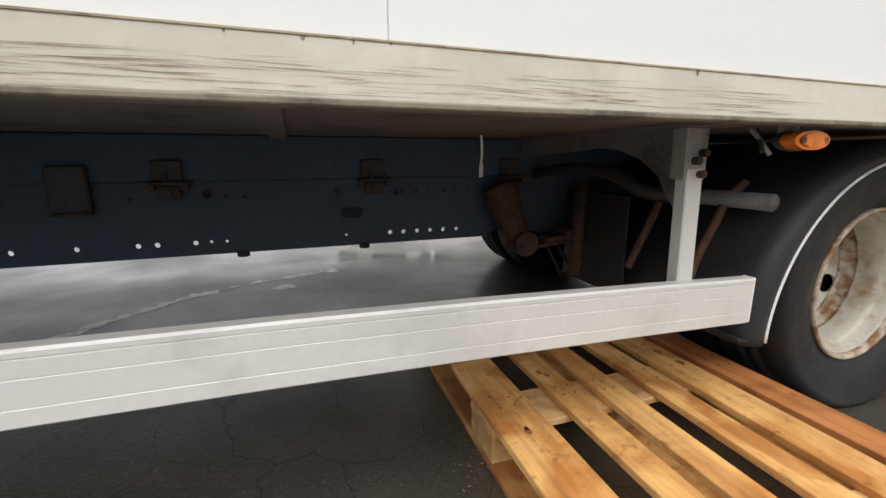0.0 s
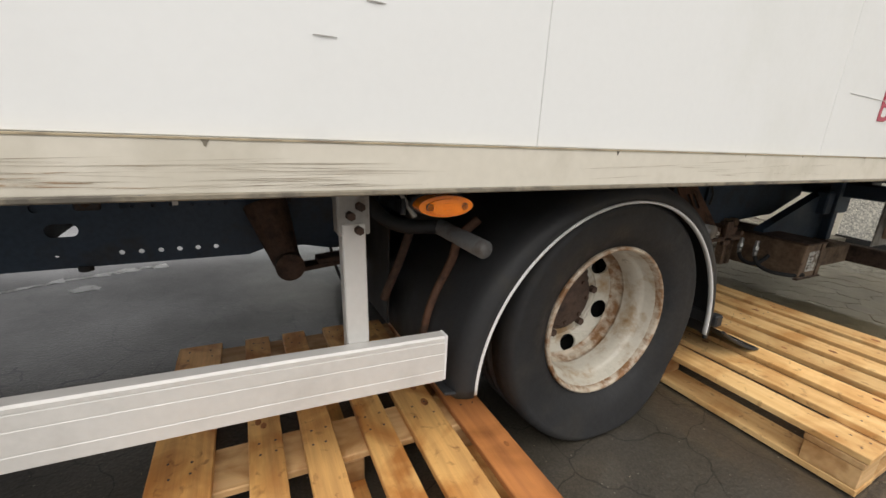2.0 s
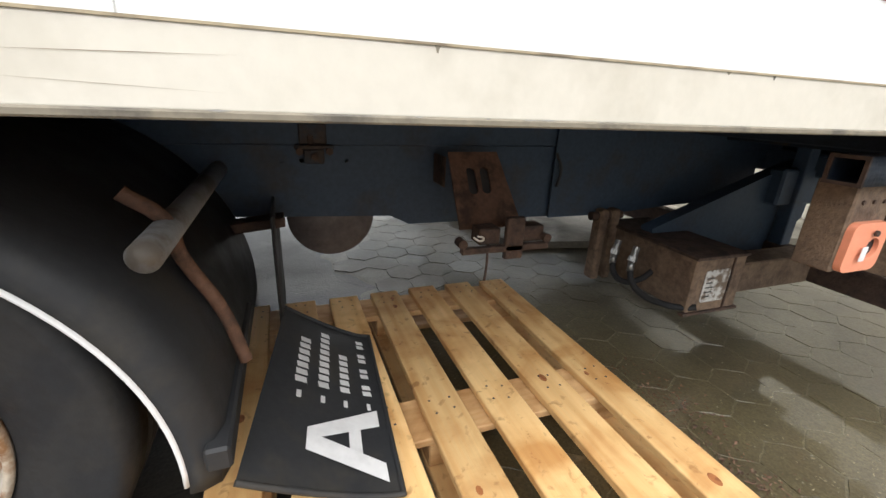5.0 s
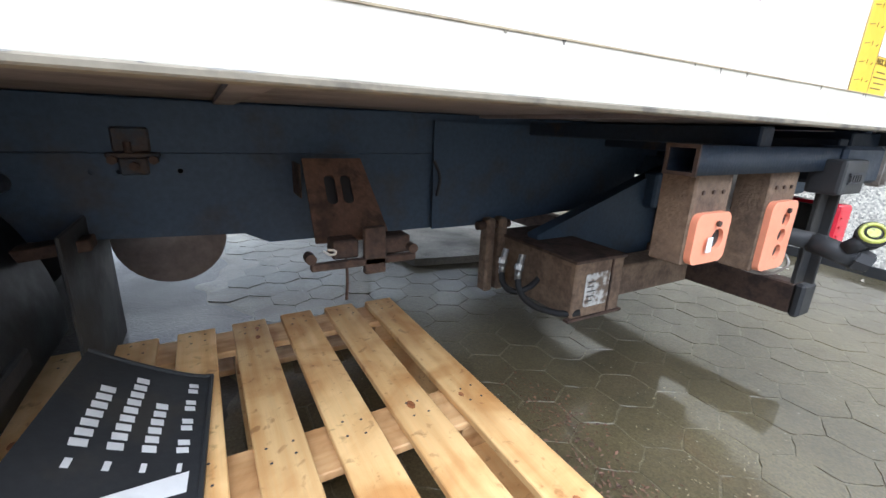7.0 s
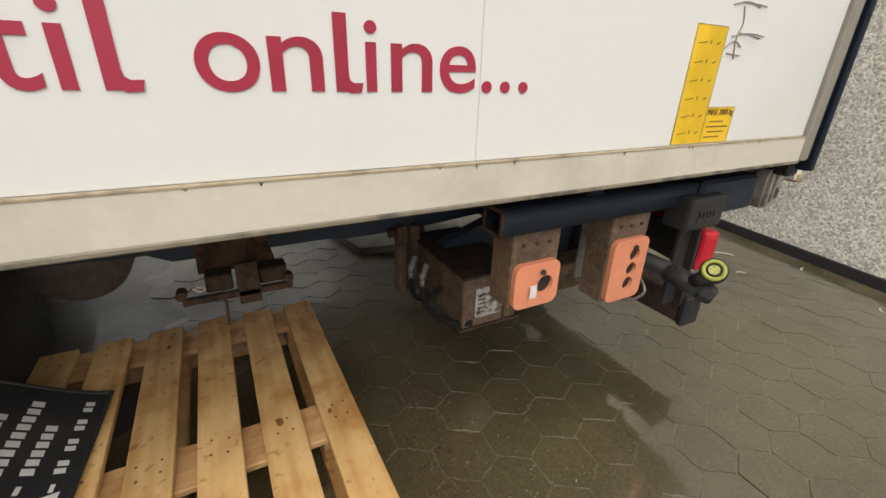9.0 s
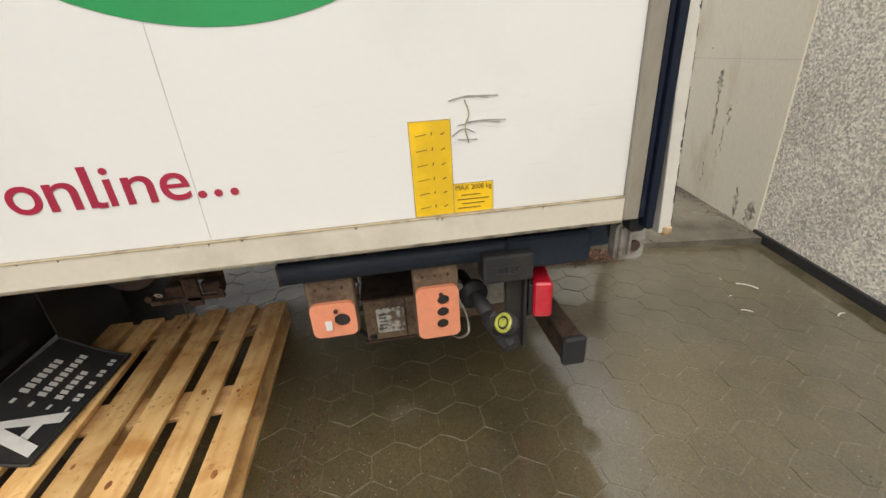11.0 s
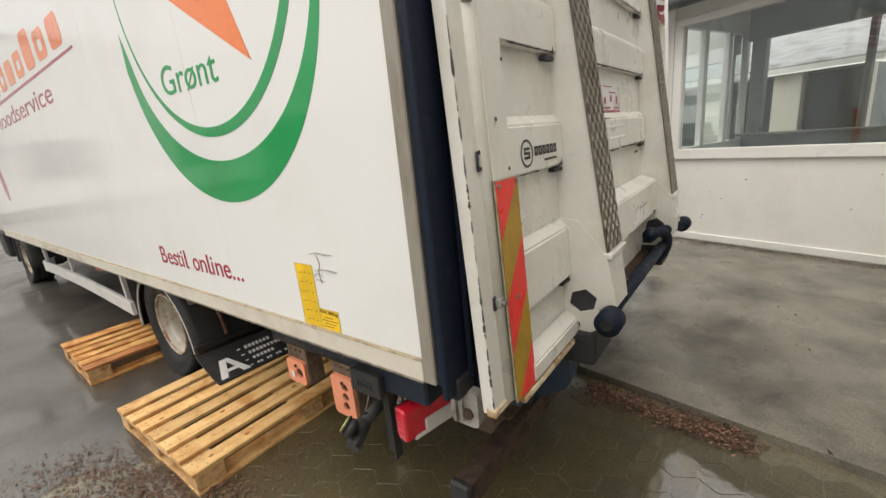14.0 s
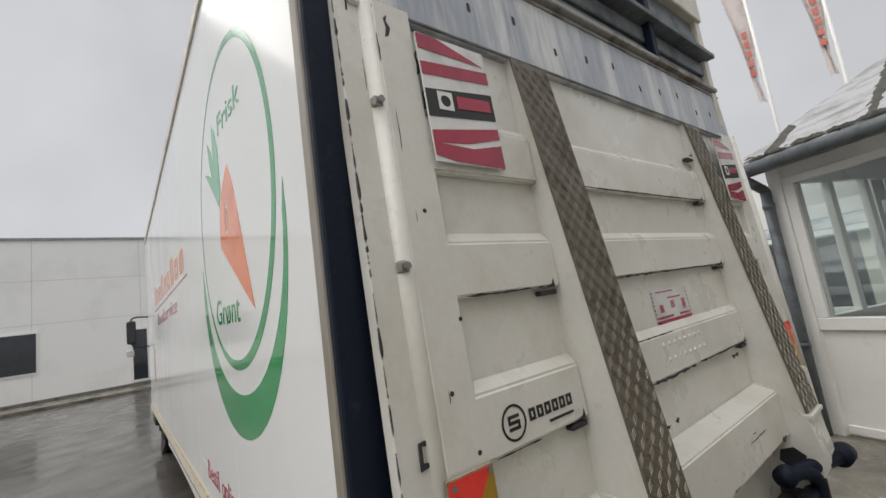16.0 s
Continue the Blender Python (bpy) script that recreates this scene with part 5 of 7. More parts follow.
for v, cells in ((0.2, "1111111"), (0.38, "111111111"), (0.57, "111111"), (0.79, "11011011011")):
    flap_print(0.4, 0.44, v + 0.02, v + 0.055)
    wd = 0.047 if len(cells) < 10 else 0.04
    for k, c in enumerate(cells):
        if c == "1":
            flap_print(0.49 + k * wd, 0.49 + k * wd + wd * 0.72, v, v + 0.088, -0.01)
for shape in ([(0.05, 0.9), (0.13, 0.9), (0.24, 0.32), (0.16, 0.32)], [(0.31, 0.9), (0.4, 0.9), (0.26, 0.32), (0.2, 0.32)], [(0.11, 0.72), (0.35, 0.72), (0.33, 0.62), (0.13, 0.62)]):
    b2 = bmesh.new()
    b2.faces.new([b2.verts.new(p) for p in on_flap(shape, 0.004)])
    bmesh.ops.recalc_face_normals(b2, faces=b2.faces)
    part("print_shape", b2, "white", flap)
for us in ([(0.004, k / 8) for k in range(9)], [(0.996, k / 8) for k in range(9)], [(k / 8, 0.992) for k in range(9)]):
    hose(on_flap(us, 0.0), 0.006, "flap_border", "black", flap)
part("inner_splash_panel", block(3.262, 3.27, 0.72, 1.2, 0.11, 0.56, 0.003), "black", truck)
part("inner_splash_panel", block(2.06, 2.068, 0.6, 0.96, 0.3, 0.66, 0.003), "black", truck)
part("flap_clamp", block(3.16, 3.2, 0.14, 0.66, 0.3, 0.345, 0.005), "black", flap)

# wheel chock holder
hold = part("chock_holder", plate([[(-0.09, 0.0), (0.085, 0.0), (0.13, -0.26), (-0.09, -0.26)], rounded(-0.038, -0.006, -0.146, -0.054, 0.014), rounded(0.01, 0.042, -0.146, -0.054, 0.014)], 0.008, pose(3.9, 0.84, 0.715, 90 - 32, 0, 0)), "rust_mid", truck, "rusty wheel chock holder")
HM_ = pose(3.9, 0.84, 0.715, 90 - 32, 0, 0)
# black plates behind the slots paint their shade
for u in (-0.0215, 0.026):
    part("slot_shadow", plate([rounded(u - 0.019, u + 0.019, -0.148, -0.052, 0.014)], 0.002, HM_ @ Matrix.Translation((0, 0, -0.006))), "ink", hold)
part("holder_bar", block(3.77, 4.06, 0.58, 0.6, 0.455, 0.475, 0.003), "rust", hold)
part("holder_lip", block(3.83, 3.9, 0.6, 0.66, 0.475, 0.525, 0.004), "rust", hold)
part("holder_lip", block(3.97, 4.05, 0.6, 0.66, 0.475, 0.525, 0.004), "rust", hold)
part("holder_tongue", block(3.91, 3.97, 0.58, 0.6, 0.43, 0.56, 0.003), "rust", hold)
part("holder_side", block(3.8, 3.806, 0.84, 0.95, 0.6, 0.7, 0.002), "rust", hold)
for x in (3.77, 4.05):
    part("holder_bolt", rod((x, 0.575, 0.49), (x, 0.61, 0.49), 0.014, 10), "rust", hold)
hose([(3.8, 0.575, 0.51), (3.82, 0.57, 0.5), (3.83, 0.57, 0.505), (3.81, 0.57, 0.515)], 0.003, "pull_cord", "paper", hold)

# tail lift under the box: links, pump box, cross beam
for x in (4.535, 4.595):
    part("lift_link", block(x, x + 0.04, 0.9, 0.96, 0.155, 0.47, 0.008), "rust_pale", truck, "pale rusty link bar")
part("link_pin", rod((4.5, 0.93, 0.44), (4.66, 0.93, 0.44), 0.018, 12), "rust", truck)
box = part("pump_box", block(4.625, 4.87, 0.5, 0.98, 0.185, 0.395, 0.006), "rust_pale", truck, "rusty hydraulic pump box with a worn label")
M["worn"] = material("worn_silver_label", (0.5, 0.5, 0.48), 0.4, spots=(0.14, 0.1, 0.07), spot_scale=26, spot_range=(0.46, 0.56), grain=0.2)
part("worn_label", plate([rounded(4.675, 4.795, 0.225, 0.35, 0.012)], 0.002, on_side(0.497)), "worn", box, "scuffed silver label")
for i in range(5):
    part("label_bar", block(4.685, 4.715 + 0.006 * (i % 3), 0.4945, 0.496, 0.245 + i * 0.018, 0.249 + i * 0.018), "ink", box)
part("box_seam", block(4.8, 4.806, 0.494, 0.5, 0.19, 0.39), "rust", box)
part("box_lid", block(4.618, 4.877, 0.494, 0.985, 0.39, 0.402, 0.003), "rust", box)
part("box_flange", block(4.61, 4.885, 0.495, 0.52, 0.175, 0.186, 0.002), "rust", box)
for x, y, low in ((4.572, 0.733, 0.2), (4.56, 0.82, 0.235)):
    part("fitting", rod((x + 0.02, y + 0.01, 0.36), (x, y, 0.315), 0.013, 10), "zinc", box, "zinc hose fitting")
    part("fitting_nut", rod((x + 0.004, y + 0.002, 0.325), (x - 0.002, y, 0.305), 0.017, 6), "zinc", box)
    part("fitting_sleeve", rod((x - 0.002, y, 0.305), (x - 0.006, y - 0.004, 0.265), 0.013, 12), "zinc", box, smooth=True)
    hose([(x - 0.006, y - 0.004, 0.27), (x - 0.012, y - 0.03, low + 0.03), (x - 0.005, y - 0.09, low), (x + 0.02, y - 0.16, low - 0.005), (4.63, 0.52, 0.2), (4.66, 0.49, 0.212)] if y < 0.8 else [(x - 0.006, y - 0.004, 0.27), (x - 0.014, y - 0.03, low), (x - 0.008, y - 0.09, low - 0.015), (4.6, 0.7, 0.24), (4.63, 0.68, 0.28)], 0.012, "hose", "rubber", box, "black hydraulic hose")
part("cross_beam", block(4.87, 5.42, 0.56, 0.68, 0.2, 0.325, 0.006), "rust_pale", truck, "rusty cross beam")
part("rear_frame_plate", plate([[(4.3, 0.84), (5.75, 0.84), (5.75, 0.655), (5.45, 0.66), (5.45, 0.6), (5.1, 0.47), (4.95, 0.465), (4.6, 0.44), (4.3, 0.44)]], 0.008, on_side(0.95)), "chassis", truck)
part("lift_arm", plate([[(4.68, 0.42), (4.72, 0.31), (5.379, 0.277), (5.5, 0.35), (5.6, 0.42), (5.62, 0.72), (5.414, 0.668), (5.262, 0.62), (4.88, 0.488)]], 0.06, on_side(0.8)), "chassis", truck, "dark blue lift arm")
part("lift_cylinder", rod((4.7, 1.15, 0.42), (5.45, 1.15, 0.62), 0.045, 18), "chassis", truck, smooth=True)
part("lift_arm", block(4.75, 5.5, 1.7, 1.8, 0.45, 0.55, 0.008), "chassis", truck)
bar = part("underrun_bar", block(5.385, 5.465, 0.17, 2.35, 0.205, 0.32, 0.006), "rust", truck, "rusty rear underrun bar with a dark plastic end")
part("bar_end", block(5.378, 5.472, 0.135, 0.17, 0.198, 0.327, 0.01), "black", bar)
part("bar_hanger", block(5.39, 5.45, 0.7, 0.76, 0.32, 0.8, 0.004), "chassis", bar)
part("bar_hanger", block(5.39, 5.45, 1.75, 1.81, 0.32, 0.8, 0.004), "chassis", bar)

# square tube with the salmon plates, lamp bracket, air coupling
def square_tube(x0, x1, y0, y1, z0, z1, t=0.006):
    """A hollow square tube along x."""
    return plate([[(y0, z0), (y1, z0), (y1, z1), (y0, z1)], [(y0 + t, z0 + t), (y1 - t, z0 + t), (y1 - t, z1 - t), (y0 + t, z1 - t)]], x1 - x0, on_rear((x0 + x1) / 2))


tube = part("square_tube", square_tube(4.445, 5.2, 0.065, 0.135, 0.742, 0.803), "navy", truck, "dark blue square tube with a rusty open end")
part("tube_end", square_tube(4.44, 4.446, 0.063, 0.137, 0.74, 0.805, 0.008), "rust", tube)
part("tube_bracket", block(5.12, 5.4, 0.05, 0.16, 0.7, 0.81, 0.01), "navy", tube)
part("tube_hanger", block(4.7, 4.76, 0.08, 0.9, 0.8, 0.85, 0.004), "navy", tube)
part("cross_tube", block(5.2, 5.26, 0.1, 2.4, 0.76, 0.83, 0.004), "navy", tube)
part("rear_beam", block(5.28, 5.5, 0.1, 2.4, 0.8, 0.85, 0.004), "navy", tube)
for x0, x1, z0, zs, dots in ((4.5, 4.645, 0.535, 0.655, ((4.597, 0.592, 0.025),)), (4.83, 4.975, 0.475, 0.665, ((4.92, 0.615, 0.02), (4.917, 0.57, 0.02), (4.914, 0.525, 0.02)))):
    pl8 = part("backing_board", block(x0, x1, 0.09, 0.175, z0 - 0.004, 0.742, 0.004), "rust_pale", truck, "brown pressed board with rust")
    part("pad", plate([rounded(x0 + 0.003, x1 - 0.004, z0, zs, 0.022)] + [ellipse(cx, cz, r, r, 20) for cx, cz, r in dots], 0.016, on_side(0.081)), "salmon", pl8, "salmon plastic pad with dark holes")
    # black discs at the bottom of the holes paint their shade
    for cx, cz, r in dots:
        part("pad_hole", rod((cx, 0.088, cz), (cx, 0.083, cz), r, 20), "ink", pl8)
    part("pad_screw", rod(((x0 + x1) / 2 + 0.01, 0.064, zs - 0.025), ((x0 + x1) / 2 + 0.01, 0.07, zs - 0.025), 0.007, 10), "rust", pl8)
    for k in range(3):
        part("board_screw", rod((x0 + 0.03 + 0.04 * k, 0.086, 0.7), (x0 + 0.03 + 0.04 * k, 0.092, 0.7), 0.005, 8), "rust", pl8)
    if len(dots) == 1:
        part("pad_sticker", block(4.545, 4.565, 0.0645, 0.066, 0.565, 0.6), "white", pl8)
lb = part("lamp_housing", block(5.04, 5.2, 0.02, 0.1, 0.68, 0.775, 0.01, seg=2), "black", truck, "black plastic housing")
# dark strips on the face paint the shade of two grooves
part("housing_groove", block(5.075, 5.165, 0.016, 0.021, 0.735, 0.74), "chip", lb)
part("housing_groove", block(5.075, 5.165, 0.016, 0.021, 0.71, 0.715), "chip", lb)
for k in range(5):
    part("housing_rib", block(5.082 + 0.016 * k, 5.09 + 0.016 * k, 0.015, 0.021, 0.716, 0.734), "black", lb)
part("lamp_post", block(5.13, 5.19, 0.085, 0.1, 0.39, 0.68, 0.003), "black", lb)
part("lamp_post", block(5.185, 5.195, 0.06, 0.1, 0.39, 0.68, 0.002), "black", lb)
part("splash_plate", block(4.99, 5.2, 0.34, 0.346, 0.4, 0.74), "galv_dull", lb)
coup = part("air_coupling", rod((5.02, 0.32, 0.565), (5.075, 0.02, 0.54), 0.026, 16, bevel=0.004), "black", truck, "black air coupling with a yellow-green cap", smooth=True)
part("coupling_body", rod((5.06, 0.06, 0.545), (5.1, -0.05, 0.512), 0.029, 18, bevel=0.006), "black", coup, smooth=True)
part("coupling_flange", rod((5.036, 0.2, 0.557), (5.042, 0.17, 0.555), 0.055, 18, bevel=0.004), "black", coup, smooth=True)
part("coupling_end", rod((5.095, -0.035, 0.517), (5.107, -0.07, 0.505), 0.036, 8, 0.028, 0.004), "black", coup)
part("coupling_neck", rod((5.075, -0.02, 0.54), (5.077, -0.058, 0.578), 0.02, 14), "black", coup, smooth=True)
ax = Vector((-0.72, -0.36, 0.58)).normalized()
c0 = Vector((5.083, -0.06, 0.59))
part("knob", rod(c0 + ax * -0.04, c0 + ax * -0.004, 0.03, 20, 0.036, 0.005), "black", coup, smooth=True)
capm = material("lime_cap", (0.34, 0.36, 0.06), 0.35, spots=(0.12, 0.13, 0.04), spot_scale=60)
part("cap", rod(c0 + ax * -0.004, c0 + ax * 0.008, 0.035, 28, bevel=0.003), "black", coup, smooth=True)
cr = lathe([(0.02, 0.008), (0.021, 0.0125), (0.029, 0.0125), (0.031, 0.008)], 32)
bmesh.ops.transform(cr, matrix=Matrix.Translation(c0) @ ax.to_track_quat("Y", "Z").to_matrix().to_4x4(), verts=cr.verts)
part("cap_ring", cr, capm, coup, "lime yellow cap ring", smooth=True)
part("cap_disc", rod(c0 + ax * 0.008, c0 + ax * 0.0115, 0.014, 18), capm, coup, "lime yellow cap disc")
part("coupling_bolt", rod((4.99, 0.2, 0.6), (4.99, 0.17, 0.6), 0.014, 6), "zinc", coup)
hose([(4.98, 0.15, 0.57), (5.0, 0.1, 0.52), (4.99, 0.07, 0.47), (4.9, 0.25, 0.46)], 0.004, "wire", "galv_dull", coup)
TL = Matrix.Translation((5.26, 0.05, 0)) @ pose(0, 0, 0, 0, 0, -12) @ Matrix.Translation((-5.26, -0.05, 0))
tail = part("tail_lamp", block(5.215, 5.28, 0.05, 0.43, 0.505, 0.64, 0.018, TL, seg=3), "red", truck, "red tail lamp with clear lower lens", smooth=False)
part("lamp_back", block(5.2, 5.217, 0.06, 0.42, 0.51, 0.63, 0.004, TL), "black", tail)
part("lens_clear", block(5.276, 5.285, 0.14, 0.34, 0.508, 0.57, 0.006, TL), "lens_white", tail, "clear reversing lens")
part("lens_clear", block(5.24, 5.283, 0.09, 0.3, 0.5, 0.525, 0.006, TL), "lens_white", tail, "clear reversing lens")
for k in range(3):
    part("lens_rib", block(5.23, 5.265, 0.047, 0.053, 0.54 + 0.028 * k, 0.544 + 0.028 * k, 0, TL), "red", tail)
cast = part("cast_bracket", plate([rounded(5.487, 5.592, 0.682, 0.812, 0.02), ellipse(5.555, 0.73, 0.02, 0.02, 20)], 0.035, on_side(0.085)), "galv_dull", truck, "worn grey cast bracket")
part("bracket_rib", block(5.5, 5.513, 0.055, 0.07, 0.69, 0.8, 0.003), "galv_dull", cast)
part("bracket_rib", block(5.53, 5.54, 0.055, 0.07, 0.7, 0.8, 0.003), "galv_dull", cast)
part("bracket_pin", rod((5.555, 0.06, 0.73), (5.555, 0.12, 0.73), 0.019, 16), "rust", cast)
part("lift_arm_top", block(5.53, 5.6, 0.12, 0.2, 0.72, 1.0, 0.008, Matrix.Translation((5.56, 0.15, 0.75)) @ pose(0, 0, 0, -18, 0, 0) @ Matrix.Translation((-5.56, -0.15, -0.75))), "chassis", truck)

# ---- the folded platform of the tail lift ----
LEAN = Matrix(((1, 0, -0.05, 0.05 * 1.5), (0, 1, 0, 0), (0, 0, 1, 0), (0, 0, 0, 1)))   # the folded platform leans to the box
plat = part("platform", block(5.6, 5.618, 0.09, 2.75, 0.76, 2.6, 0.004), "lift", truck, "white steel tail lift platform, chipped and dirty")
PZ0, PZ1 = 0.77, 2.63


def out_at(z):
    """How far the tread strips stand out at a height."""
    return 5.81 + (5.6 - 5.81) * (z - 1.12) / (2.55 - 1.12)


part("edge_flange", block(5.588, 5.629, 0.05, 0.14, PZ0, PZ1, 0.002), "lift", plat)
part("edge_tube", rod((5.622, 0.142, PZ0 + 0.01), (5.622, 0.142, PZ1), 0.026, 24), "lift", plat, smooth=True)
part("edge_web", block(5.6, 5.648, 0.15, 0.27, PZ0, PZ1, 0.006), "lift", plat)
part("edge_web", block(5.6, 5.648, 2.57, 2.75, PZ0, PZ1, 0.006), "lift", plat)
part("edge_tube", rod((5.63, 2.752, PZ0), (5.63, 2.752, PZ1), 0.034, 24), "lift", plat, smooth=True)
M["rusty_lip"] = material("rust_stained_lip", (0.62, 0.52, 0.36), 0.6, spots=(0.3, 0.15, 0.05), spot_scale=11, spot_range=(0.45, 0.62), grain=0.12, bump=0.1)
part("edge_foot", block(5.6, 5.634, 0.046, 0.18, 0.762, 0.792, 0.005), "rusty_lip", plat, "rust-stained foot of the edge")
part("bottom_lip", block(5.6, 5.665, 0.18, 0.66, 0.745, 0.768, 0.004), "rusty_lip", plat, "rust-stained lower edge")
part("bottom_lip", block(5.6, 5.66, 0.86, 2.75, 0.745, 0.766, 0.004), "rust", plat, "dark rusty lower edge")
chips = bmesh.new()
z = PZ0 + 0.02
while z < PZ1 - 0.05:
    hgt, w = rnd.uniform(0.006, 0.075), rnd.uniform(0.0015, 0.006)
    a, b, c = rnd.uniform(0.2, 0.45), rnd.uniform(0.55, 0.85), rnd.uniform(0.3, 1.0)
    for flat in ((lambda d, q: (5.6296, 0.0496 + d, q)), (lambda d, q: (5.6288 - d, 0.0492, q))):
        chips.faces.new([chips.verts.new(flat(d, z + q * hgt)) for d, q in ((0, 0), (w * c, a * 0.5), (w, a), (w * c, b), (w * 0.5, 0.95), (0, 1))])
    z += hgt + rnd.choice((0.0, 0.003, 0.01, 0.03))
for y, z, w, hgt in ((0.178, 2.52, 0.02, 0.07), (0.15, 2.44, 0.006, 0.09), (0.26, 2.43, 0.018, 0.08), (0.265, 2.33, 0.012, 0.06), (0.172, 2.2, 0.004, 0.12), (0.11, 2.36, 0.003, 0.1), (0.182, 2.02, 0.003, 0.03), (0.19, 1.6, 0.004, 0.03), (0.24, 1.0, 0.008, 0.02)):
    chips.faces.new([chips.verts.new((5.6488 if y > 0.145 else 5.6296, y + u * w, z + v * hgt)) for u, v in ((0, 0), (0.6, 0.1), (1, 0.45), (0.5, 0.7), (0.7, 1), (0.1, 0.8), (0.3, 0.4))])
tagged(part("edge_chip", chips, "chip", plat), kind="stuff")


def rib(y0, y1, zt, zb, d=0.03):
    """A pressed rib: sloping top face, plain front, undercut below."""
    bm = bmesh.new()
    prof = [(5.618, zt + 0.012), (5.618 + d, zt - 0.022), (5.618 + d, zb), (5.618, zb - 0.004)]
    a = [bm.verts.new((x, y0, z)) for x, z in prof]
    b = [bm.verts.new((x, y1, z)) for x, z in prof]
    for i in range(4):
        bm.faces.new((a[i], a[(i + 1) % 4], b[(i + 1) % 4], b[i]))
    bm.faces.new(a)
    bm.faces.new(b)
    bmesh.ops.recalc_face_normals(bm, faces=bm.faces)
    bmesh.ops.bevel(bm, geom=[e for e in bm.edges if abs(e.verts[0].co.y - e.verts[1].co.y) > 0.05], offset=0.006, segments=2, affect="EDGES")
    return bm


for y0, y1 in ((0.262, 0.668), (0.85, 2.018), (2.2, 2.575)):
    for zt, zb in ((2.33, 2.16), (1.99, 1.83), (1.62, 1.45)):
        part("rib", rib(y0, y1, zt, zb), "lift", plat)
    part("rib", rib(y0, y1, 1.235, 1.02, 0.036 if y0 < 0.8 or y0 > 2.5 else 0.09), "lift", plat)
    if not 0.8 < y0 < 2.0:
        part("rib", rib(y0, y1, 0.86, 0.78, 0.05), "lift", plat)
for y, z in ((0.61, 1.825), (0.62, 1.448), (1.95, 1.828), (1.96, 1.446), (1.94, 2.158), (0.62, 1.015), (1.95, 1.02), (1.97, 2.4)):
    b2 = bmesh.new()
    b2.faces.new([b2.verts.new(p) for p in ((5.6495, y - 0.02, z + 0.002), (5.6495, y + 0.035, z + 0.002), (5.6495, y + 0.03, z + 0.03), (5.6495, y + 0.02, z + 0.012))])
    part("chip", b2, "chip", plat)
    # solid dark block paints the shade of a notch under the rib
    part("drain_notch", block(5.62, 5.647, y - 0.03, y + 0.04, z - 0.02, z - 0.005, 0.003), "chip", plat)


def ragged(y0, y1, z, hgt, x=5.6495, step=0.02):
    """A strip of lost paint with an uneven outline."""
    bm = bmesh.new()
    n = max(3, int((y1 - y0) / step))
    rows = []
    for i in range(n + 1):
        t = i / n
        lo, hi = -hgt * rnd.uniform(0.05, 0.5), hgt * rnd.uniform(0.0, 0.5) ** 1.4
        if i in (0, n):
            lo = hi = 0.0
        y = y0 + (y1 - y0) * t + rnd.uniform(-0.3, 0.3) * step
        rows.append((bm.verts.new((x, y, z + lo - 0.0004)), bm.verts.new((x, y, z + hi + 0.0004))))
    for (p, q), (u, v) in zip(rows, rows[1:]):
        bm.faces.new((p, u, v, q))
    return part("chip", bm, "chip", plat)


for y0, y1, z, hgt in ((0.86, 1.42, 1.45, 0.018), (1.45, 1.96, 1.452, 0.012), (0.86, 1.3, 1.831, 0.014), (1.3, 1.97, 1.832, 0.01), (0.3, 0.6, 1.831, 0.01), (1.0, 1.95, 2.161, 0.008), (0.9, 1.3, 1.6, 0.006), (0.3, 0.46, 1.45, 0.006)):
    ragged(y0, y1, z, hgt)
for y0, y1, z, hgt in ((0.88, 1.13, 1.262, 0.034), (1.1, 1.16, 1.285, 0.02), (1.2, 1.23, 1.29, 0.03), (1.86, 1.95, 1.4, 0.03), (0.31, 0.36, 1.29, 0.016)):
    ragged(y0, y1, z, hgt, 5.6195, 0.012)
for y0, y1, z, hgt in ((1.55, 1.75, 1.118, 0.01), (1.6, 1.64, 1.14, 0.012), (1.3, 1.36, 1.03, 0.008), (1.9, 1.96, 1.03, 0.03)):
    ragged(y0, y1, z, hgt, 5.7095, 0.012)

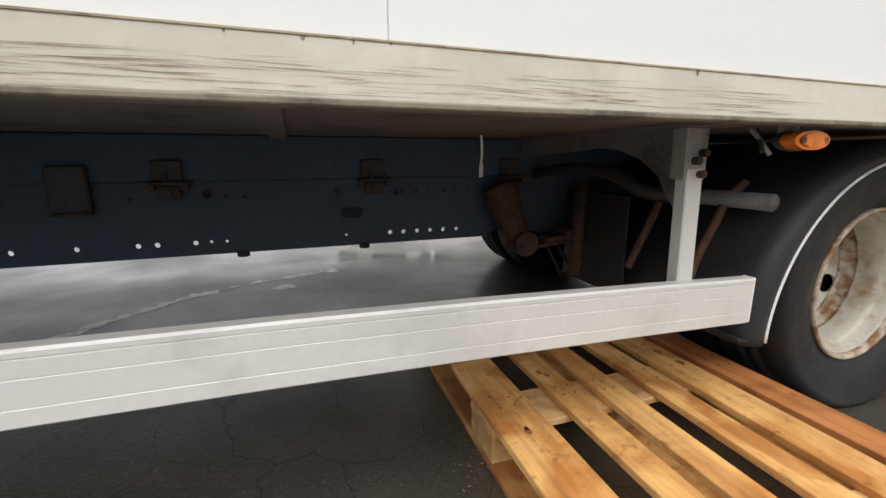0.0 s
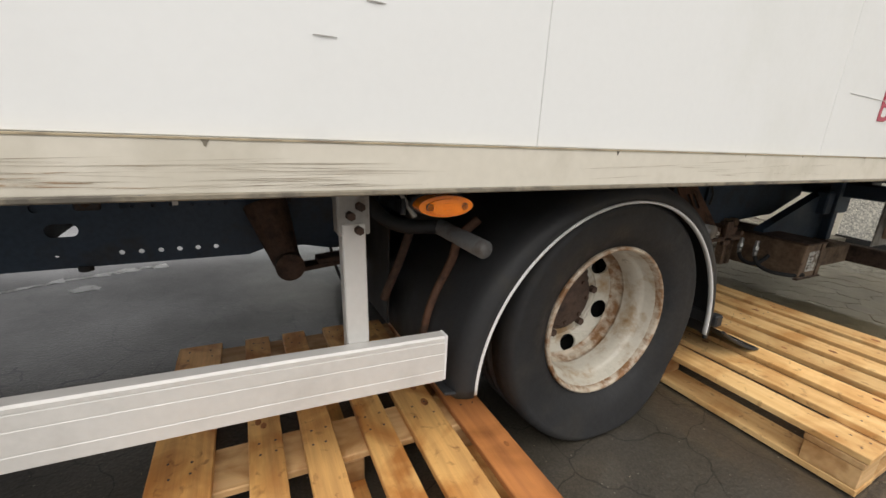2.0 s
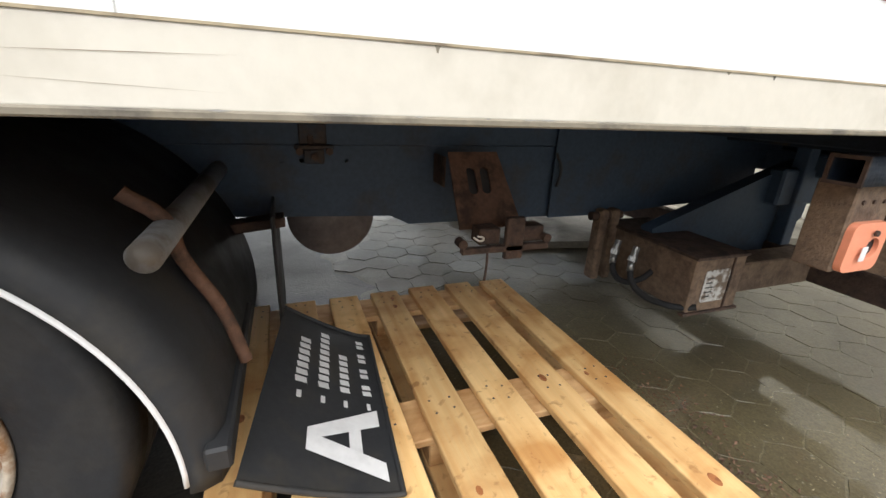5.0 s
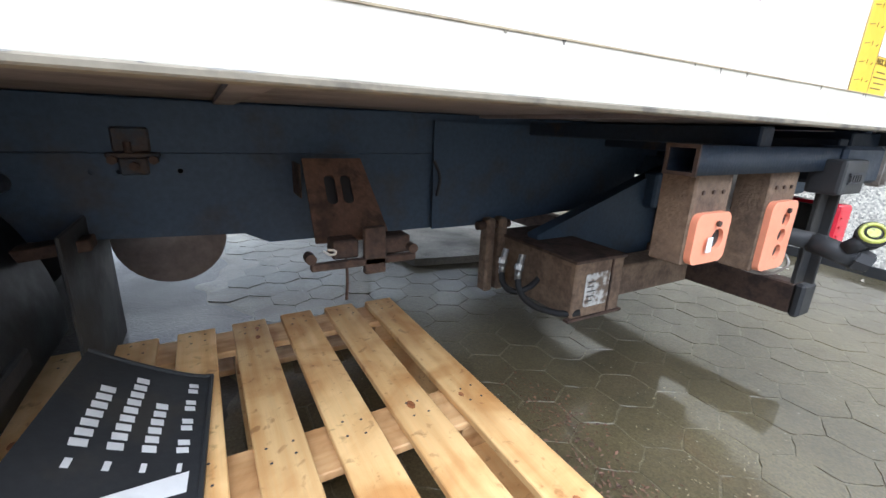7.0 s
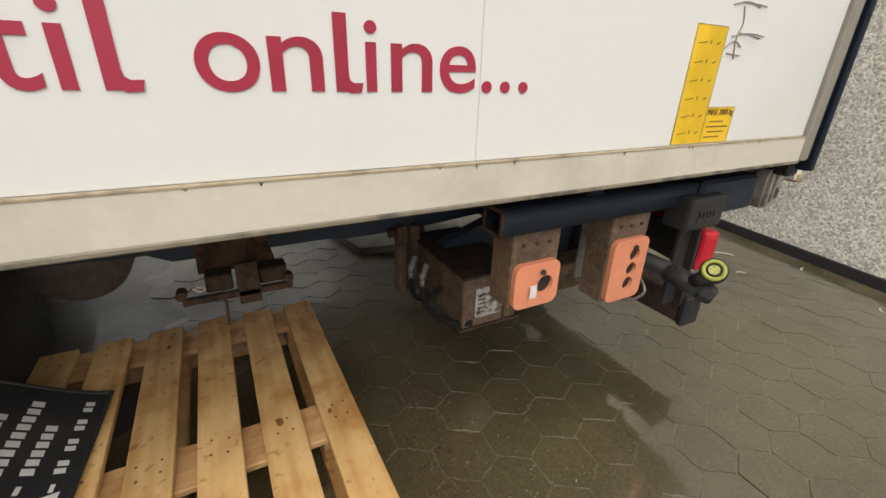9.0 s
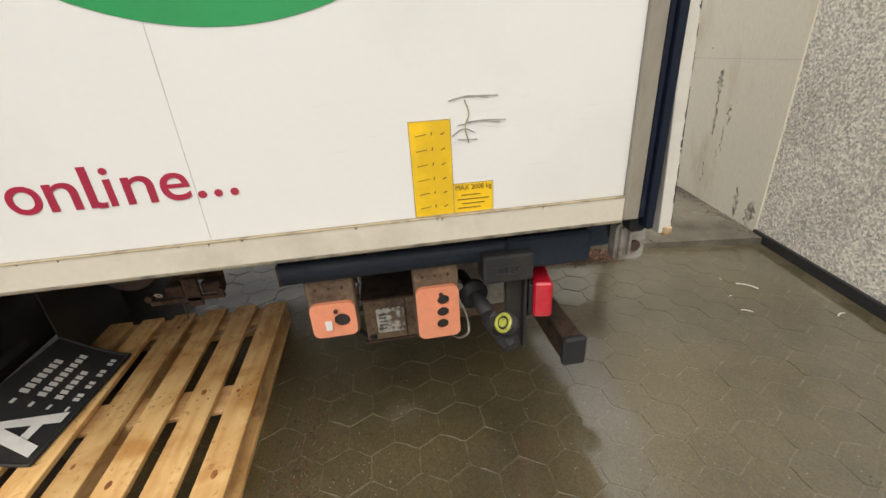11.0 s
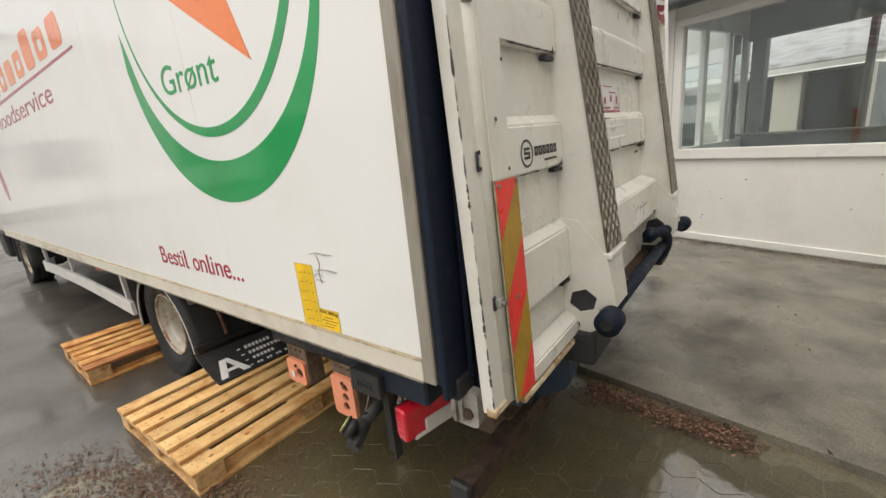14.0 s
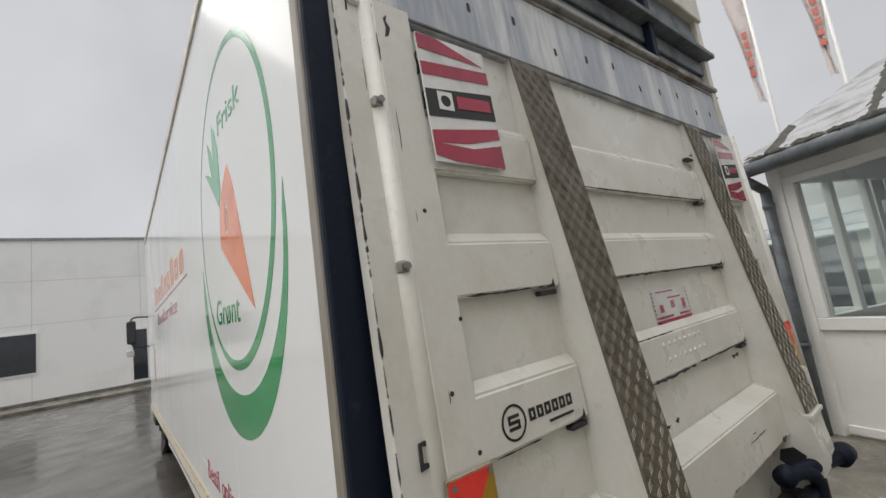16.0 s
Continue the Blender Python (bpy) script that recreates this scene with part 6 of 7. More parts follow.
for y0 in (0.66, 2.01):
    y1 = y0 + 0.195
    prof = [(5.6, PZ0 + 0.05), (5.72, 0.78), (5.8, 0.83), (5.842, 0.9), (5.835, 0.95), (5.815, 1.1), (out_at(2.6) - 0.006, 2.6), (5.55, 2.6)]
    bm = bmesh.new()
    a = [bm.verts.new((x, y0 + 0.012, z)) for x, z in prof]
    b = [bm.verts.new((x, y1 - 0.012, z)) for x, z in prof]
    for i in range(len(prof)):
        bm.faces.new((a[i], a[(i + 1) % len(prof)], b[(i + 1) % len(prof)], b[i]))
    bm.faces.new(a)
    bm.faces.new(b)
    bmesh.ops.recalc_face_normals(bm, faces=bm.faces)
    beam = part("wedge_beam", bm, "lift", plat)
    tilt = math.degrees(math.atan2(5.81 - 5.6, 2.55 - 1.12))
    mt = Matrix.Translation((5.81, y0, 1.12)) @ pose(0, 0, 0, 0, -tilt, 0)
    strip = part("tread_strip", block(-0.002, 0.006, 0.004, 0.191, 0.0, 1.49, 0.001, mt), "tread", plat, "checker plate tread strip")
    studs = bmesh.new()
    for r in range(47):
        for c in range(7):
            sx = 0.0165 + c * 0.027
            s = 1 if (r + c) % 2 else -1
            for k in (-1, 0, 1):
                cz = 0.016 + r * 0.0313 + k * 0.0076
                cy = sx + k * 0.0
                ring, mid = [], []
                for t, w in ((-1, 0), (-0.5, -0.8), (0.3, -1), (1, 0), (0.5, 0.8), (-0.3, 1)):
                    ring.append((0.0061, cy + t * 0.0116, cz + s * t * 0.0074 + w * 0.0019))
                    mid.append((0.0079, cy + t * 0.0072, cz + s * t * 0.0046 + w * 0.0009))
                a_ = [studs.verts.new(mt @ Vector(p)) for p in ring]
                b_ = [studs.verts.new(mt @ Vector(p)) for p in mid]
                for q in range(6):
                    studs.faces.new((a_[q], a_[(q + 1) % 6], b_[(q + 1) % 6], b_[q]))
                studs.faces.new(b_)
    bmesh.ops.recalc_face_normals(studs, faces=studs.faces)
    tagged(part("tread_stud", studs, "stud", strip), kind="stuff")
    part("strip_lip", block(5.795, 5.83, y0 - 0.002, y1 + 0.002, 1.095, 1.118, 0.004), "lift", plat)
    cheek = plate([[(5.6, 0.785), (5.72, 0.77), (5.8, 0.82), (5.85, 0.9), (5.84, 0.96), (5.815, 1.09), (5.76, 1.17), (5.7, 1.24), (5.6, 1.25)], ellipse(5.721, 0.918, 0.058, 0.05, 6, turn=20)] + [rounded(5.645, 5.71, 0.795, 0.83, 0.015)], 0.01, on_side(y0 + 0.004))
    part("cheek_plate", cheek, "lift", plat, "white cheek plate with a six-sided hole")
    # dark sheet behind the cheek's holes paints the shade inside
    part("cheek_shadow_box", block(5.63, 5.79, y0 + 0.0095, y0 + 0.0115, 0.8, 0.99), "chip", plat)
    if y0 > 1:
        continue
    part("roller", rod((5.835, y0 - 0.085, 0.872), (5.835, y0 + 0.0, 0.872), 0.048, 28, bevel=0.005), "gasket", plat, "black plastic roller", smooth=True)
    part("roller_hub", rod((5.835, y0 - 0.09, 0.872), (5.835, y0 - 0.084, 0.872), 0.022, 16), "rubber", plat)
    part("roller_fork", block(5.78, 5.85, y0 - 0.002, y0 + 0.02, 0.84, 0.9, 0.006), "chassis", plat)
part("torsion_bar", rod((5.8, 0.68, 0.85), (5.775, 1.97, 0.8), 0.029, 18), "gasket", plat, "black torsion bar", smooth=True)
hose([(5.735, 1.83, 0.905), (5.78, 1.92, 0.9), (5.8, 1.98, 0.85), (5.79, 2.0, 0.77), (5.74, 2.0, 0.69)], 0.029, "bar_hook", "gasket", plat, "black curved end of the bar")
part("roller_arm", rod((5.735, 1.83, 0.905), (5.845, 2.2, 0.89), 0.032, 18, bevel=0.006), "gasket", plat, "black roller arm", smooth=True)
part("arm_knob", rod((5.735, 1.79, 0.907), (5.735, 1.86, 0.905), 0.042, 20, bevel=0.01), "gasket", plat, smooth=True)
part("end_roller", rod((5.848, 2.18, 0.89), (5.853, 2.27, 0.89), 0.046, 24, bevel=0.008), "gasket", plat, "black plastic roller", smooth=True)
# black block added behind the bar to paint the shaded gap
part("lower_channel", block(5.6, 5.7, 0.86, 2.0, 0.69, 0.744, 0.006), "gasket", plat, "black channel darkening the gap under the platform")
part("bar_tag", block(5.68, 5.699, 1.36, 1.45, 0.7445, 0.7475), "yellow", plat, "small yellow tag")
part("hinge_body", block(5.6, 5.78, 0.62, 0.86, 0.66, 0.79, 0.02, seg=2), "black", plat)
part("hinge_body", block(5.6, 5.78, 1.98, 2.22, 0.66, 0.79, 0.02, seg=2), "black", plat)
part("lift_beam", block(5.5, 5.62, 0.3, 2.3, 0.62, 0.72, 0.01), "chassis", truck)
for y in (0.72, 2.08):
    part("lift_arm", block(5.3, 5.65, y, y + 0.07, 0.5, 0.66, 0.01), "chassis", truck)

# reflector plate with slanting bands
refl = part("reflector_plate", block(5.653, 5.659, 0.138, 0.272, 0.772, 1.457, 0.001), "dirt_edge", plat, "red and ochre striped reflector plate")
M["refl_red"] = material("reflector_red", (0.85, 0.045, 0.035), 0.3, grain=0.03, bump=0.02)
M["refl_gold"] = material("reflector_ochre", (0.42, 0.25, 0.02), 0.35, grain=0.08, bump=0.02)
zb, band = 0.776, 0.175


def clip(poly):
    """Cuts a polygon to the plate's height."""
    for lim, sgn in ((zb, 1), (1.453, -1)):
        src, poly = poly, []
        for (ya, za), (yc, zc) in zip(src, src[1:] + src[:1]):
            ina, inb = sgn * (za - lim) >= 0, sgn * (zc - lim) >= 0
            if ina:
                poly.append((ya, za))
            if ina != inb:
                t = (lim - za) / (zc - za)
                poly.append((ya + t * (yc - ya), lim))
    return poly


for pl_parent, yl, yr in ((refl, 0.142, 0.268), (part("reflector_plate", block(5.653, 5.659, 2.576, 2.71, 0.772, 1.457, 0.001), "dirt_edge", plat, "red and ochre striped reflector plate"), 2.706, 2.58)):
    for k in range(5):
        z = 1.457 - band * (k + 1)
        poly = clip([(yl, z), (yr, z + band), (yr, z + 2 * band), (yl, z + band)])
        if len(poly) > 2:
            part("band", plate([poly], 0.001, on_rear(5.6605)), "refl_gold" if k % 2 else "refl_red", pl_parent)
for z in (1.44, 1.1):
    part("rivet", rod((5.659, 0.155 if z > 1.2 else 0.2, z), (5.665, 0.155 if z > 1.2 else 0.2, z), 0.007, 8), "zinc", refl)
part("rivet", rod((5.659, 0.258, 1.445), (5.665, 0.258, 1.445), 0.007, 8), "zinc", refl)

# slots and catches along the edge tube
# dark plates laid on the edge paint the shade inside the slots
part("edge_slot", plate([[(0.1, 1.486), (0.146, 1.492), (0.144, 1.546), (0.102, 1.54)], [(0.108, 1.5), (0.124, 1.497), (0.137, 1.528), (0.109, 1.533)]], 0.004, on_rear(5.634)), "chip", plat)
part("edge_slot", plate([[(0.106, 1.085), (0.122, 1.085), (0.122, 1.128), (0.106, 1.124)]], 0.004, on_rear(5.633)), "chip", plat)
for z in (1.108, 1.918, 2.33):
    c = part("catch", block(5.628, 5.65, 0.115, 0.142, z - 0.016, z + 0.012, 0.004), "galv_dull", plat, "small metal catch")
    part("catch_pin", rod((5.64, 0.13, z - 0.002), (5.662, 0.13, z - 0.002), 0.009, 10), "zinc", c)
for y, z in ((0.262, 1.78), (0.2, 1.62), (0.25, 1.48), (0.21, 2.05)):
    part("screw", rod((5.645, y, z), (5.649, y, z), 0.006, 8), "chip", plat)

# maker's badge, drawn as plain shapes
part("badge_ring", plate([ellipse(0.372, 1.512, 0.043, 0.043, 32), ellipse(0.372, 1.512, 0.037, 0.037, 32)], 0.0008, on_rear(5.6495)), "ink", plat)
for z, a, b in ((1.526, 0.352, 0.392), (1.512, 0.352, 0.392), (1.498, 0.352, 0.392)):
    part("badge_bar", plate([[(a, z - 0.004), (b, z - 0.004), (b, z + 0.004), (a, z + 0.004)]], 0.0008, on_rear(5.6495)), "ink", plat)
part("badge_bar", plate([[(0.352, 1.512), (0.36, 1.512), (0.36, 1.526), (0.352, 1.526)]], 0.0008, on_rear(5.6495)), "ink", plat)
part("badge_bar", plate([[(0.384, 1.498), (0.392, 1.498), (0.392, 1.512), (0.384, 1.512)]], 0.0008, on_rear(5.6495)), "ink", plat)
for k in range(6):
    y = 0.428 + k * 0.031
    part("badge_bar", plate([[(y, 1.5), (y + 0.024, 1.5), (y + 0.024, 1.53), (y, 1.53)], [(y + 0.008, 1.508), (y + 0.016, 1.508), (y + 0.016, 1.522), (y + 0.008, 1.522)]], 0.0008, on_rear(5.6495)), "ink", plat)
part("badge_bar", plate([[(0.5, 1.478), (0.605, 1.478), (0.605, 1.485), (0.5, 1.485)]], 0.0008, on_rear(5.6495)), "ink", plat)
# warning sticker
st = part("warning_sticker", plate([[(1.25, 1.612), (1.57, 1.612), (1.57, 1.762), (1.25, 1.762)]], 0.0008, on_rear(5.6195)), "white", plat, "white and red warning sticker")
for y0, y1, z0, z1 in ((1.26, 1.56, 1.618, 1.64), (1.265, 1.4, 1.646, 1.655), (1.46, 1.55, 1.646, 1.655), (1.29, 1.44, 1.748, 1.753), (1.38, 1.5, 1.72, 1.726), (1.3, 1.33, 1.67, 1.7), (1.4, 1.43, 1.68, 1.71), (1.5, 1.53, 1.668, 1.71)):
    part("sticker_bar", plate([[(y0, z0), (y1, z0), (y1, z1), (y0, z1)]], 0.0006, on_rear(5.621)), "crimson", st)
for k in range(9):
    for y in (1.253, 1.56):
        part("sticker_bar", plate([[(y, 1.616 + k * 0.0162), (y + 0.007, 1.616 + k * 0.0162), (y + 0.007, 1.624 + k * 0.0162), (y, 1.624 + k * 0.0162)]], 0.0006, on_rear(5.621)), "crimson", st)
for k in range(16):
    b2 = rod((5.645, 1.2 + 0.045 * (k % 8) + 0.02 * (k // 8), 1.56 - 0.055 * (k // 8)), (5.652, 1.2 + 0.045 * (k % 8) + 0.02 * (k // 8), 1.56 - 0.055 * (k // 8)), 0.013, 8, 0.006)
    part("dent", b2, "lift", plat)

# striped flags on the platform corners
for ya, yb, zt in ((0.264, 0.512, 2.555), (2.34, 2.588, 2.555)):
    zb2 = 2.18
    fl = part("corner_sign", block(5.66, 5.666, ya, yb, zb2, zt), "white", plat, "red and white striped warning sign with a dark band")
    w = yb - ya
    for poly, mt in (([(ya, zt - 0.004), (ya + 0.25 * w, zt - 0.002), (ya + 0.95 * w, zt - 0.05), (ya, zt - 0.05)], "crimson"), ([(ya, zt - 0.09), (yb, zt - 0.065), (yb, zt - 0.105), (ya, zt - 0.128)], "crimson"),
                     ([(ya, zt - 0.17), (yb, zt - 0.14), (yb, zt - 0.225), (ya, zt - 0.25)], "ink"),
                     ([(ya, zb2 + 0.085), (yb, zb2 + 0.125), (yb, zb2 + 0.092), (ya + 0.5 * w, zb2 + 0.062), (ya, zb2 + 0.05)], "crimson"), ([(ya, zb2 + 0.016), (ya + 0.3 * w, zb2 + 0.004), (yb, zb2 + 0.001), (yb, zb2 + 0.072), (ya + 0.55 * w, zb2 + 0.048), (ya, zb2 + 0.052)], "crimson")):
        part("stripe", plate([poly], 0.0008, on_rear(5.6675)), mt, fl)
    part("mark", plate([[(ya + 0.15 * w, zt - 0.225), (ya + 0.36 * w, zt - 0.222), (ya + 0.36 * w, zt - 0.168), (ya + 0.15 * w, zt - 0.171)], ellipse(ya + 0.255 * w, zt - 0.197, 0.017, 0.017, 16)], 0.0008, on_rear(5.669)), "white", fl)
    part("mark", plate([[(ya + 0.42 * w, zt - 0.212), (ya + 0.94 * w, zt - 0.2), (ya + 0.94 * w, zt - 0.163), (ya + 0.42 * w, zt - 0.173)]], 0.0008, on_rear(5.669)), "crimson", fl)

# grey tip of the platform and the shutter above it
M["tip"] = material("streaked_grey_steel", (0.36, 0.38, 0.42), 0.4, metal=0.4, spots=(0.62, 0.62, 0.62), spot_scale=7, spot_range=(0.45, 0.62), grain=0.15, stretch=(1, 1, 0.12), bump=0.1)
part("platform_tip", block(5.575, 5.64, 0.09, 2.75, 2.6, 2.9, 0.006), "tip", plat, "streaked grey steel tip")
part("tip_edge", block(5.57, 5.645, 0.088, 2.75, 2.9, 2.915, 0.003), "galv_dull", plat)
for k in range(11):
    y = 0.3 + 0.22 * k
    part("tip_dent", block(5.6405, 5.642, y, y + 0.012, 2.7 + 0.03 * (k % 3), 2.73 + 0.03 * (k % 3)), "chip", plat)
    part("tip_lip", block(5.64, 5.646, y - 0.16, y + 0.075, 2.602, 2.612, 0.002), "dark_steel", plat)
for ob in [plat] + list(plat.children_recursive):
    if ob.name.split(".")[0] not in {"wedge_beam", "tread_strip", "tread_stud", "strip_lip", "cheek_plate", "cheek_shadow_box", "roller", "roller_hub", "roller_fork", "torsion_bar", "bar_hook", "roller_arm", "arm_knob", "end_roller", "lower_channel", "bar_tag", "hinge_body"}:
        ob.data.transform(LEAN)
for k in range(6):
    z = 2.94 + 0.1 * k
    part("shutter_slat", block(5.52 + 0.012 * (k % 2), 5.55 + 0.012 * (k % 2), 0.1, W - 0.06, z, z + 0.09, 0.006), "pipe", truck, "grey door slat")
part("shutter_rail", block(5.5, 5.6, 0.06, W - 0.02, 2.92, 2.945, 0.004), "galv_dull", truck)
part("shutter_rail", block(5.5, 5.63, 0.06, W - 0.02, 3.14, 3.17, 0.004), "pipe", truck)
part("door_rod", block(5.555, 5.6, 1.85, 1.9, 2.92, 3.4, 0.004), "gasket", truck)
part("rear_header", block(5.5, 5.6, 0.0, W, 3.42, ZT, 0.006), "rail", truck)
part("rear_pillar", block(X1, 5.58, W - 0.06, W + 0.01, Z0, ZT, 0.004), "rail", truck)

# cab
cab = part("cab", block(-4.05, -2.3, 0.12, W - 0.12, 0.75, 2.75, 0.12, seg=3), "panel", truck, "white cab")
part("cab_window", block(-3.7, -2.75, 0.112, 0.125, 1.75, 2.4, 0.005), "darkglass", cab)
part("bumper", block(-4.15, -3.6, 0.1, W - 0.1, 0.35, 0.78, 0.05, seg=2), "black", cab)
part("cab_chassis", block(-3.9, -1.9, 0.97, 1.6, 0.5, 0.76), "chassis", cab)
mir = part("mirror", block(-2.86, -2.72, -0.29, -0.155, 1.93, 2.33, 0.045, seg=3), "black", cab, "black wing mirror")
part("mirror_glass", block(-2.72, -2.716, -0.275, -0.17, 1.96, 2.3, 0.001), "darkglass", mir)
small = part("mirror_small", block(-2.85, -2.74, -0.3, -0.19, 1.72, 1.83, 0.03, seg=3), "seam", mir, "pale lower mirror")
part("mirror_glass", block(-2.74, -2.736, -0.29, -0.2, 1.735, 1.815, 0.001), "lens_white", small)
hose([(-2.8, 0.15, 2.36), (-2.8, -0.05, 2.385), (-2.8, -0.17, 2.385), (-2.8, -0.215, 2.36), (-2.8, -0.22, 2.3)], 0.014, "mirror_arm", "black", mir)
hose([(-2.8, 0.15, 1.86), (-2.8, -0.08, 1.87), (-2.8, -0.2, 1.9), (-2.8, -0.22, 1.96)], 0.014, "mirror_arm", "black", mir)
part("mudguard", arch(-2.9, 0.33, [(0.47, 0.15), (0.5, 0.15), (0.52, 0.2), (0.52, 0.6), (0.47, 0.6)], -5, 185, 32), "black", truck, smooth=True)


# ---- pallets ----
def pallet(name, label, w, d, hgt, boards, mats, group, gapk=0.4, seed=1, spans=None, cw=0.11):
    p = thing(name, label, "pallet", group)
    r = random.Random(seed)
    bw = w / (boards + (boards - 1) * gapk)
    gap = bw * gapk
    for i in range(boards):
        x = -w / 2 + i * (bw + gap)
        if spans:
            x, bw = spans[i][0], spans[i][1] - spans[i][0]
        e0, e1, dz = r.uniform(-0.008, 0.004), r.uniform(-0.004, 0.008), r.uniform(-0.0015, 0.0015)
        bd = part("deck_board", block(x, x + bw, -d / 2 + e0, d / 2 + e1, hgt - 0.022 + dz, hgt + dz, 0.0025), mats[i], p)
        for k in range(r.randint(1, 3)):
            kx, ky, kr = r.uniform(x + 0.02, x + bw - 0.02), r.uniform(-d / 2 + 0.05, d / 2 - 0.05), r.uniform(0.006, 0.014)
            part("knot", plate([ellipse(kx, ky, kr * 0.8, kr * 1.3, 14)], 0.0006, Matrix.Translation((0, 0, hgt + dz + 0.0004))), "knot", bd)
        for y in (-d / 2 + 0.03, -d / 2 + 0.075, -0.02, 0.03, d / 2 - 0.085, d / 2 - 0.04):
            for q in (0.3, 0.72):
                part("nail", plate([ellipse(x + bw * (q + r.uniform(-0.08, 0.08)), y + r.uniform(-0.008, 0.008), 0.0035, 0.0035, 6)], 0.0005, Matrix.Translation((0, 0, hgt + dz + 0.0007))), "chip", bd)
    for y in (-d / 2, -cw / 2, d / 2 - cw):
        part("cross_board", block(-w / 2, w / 2, y, y + cw, hgt - 0.0445, hgt - 0.0235, 0.0025), "wood_cross", p)
        for x in (-w / 2, -0.06, w / 2 - 0.12):
            part("spacer_block", block(x + 0.002, x + 0.118, y + 0.002, y + cw - 0.002, 0.0225, hgt - 0.045, 0.003), "wood_cross", p)
    for y in (-d / 2, d / 2 - 0.1):
        for x0, x1 in ((-w / 2 + 0.121, -0.061), (0.061, w / 2 - 0.121)):
            part("end_board", block(x0, x1, y + 0.002, y + 0.1, 0.0, 0.021, 0.0025), "wood_cross", p)
    for x in (-w / 2, -0.06, w / 2 - 0.12):
        part("runner_board", block(x, x + 0.12, -d / 2, d / 2, 0.0, 0.022, 0.0025), mats[0], p)
    return p


pal2 = pallet("pallet", "pale new pine pallet lying half under the truck", 1.055, 1.373, 0.136, 7, ["wood"] * 7, "pallets under the truck", 0.48, seed=3, cw=0.145)
pal2.matrix_basis = pose(3.645, 0.35, 0.007, 0, 0, 0.6)
pal1 = pallet("pallet", "orange-stained pine pallet lying half under the truck", 0.88, 1.25, 0.142, 6, ["wood_orange"] * 5 + ["wood_red"], "pallets under the truck", 0.42, seed=8, spans=[(-0.437, -0.3), (-0.222, -0.138), (-0.09, -0.006), (0.066, 0.15), (0.193, 0.306), (0.336, 0.442)], cw=0.15)
pal1.matrix_basis = pose(1.825, 0.335, 0, 0, 0, -1.5)

# ---- leaf litter, scraps ----
lm = M["leaf_litter"]
ln, ll = lm.node_tree.nodes, lm.node_tree.links
lg, lr, lx = ln.new("ShaderNodeNewGeometry"), ln.new("ShaderNodeValToRGB"), ln.new("ShaderNodeMix")
lr.color_ramp.elements[0].color, lr.color_ramp.elements[1].color = (0.035, 0.02, 0.014, 1), (0.16, 0.085, 0.05, 1)
lx.data_type, lx.inputs["Factor"].default_value = "RGBA", 0.8
lb_ = ln["Principled BSDF"].inputs["Base Color"]
ll.new(lb_.links[0].from_socket, lx.inputs["A"])
ll.new(lg.outputs["Random Per Island"], lr.inputs["Fac"])
ll.new(lr.outputs[0], lx.inputs["B"])
ll.new(lx.outputs["Result"], lb_)
def litter(name, label, spots, n, mat, size, z, spread, seed, pile=0.006):
    r = random.Random(seed)
    bm = bmesh.new()
    for _ in range(n):
        (ax, ay), (bx, by) = spots
        t = r.random()
        x, y = ax + (bx - ax) * t + r.gauss(0, spread), ay + (by - ay) * t + r.gauss(0, spread)
        s, a, up = r.uniform(0.4, 1) * size, r.uniform(0, 6.3), r.uniform(0.001, pile)
        pts = []
        for k, (u, v) in enumerate(((-1, 0), (0, 0.45), (1, 0), (0, -0.45))):
            pts.append((x + s * (u * math.cos(a) - v * math.sin(a)), y + s * (u * math.sin(a) + v * math.cos(a)), z + up + (0.6 * s if k == 2 else 0.3 * s if k == 1 else 0) * r.random()))
        bm.faces.new([bm.verts.new(p) for p in pts])
    return tagged(part(name, bm, mat), label, "litter", kind="stuff")


litter("leaf_litter", "drift of brown leaves along the slab edge", ((5.5, 1.42), (6.28, 1.31)), 1500, "leaf_litter", 0.019, 0.0085, 0.05, 1, 0.014)
litter("leaf_litter", "pale brown bits among the leaves along the slab edge", ((5.5, 1.42), (6.3, 1.3)), 420, "leaf_pale", 0.016, 0.011, 0.05, 21, 0.022)
litter("leaf_litter", "brown leaf bits at the ragged edge of the paving", ((3.2, -0.75), (3.7, -0.45)), 900, "leaf_litter", 0.014, 0.004, 0.12, 22, 0.01)
litter("leaf_litter", "brown leaf bits beside the pallet", ((3.7, -0.5), (4.4, -0.28)), 1300, "leaf_litter", 0.015, 0.0095, 0.09, 2, 0.012)
litter("leaf_litter", "brown leaf bits beside the pallet", ((4.28, -0.32), (4.42, 0.5)), 700, "leaf_litter", 0.009, 0.0095, 0.06, 3)
fa, fb = F @ Vector((0.3, -0.03, 0)), F @ Vector((3.1, -0.02, 0))
litter("leaf_litter", "dark dirt and leaves along the foot of the white panel", ((fa.x, fa.y), (fb.x, fb.y)), 500, "leaf_litter", 0.016, SLAB + 0.001, 0.035, 9)
sa_, sb_ = S @ Vector((0.2, -0.05, 0)), S @ Vector((3.1, -0.05, 0))
litter("leaf_litter", "dark dirt and leaves along the foot of the cream wall", ((sa_.x, sa_.y), (sb_.x, sb_.y)), 300, "leaf_litter", 0.016, SLAB + 0.001, 0.04, 10)
litter("leaf_litter", "loose brown leaves on the concrete slab", ((6.0, 2.2), (7.3, 3.0)), 40, "leaf_litter", 0.022, SLAB + 0.001, 0.5, 12)
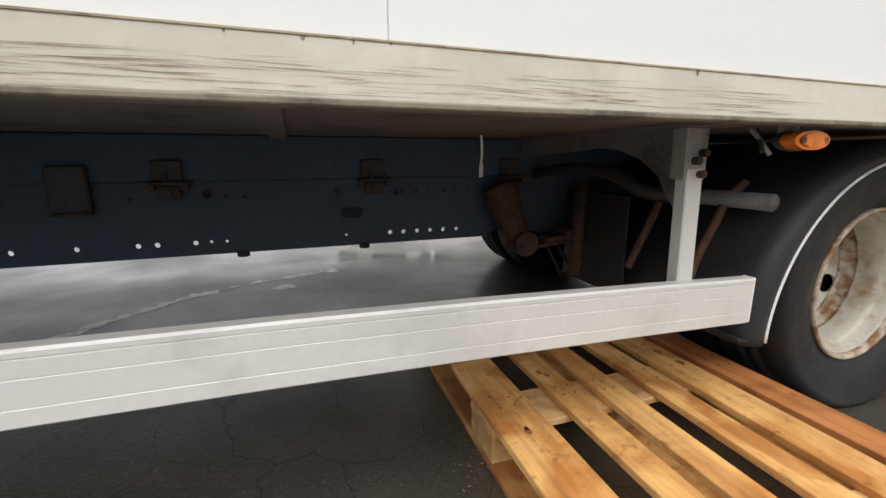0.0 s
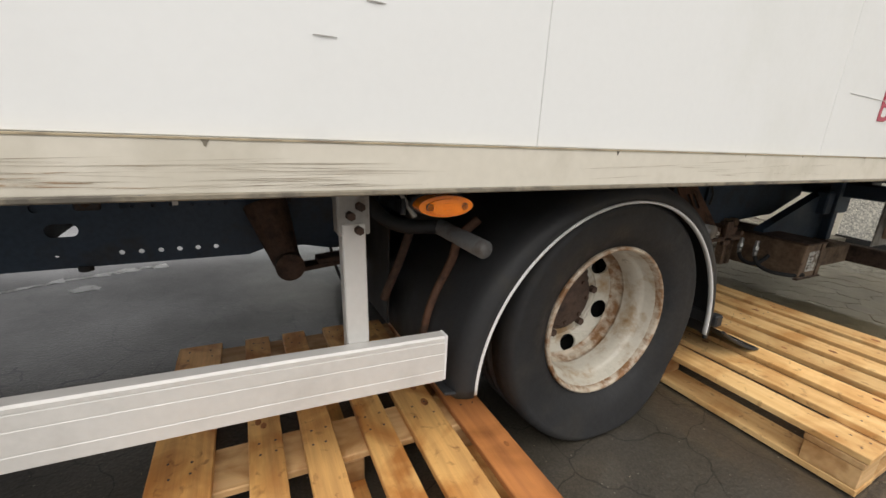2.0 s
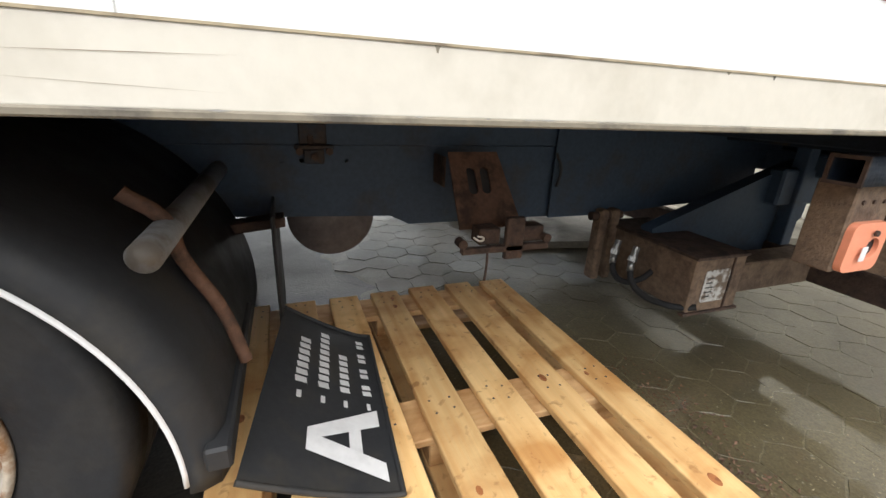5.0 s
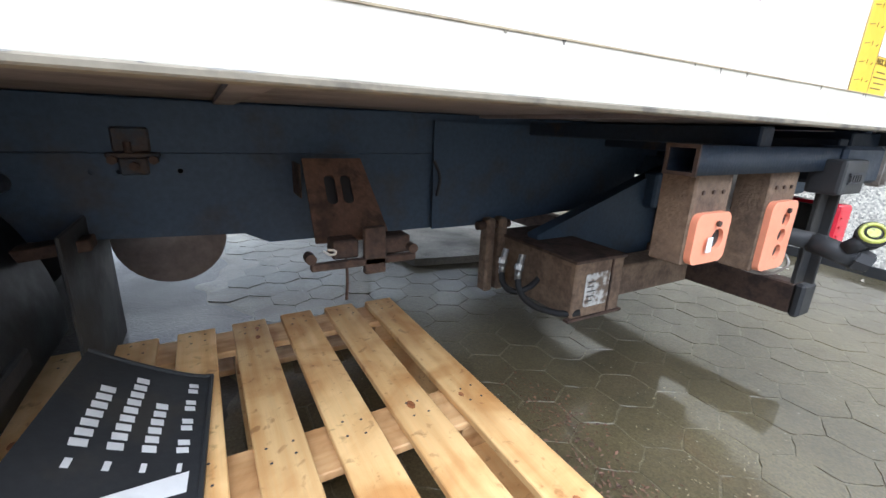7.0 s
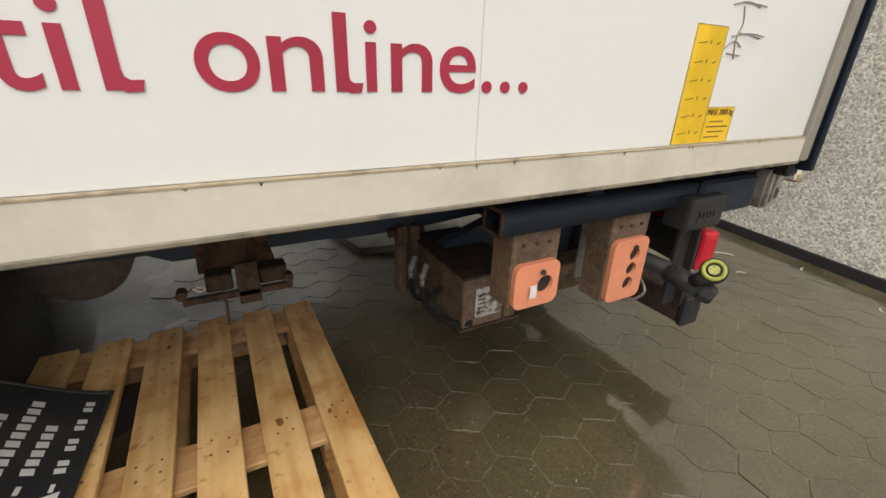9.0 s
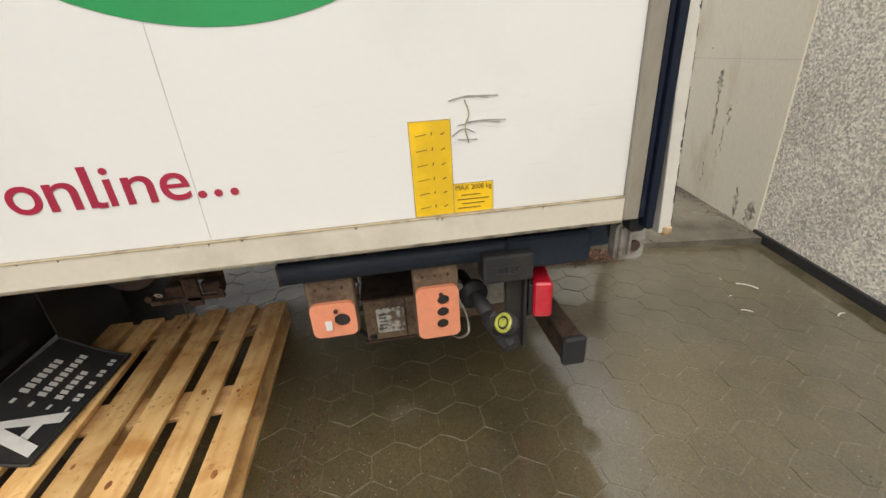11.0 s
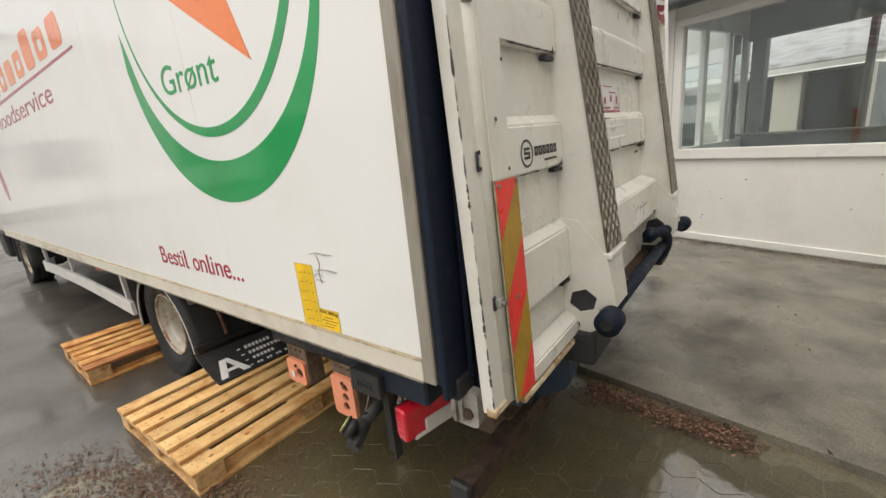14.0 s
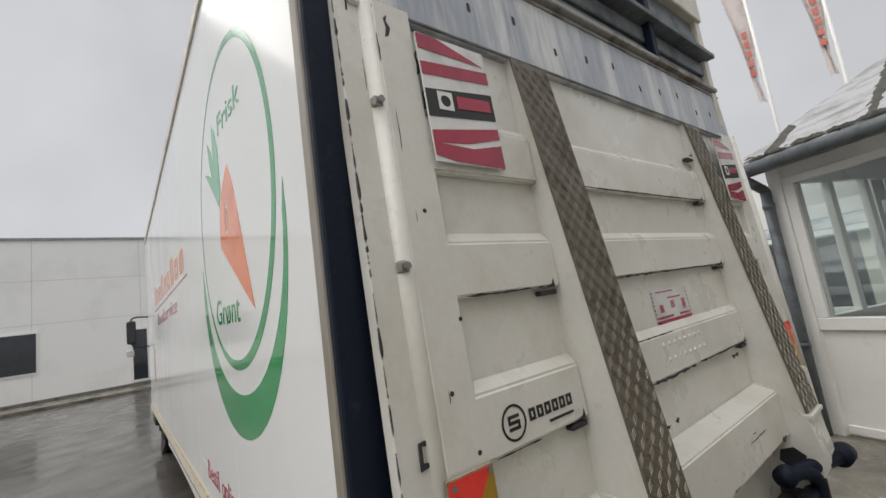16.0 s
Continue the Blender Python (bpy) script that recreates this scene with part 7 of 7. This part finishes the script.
litter("straw_bits", "pale straw bits on the wet ground", ((4.35, -0.3), (4.7, 0.15)), 150, "straw", 0.006, 0.0095, 0.12, 4)
litter("straw_bits", "pale straw bits on the asphalt beside the pallet", ((1.3, 0.0), (1.4, 0.4)), 120, "straw", 0.007, 0.0, 0.06, 5)
litter("grit", "small pale grit on the asphalt beside the pallet", ((-0.4, 0.5), (1.3, 0.25)), 620, "straw", 0.0032, 0.0, 0.22, 16)
litter("grit", "small pale grit scattered on the ground", ((0.5, -0.3), (7.0, 0.6)), 520, "straw", 0.003, 0.0095, 0.6, 6)
for x, y, a, k in ((6.8, 0.76, -50, 1.1), (6.595, 0.537, -35, 0.55), (7.0, 0.4, 15, 0.6), (6.8, -0.04, 30, 0.5), (6.71, 0.86, 70, 0.3), (6.62, 0.68, 10, 0.22)):
    curl = [(-0.05, -0.012), (-0.03, -0.002), (0.0, 0.004), (0.03, 0.002), (0.052, -0.008), (0.05, -0.022), (0.03, -0.012), (0.0, -0.008), (-0.03, -0.014), (-0.046, -0.024)]
    s = part("paper_scrap", plate([[(u * k, v * k) for u, v in curl]], 0.003, pose(x, y, 0.011, 0, 0, a)), "paper")
    tagged(s, "pale scrap of peel on the wet ground", "scrap", "scraps on the ground")

# ---- far flags ----
M["flag_red"] = material("faded_flag_print", (0.6, 0.2, 0.16), 0.8)
for x, y, z in ((4.55, 9.6, 0), (5.6, 9.6, 0)):
    fp = thing("flagpole", "white flag with faded print on a tall pole", "flagpole", "flags behind the building", at=(x, y, 0))
    part("pole", rod((x, y, 0), (x, y, 8.5), 0.04, 14, 0.025), "pvc", fp, smooth=True)
    bm = bmesh.new()
    rows = []
    for j in range(15):
        v = j / 14
        wdt = 0.27 * (1 - 0.75 * v ** 1.5) + 0.03
        rows.append([bm.verts.new((x - 0.05 - wdt * u / 5 + 0.04 * math.sin(5 * v + u), y + 0.06 * math.sin(u * 1.7 + 4 * v), 7.6 - 2.75 * v)) for u in range(6)])
    for p, q in zip(rows, rows[1:]):
        for i in range(5):
            bm.faces.new((p[i], p[i + 1], q[i + 1], q[i]))
    part("cloth", bm, "flag", fp, smooth=True)
    for k in range(5):
        part("print_bar", block(x - 0.17, x - 0.08, y - 0.075, y - 0.07, 5.4 + k * 0.2, 5.53 + k * 0.2), "flag_red", fp)

# ---- hexagonal pavers ----
R = 0.101
HEX = []
ca, sa = math.cos(radians(-31)), math.sin(radians(-31))
for i in range(-60, 60):
    for j in range(-60, 60):
        u, v = 1.5 * R * i, math.sqrt(3) * R * (j + 0.5 * (i % 2))
        x, y = 4.53 + ca * u - sa * v, 0.3 + sa * u + ca * v
        if not (3.62 + 0.35 * noise.noise((y * 2.1, 0.4, 5.2)) < x < 7.6 and -2.3 < y < 3.2):
            continue
        side_x = 7.93 + (y - 4.17) * 0.2
        slab_y = 1.72 - 0.185 * (x - 4.6) if x > 4.6 else 9
        if x > side_x - 0.08 or y > slab_y - 0.08:
            continue
        HEX.append((x, y))
HEX.sort(key=lambda p: (p[0] - 4.9) ** 2 + (p[1] - 0.1) ** 2)
NX, NY = 170, 200
verts, faces = [], []
for j in range(NY + 1):
    for i in range(NX + 1):
        x, y = 3.1 + 4.4 * i / NX, -2.4 + 5.65 * j / NY
        broad = noise.noise((x * 0.9, y * 0.9, 3.1)) + 0.6 * noise.noise((x * 2.3, y * 2.3, 7.7))
        fine = noise.noise((x * 9, y * 9, 1.3))
        film = 0.0047 + 0.0027 * broad + 0.0009 * fine + 0.0008 * max(0.0, min(1.0, (x - 6.2) / 0.6))
        rag = 3.57 + 0.35 * noise.noise((y * 2.1, 0.4, 5.2)) + 0.08 * fine
        verts.append((x, y, max(0.0012, min(film, 0.0042)) - 0.012 * max(0.0, min(1.0, (rag - x) / 0.12))))
for j in range(NY):
    for i in range(NX):
        k = j * (NX + 1) + i
        faces.append((k, k + 1, k + NX + 2, k + NX + 1))
silt = bpy.data.meshes.new("pavement")
silt.from_pydata(verts, [], faces)
paving = tagged(part("pavement", silt, "joint", smooth=True), "wet hexagonal concrete pavers with silt in the joints", "pavement", kind="structure")



def hex_bm(bm, cx, cy, turn, z, r, rag):
    """A paver with a ragged outline."""
    lo, hi = [], []
    for k in range(6):
        a0, a1 = radians(60 * k - 31 + turn), radians(60 * k + 29 + turn)
        p, q = Vector((math.cos(a0), math.sin(a0))) * r, Vector((math.cos(a1), math.sin(a1))) * r
        for t in (0.0, 0.28, 0.5, 0.76):
            c = p.lerp(q, t)
            c *= 1 + rag.uniform(-0.055, 0.012)
            hi.append(bm.verts.new((cx + c.x, cy + c.y, z)))
            lo.append(bm.verts.new((cx + c.x, cy + c.y, z - 0.02)))
    n = len(hi)
    for k in range(n):
        bm.faces.new((lo[k], lo[(k + 1) % n], hi[(k + 1) % n], hi[k]))
    bm.faces.new(hi)


variants = []
rag = random.Random(17)
for k in range(10):
    bm = bmesh.new()
    hex_bm(bm, 0, 0, 0, 0, R - 0.001, rag)
    me = bpy.data.meshes.new("paver")
    bm.to_mesh(me)
    bm.free()
    me.materials.append(M["paver"])
    variants.append(me)
pr = random.Random(11)
for x, y in HEX[:300]:
    ob = new("paver", variants[pr.randrange(10)])
    ob.matrix_basis = pose(x, y, 0.0062 + pr.uniform(-0.001, 0.001), pr.uniform(-0.45, 0.45), pr.uniform(-0.45, 0.45), pr.uniform(-1.5, 1.5))
    ob.parent = paving
bm = bmesh.new()
for x, y in HEX[300:]:
    hex_bm(bm, x, y, pr.uniform(-1, 1), 0.006 + pr.uniform(-0.001, 0.001), R - 0.001, rag)
tagged(part("far_pavers", bm, "paver", paving), kind="stuff")
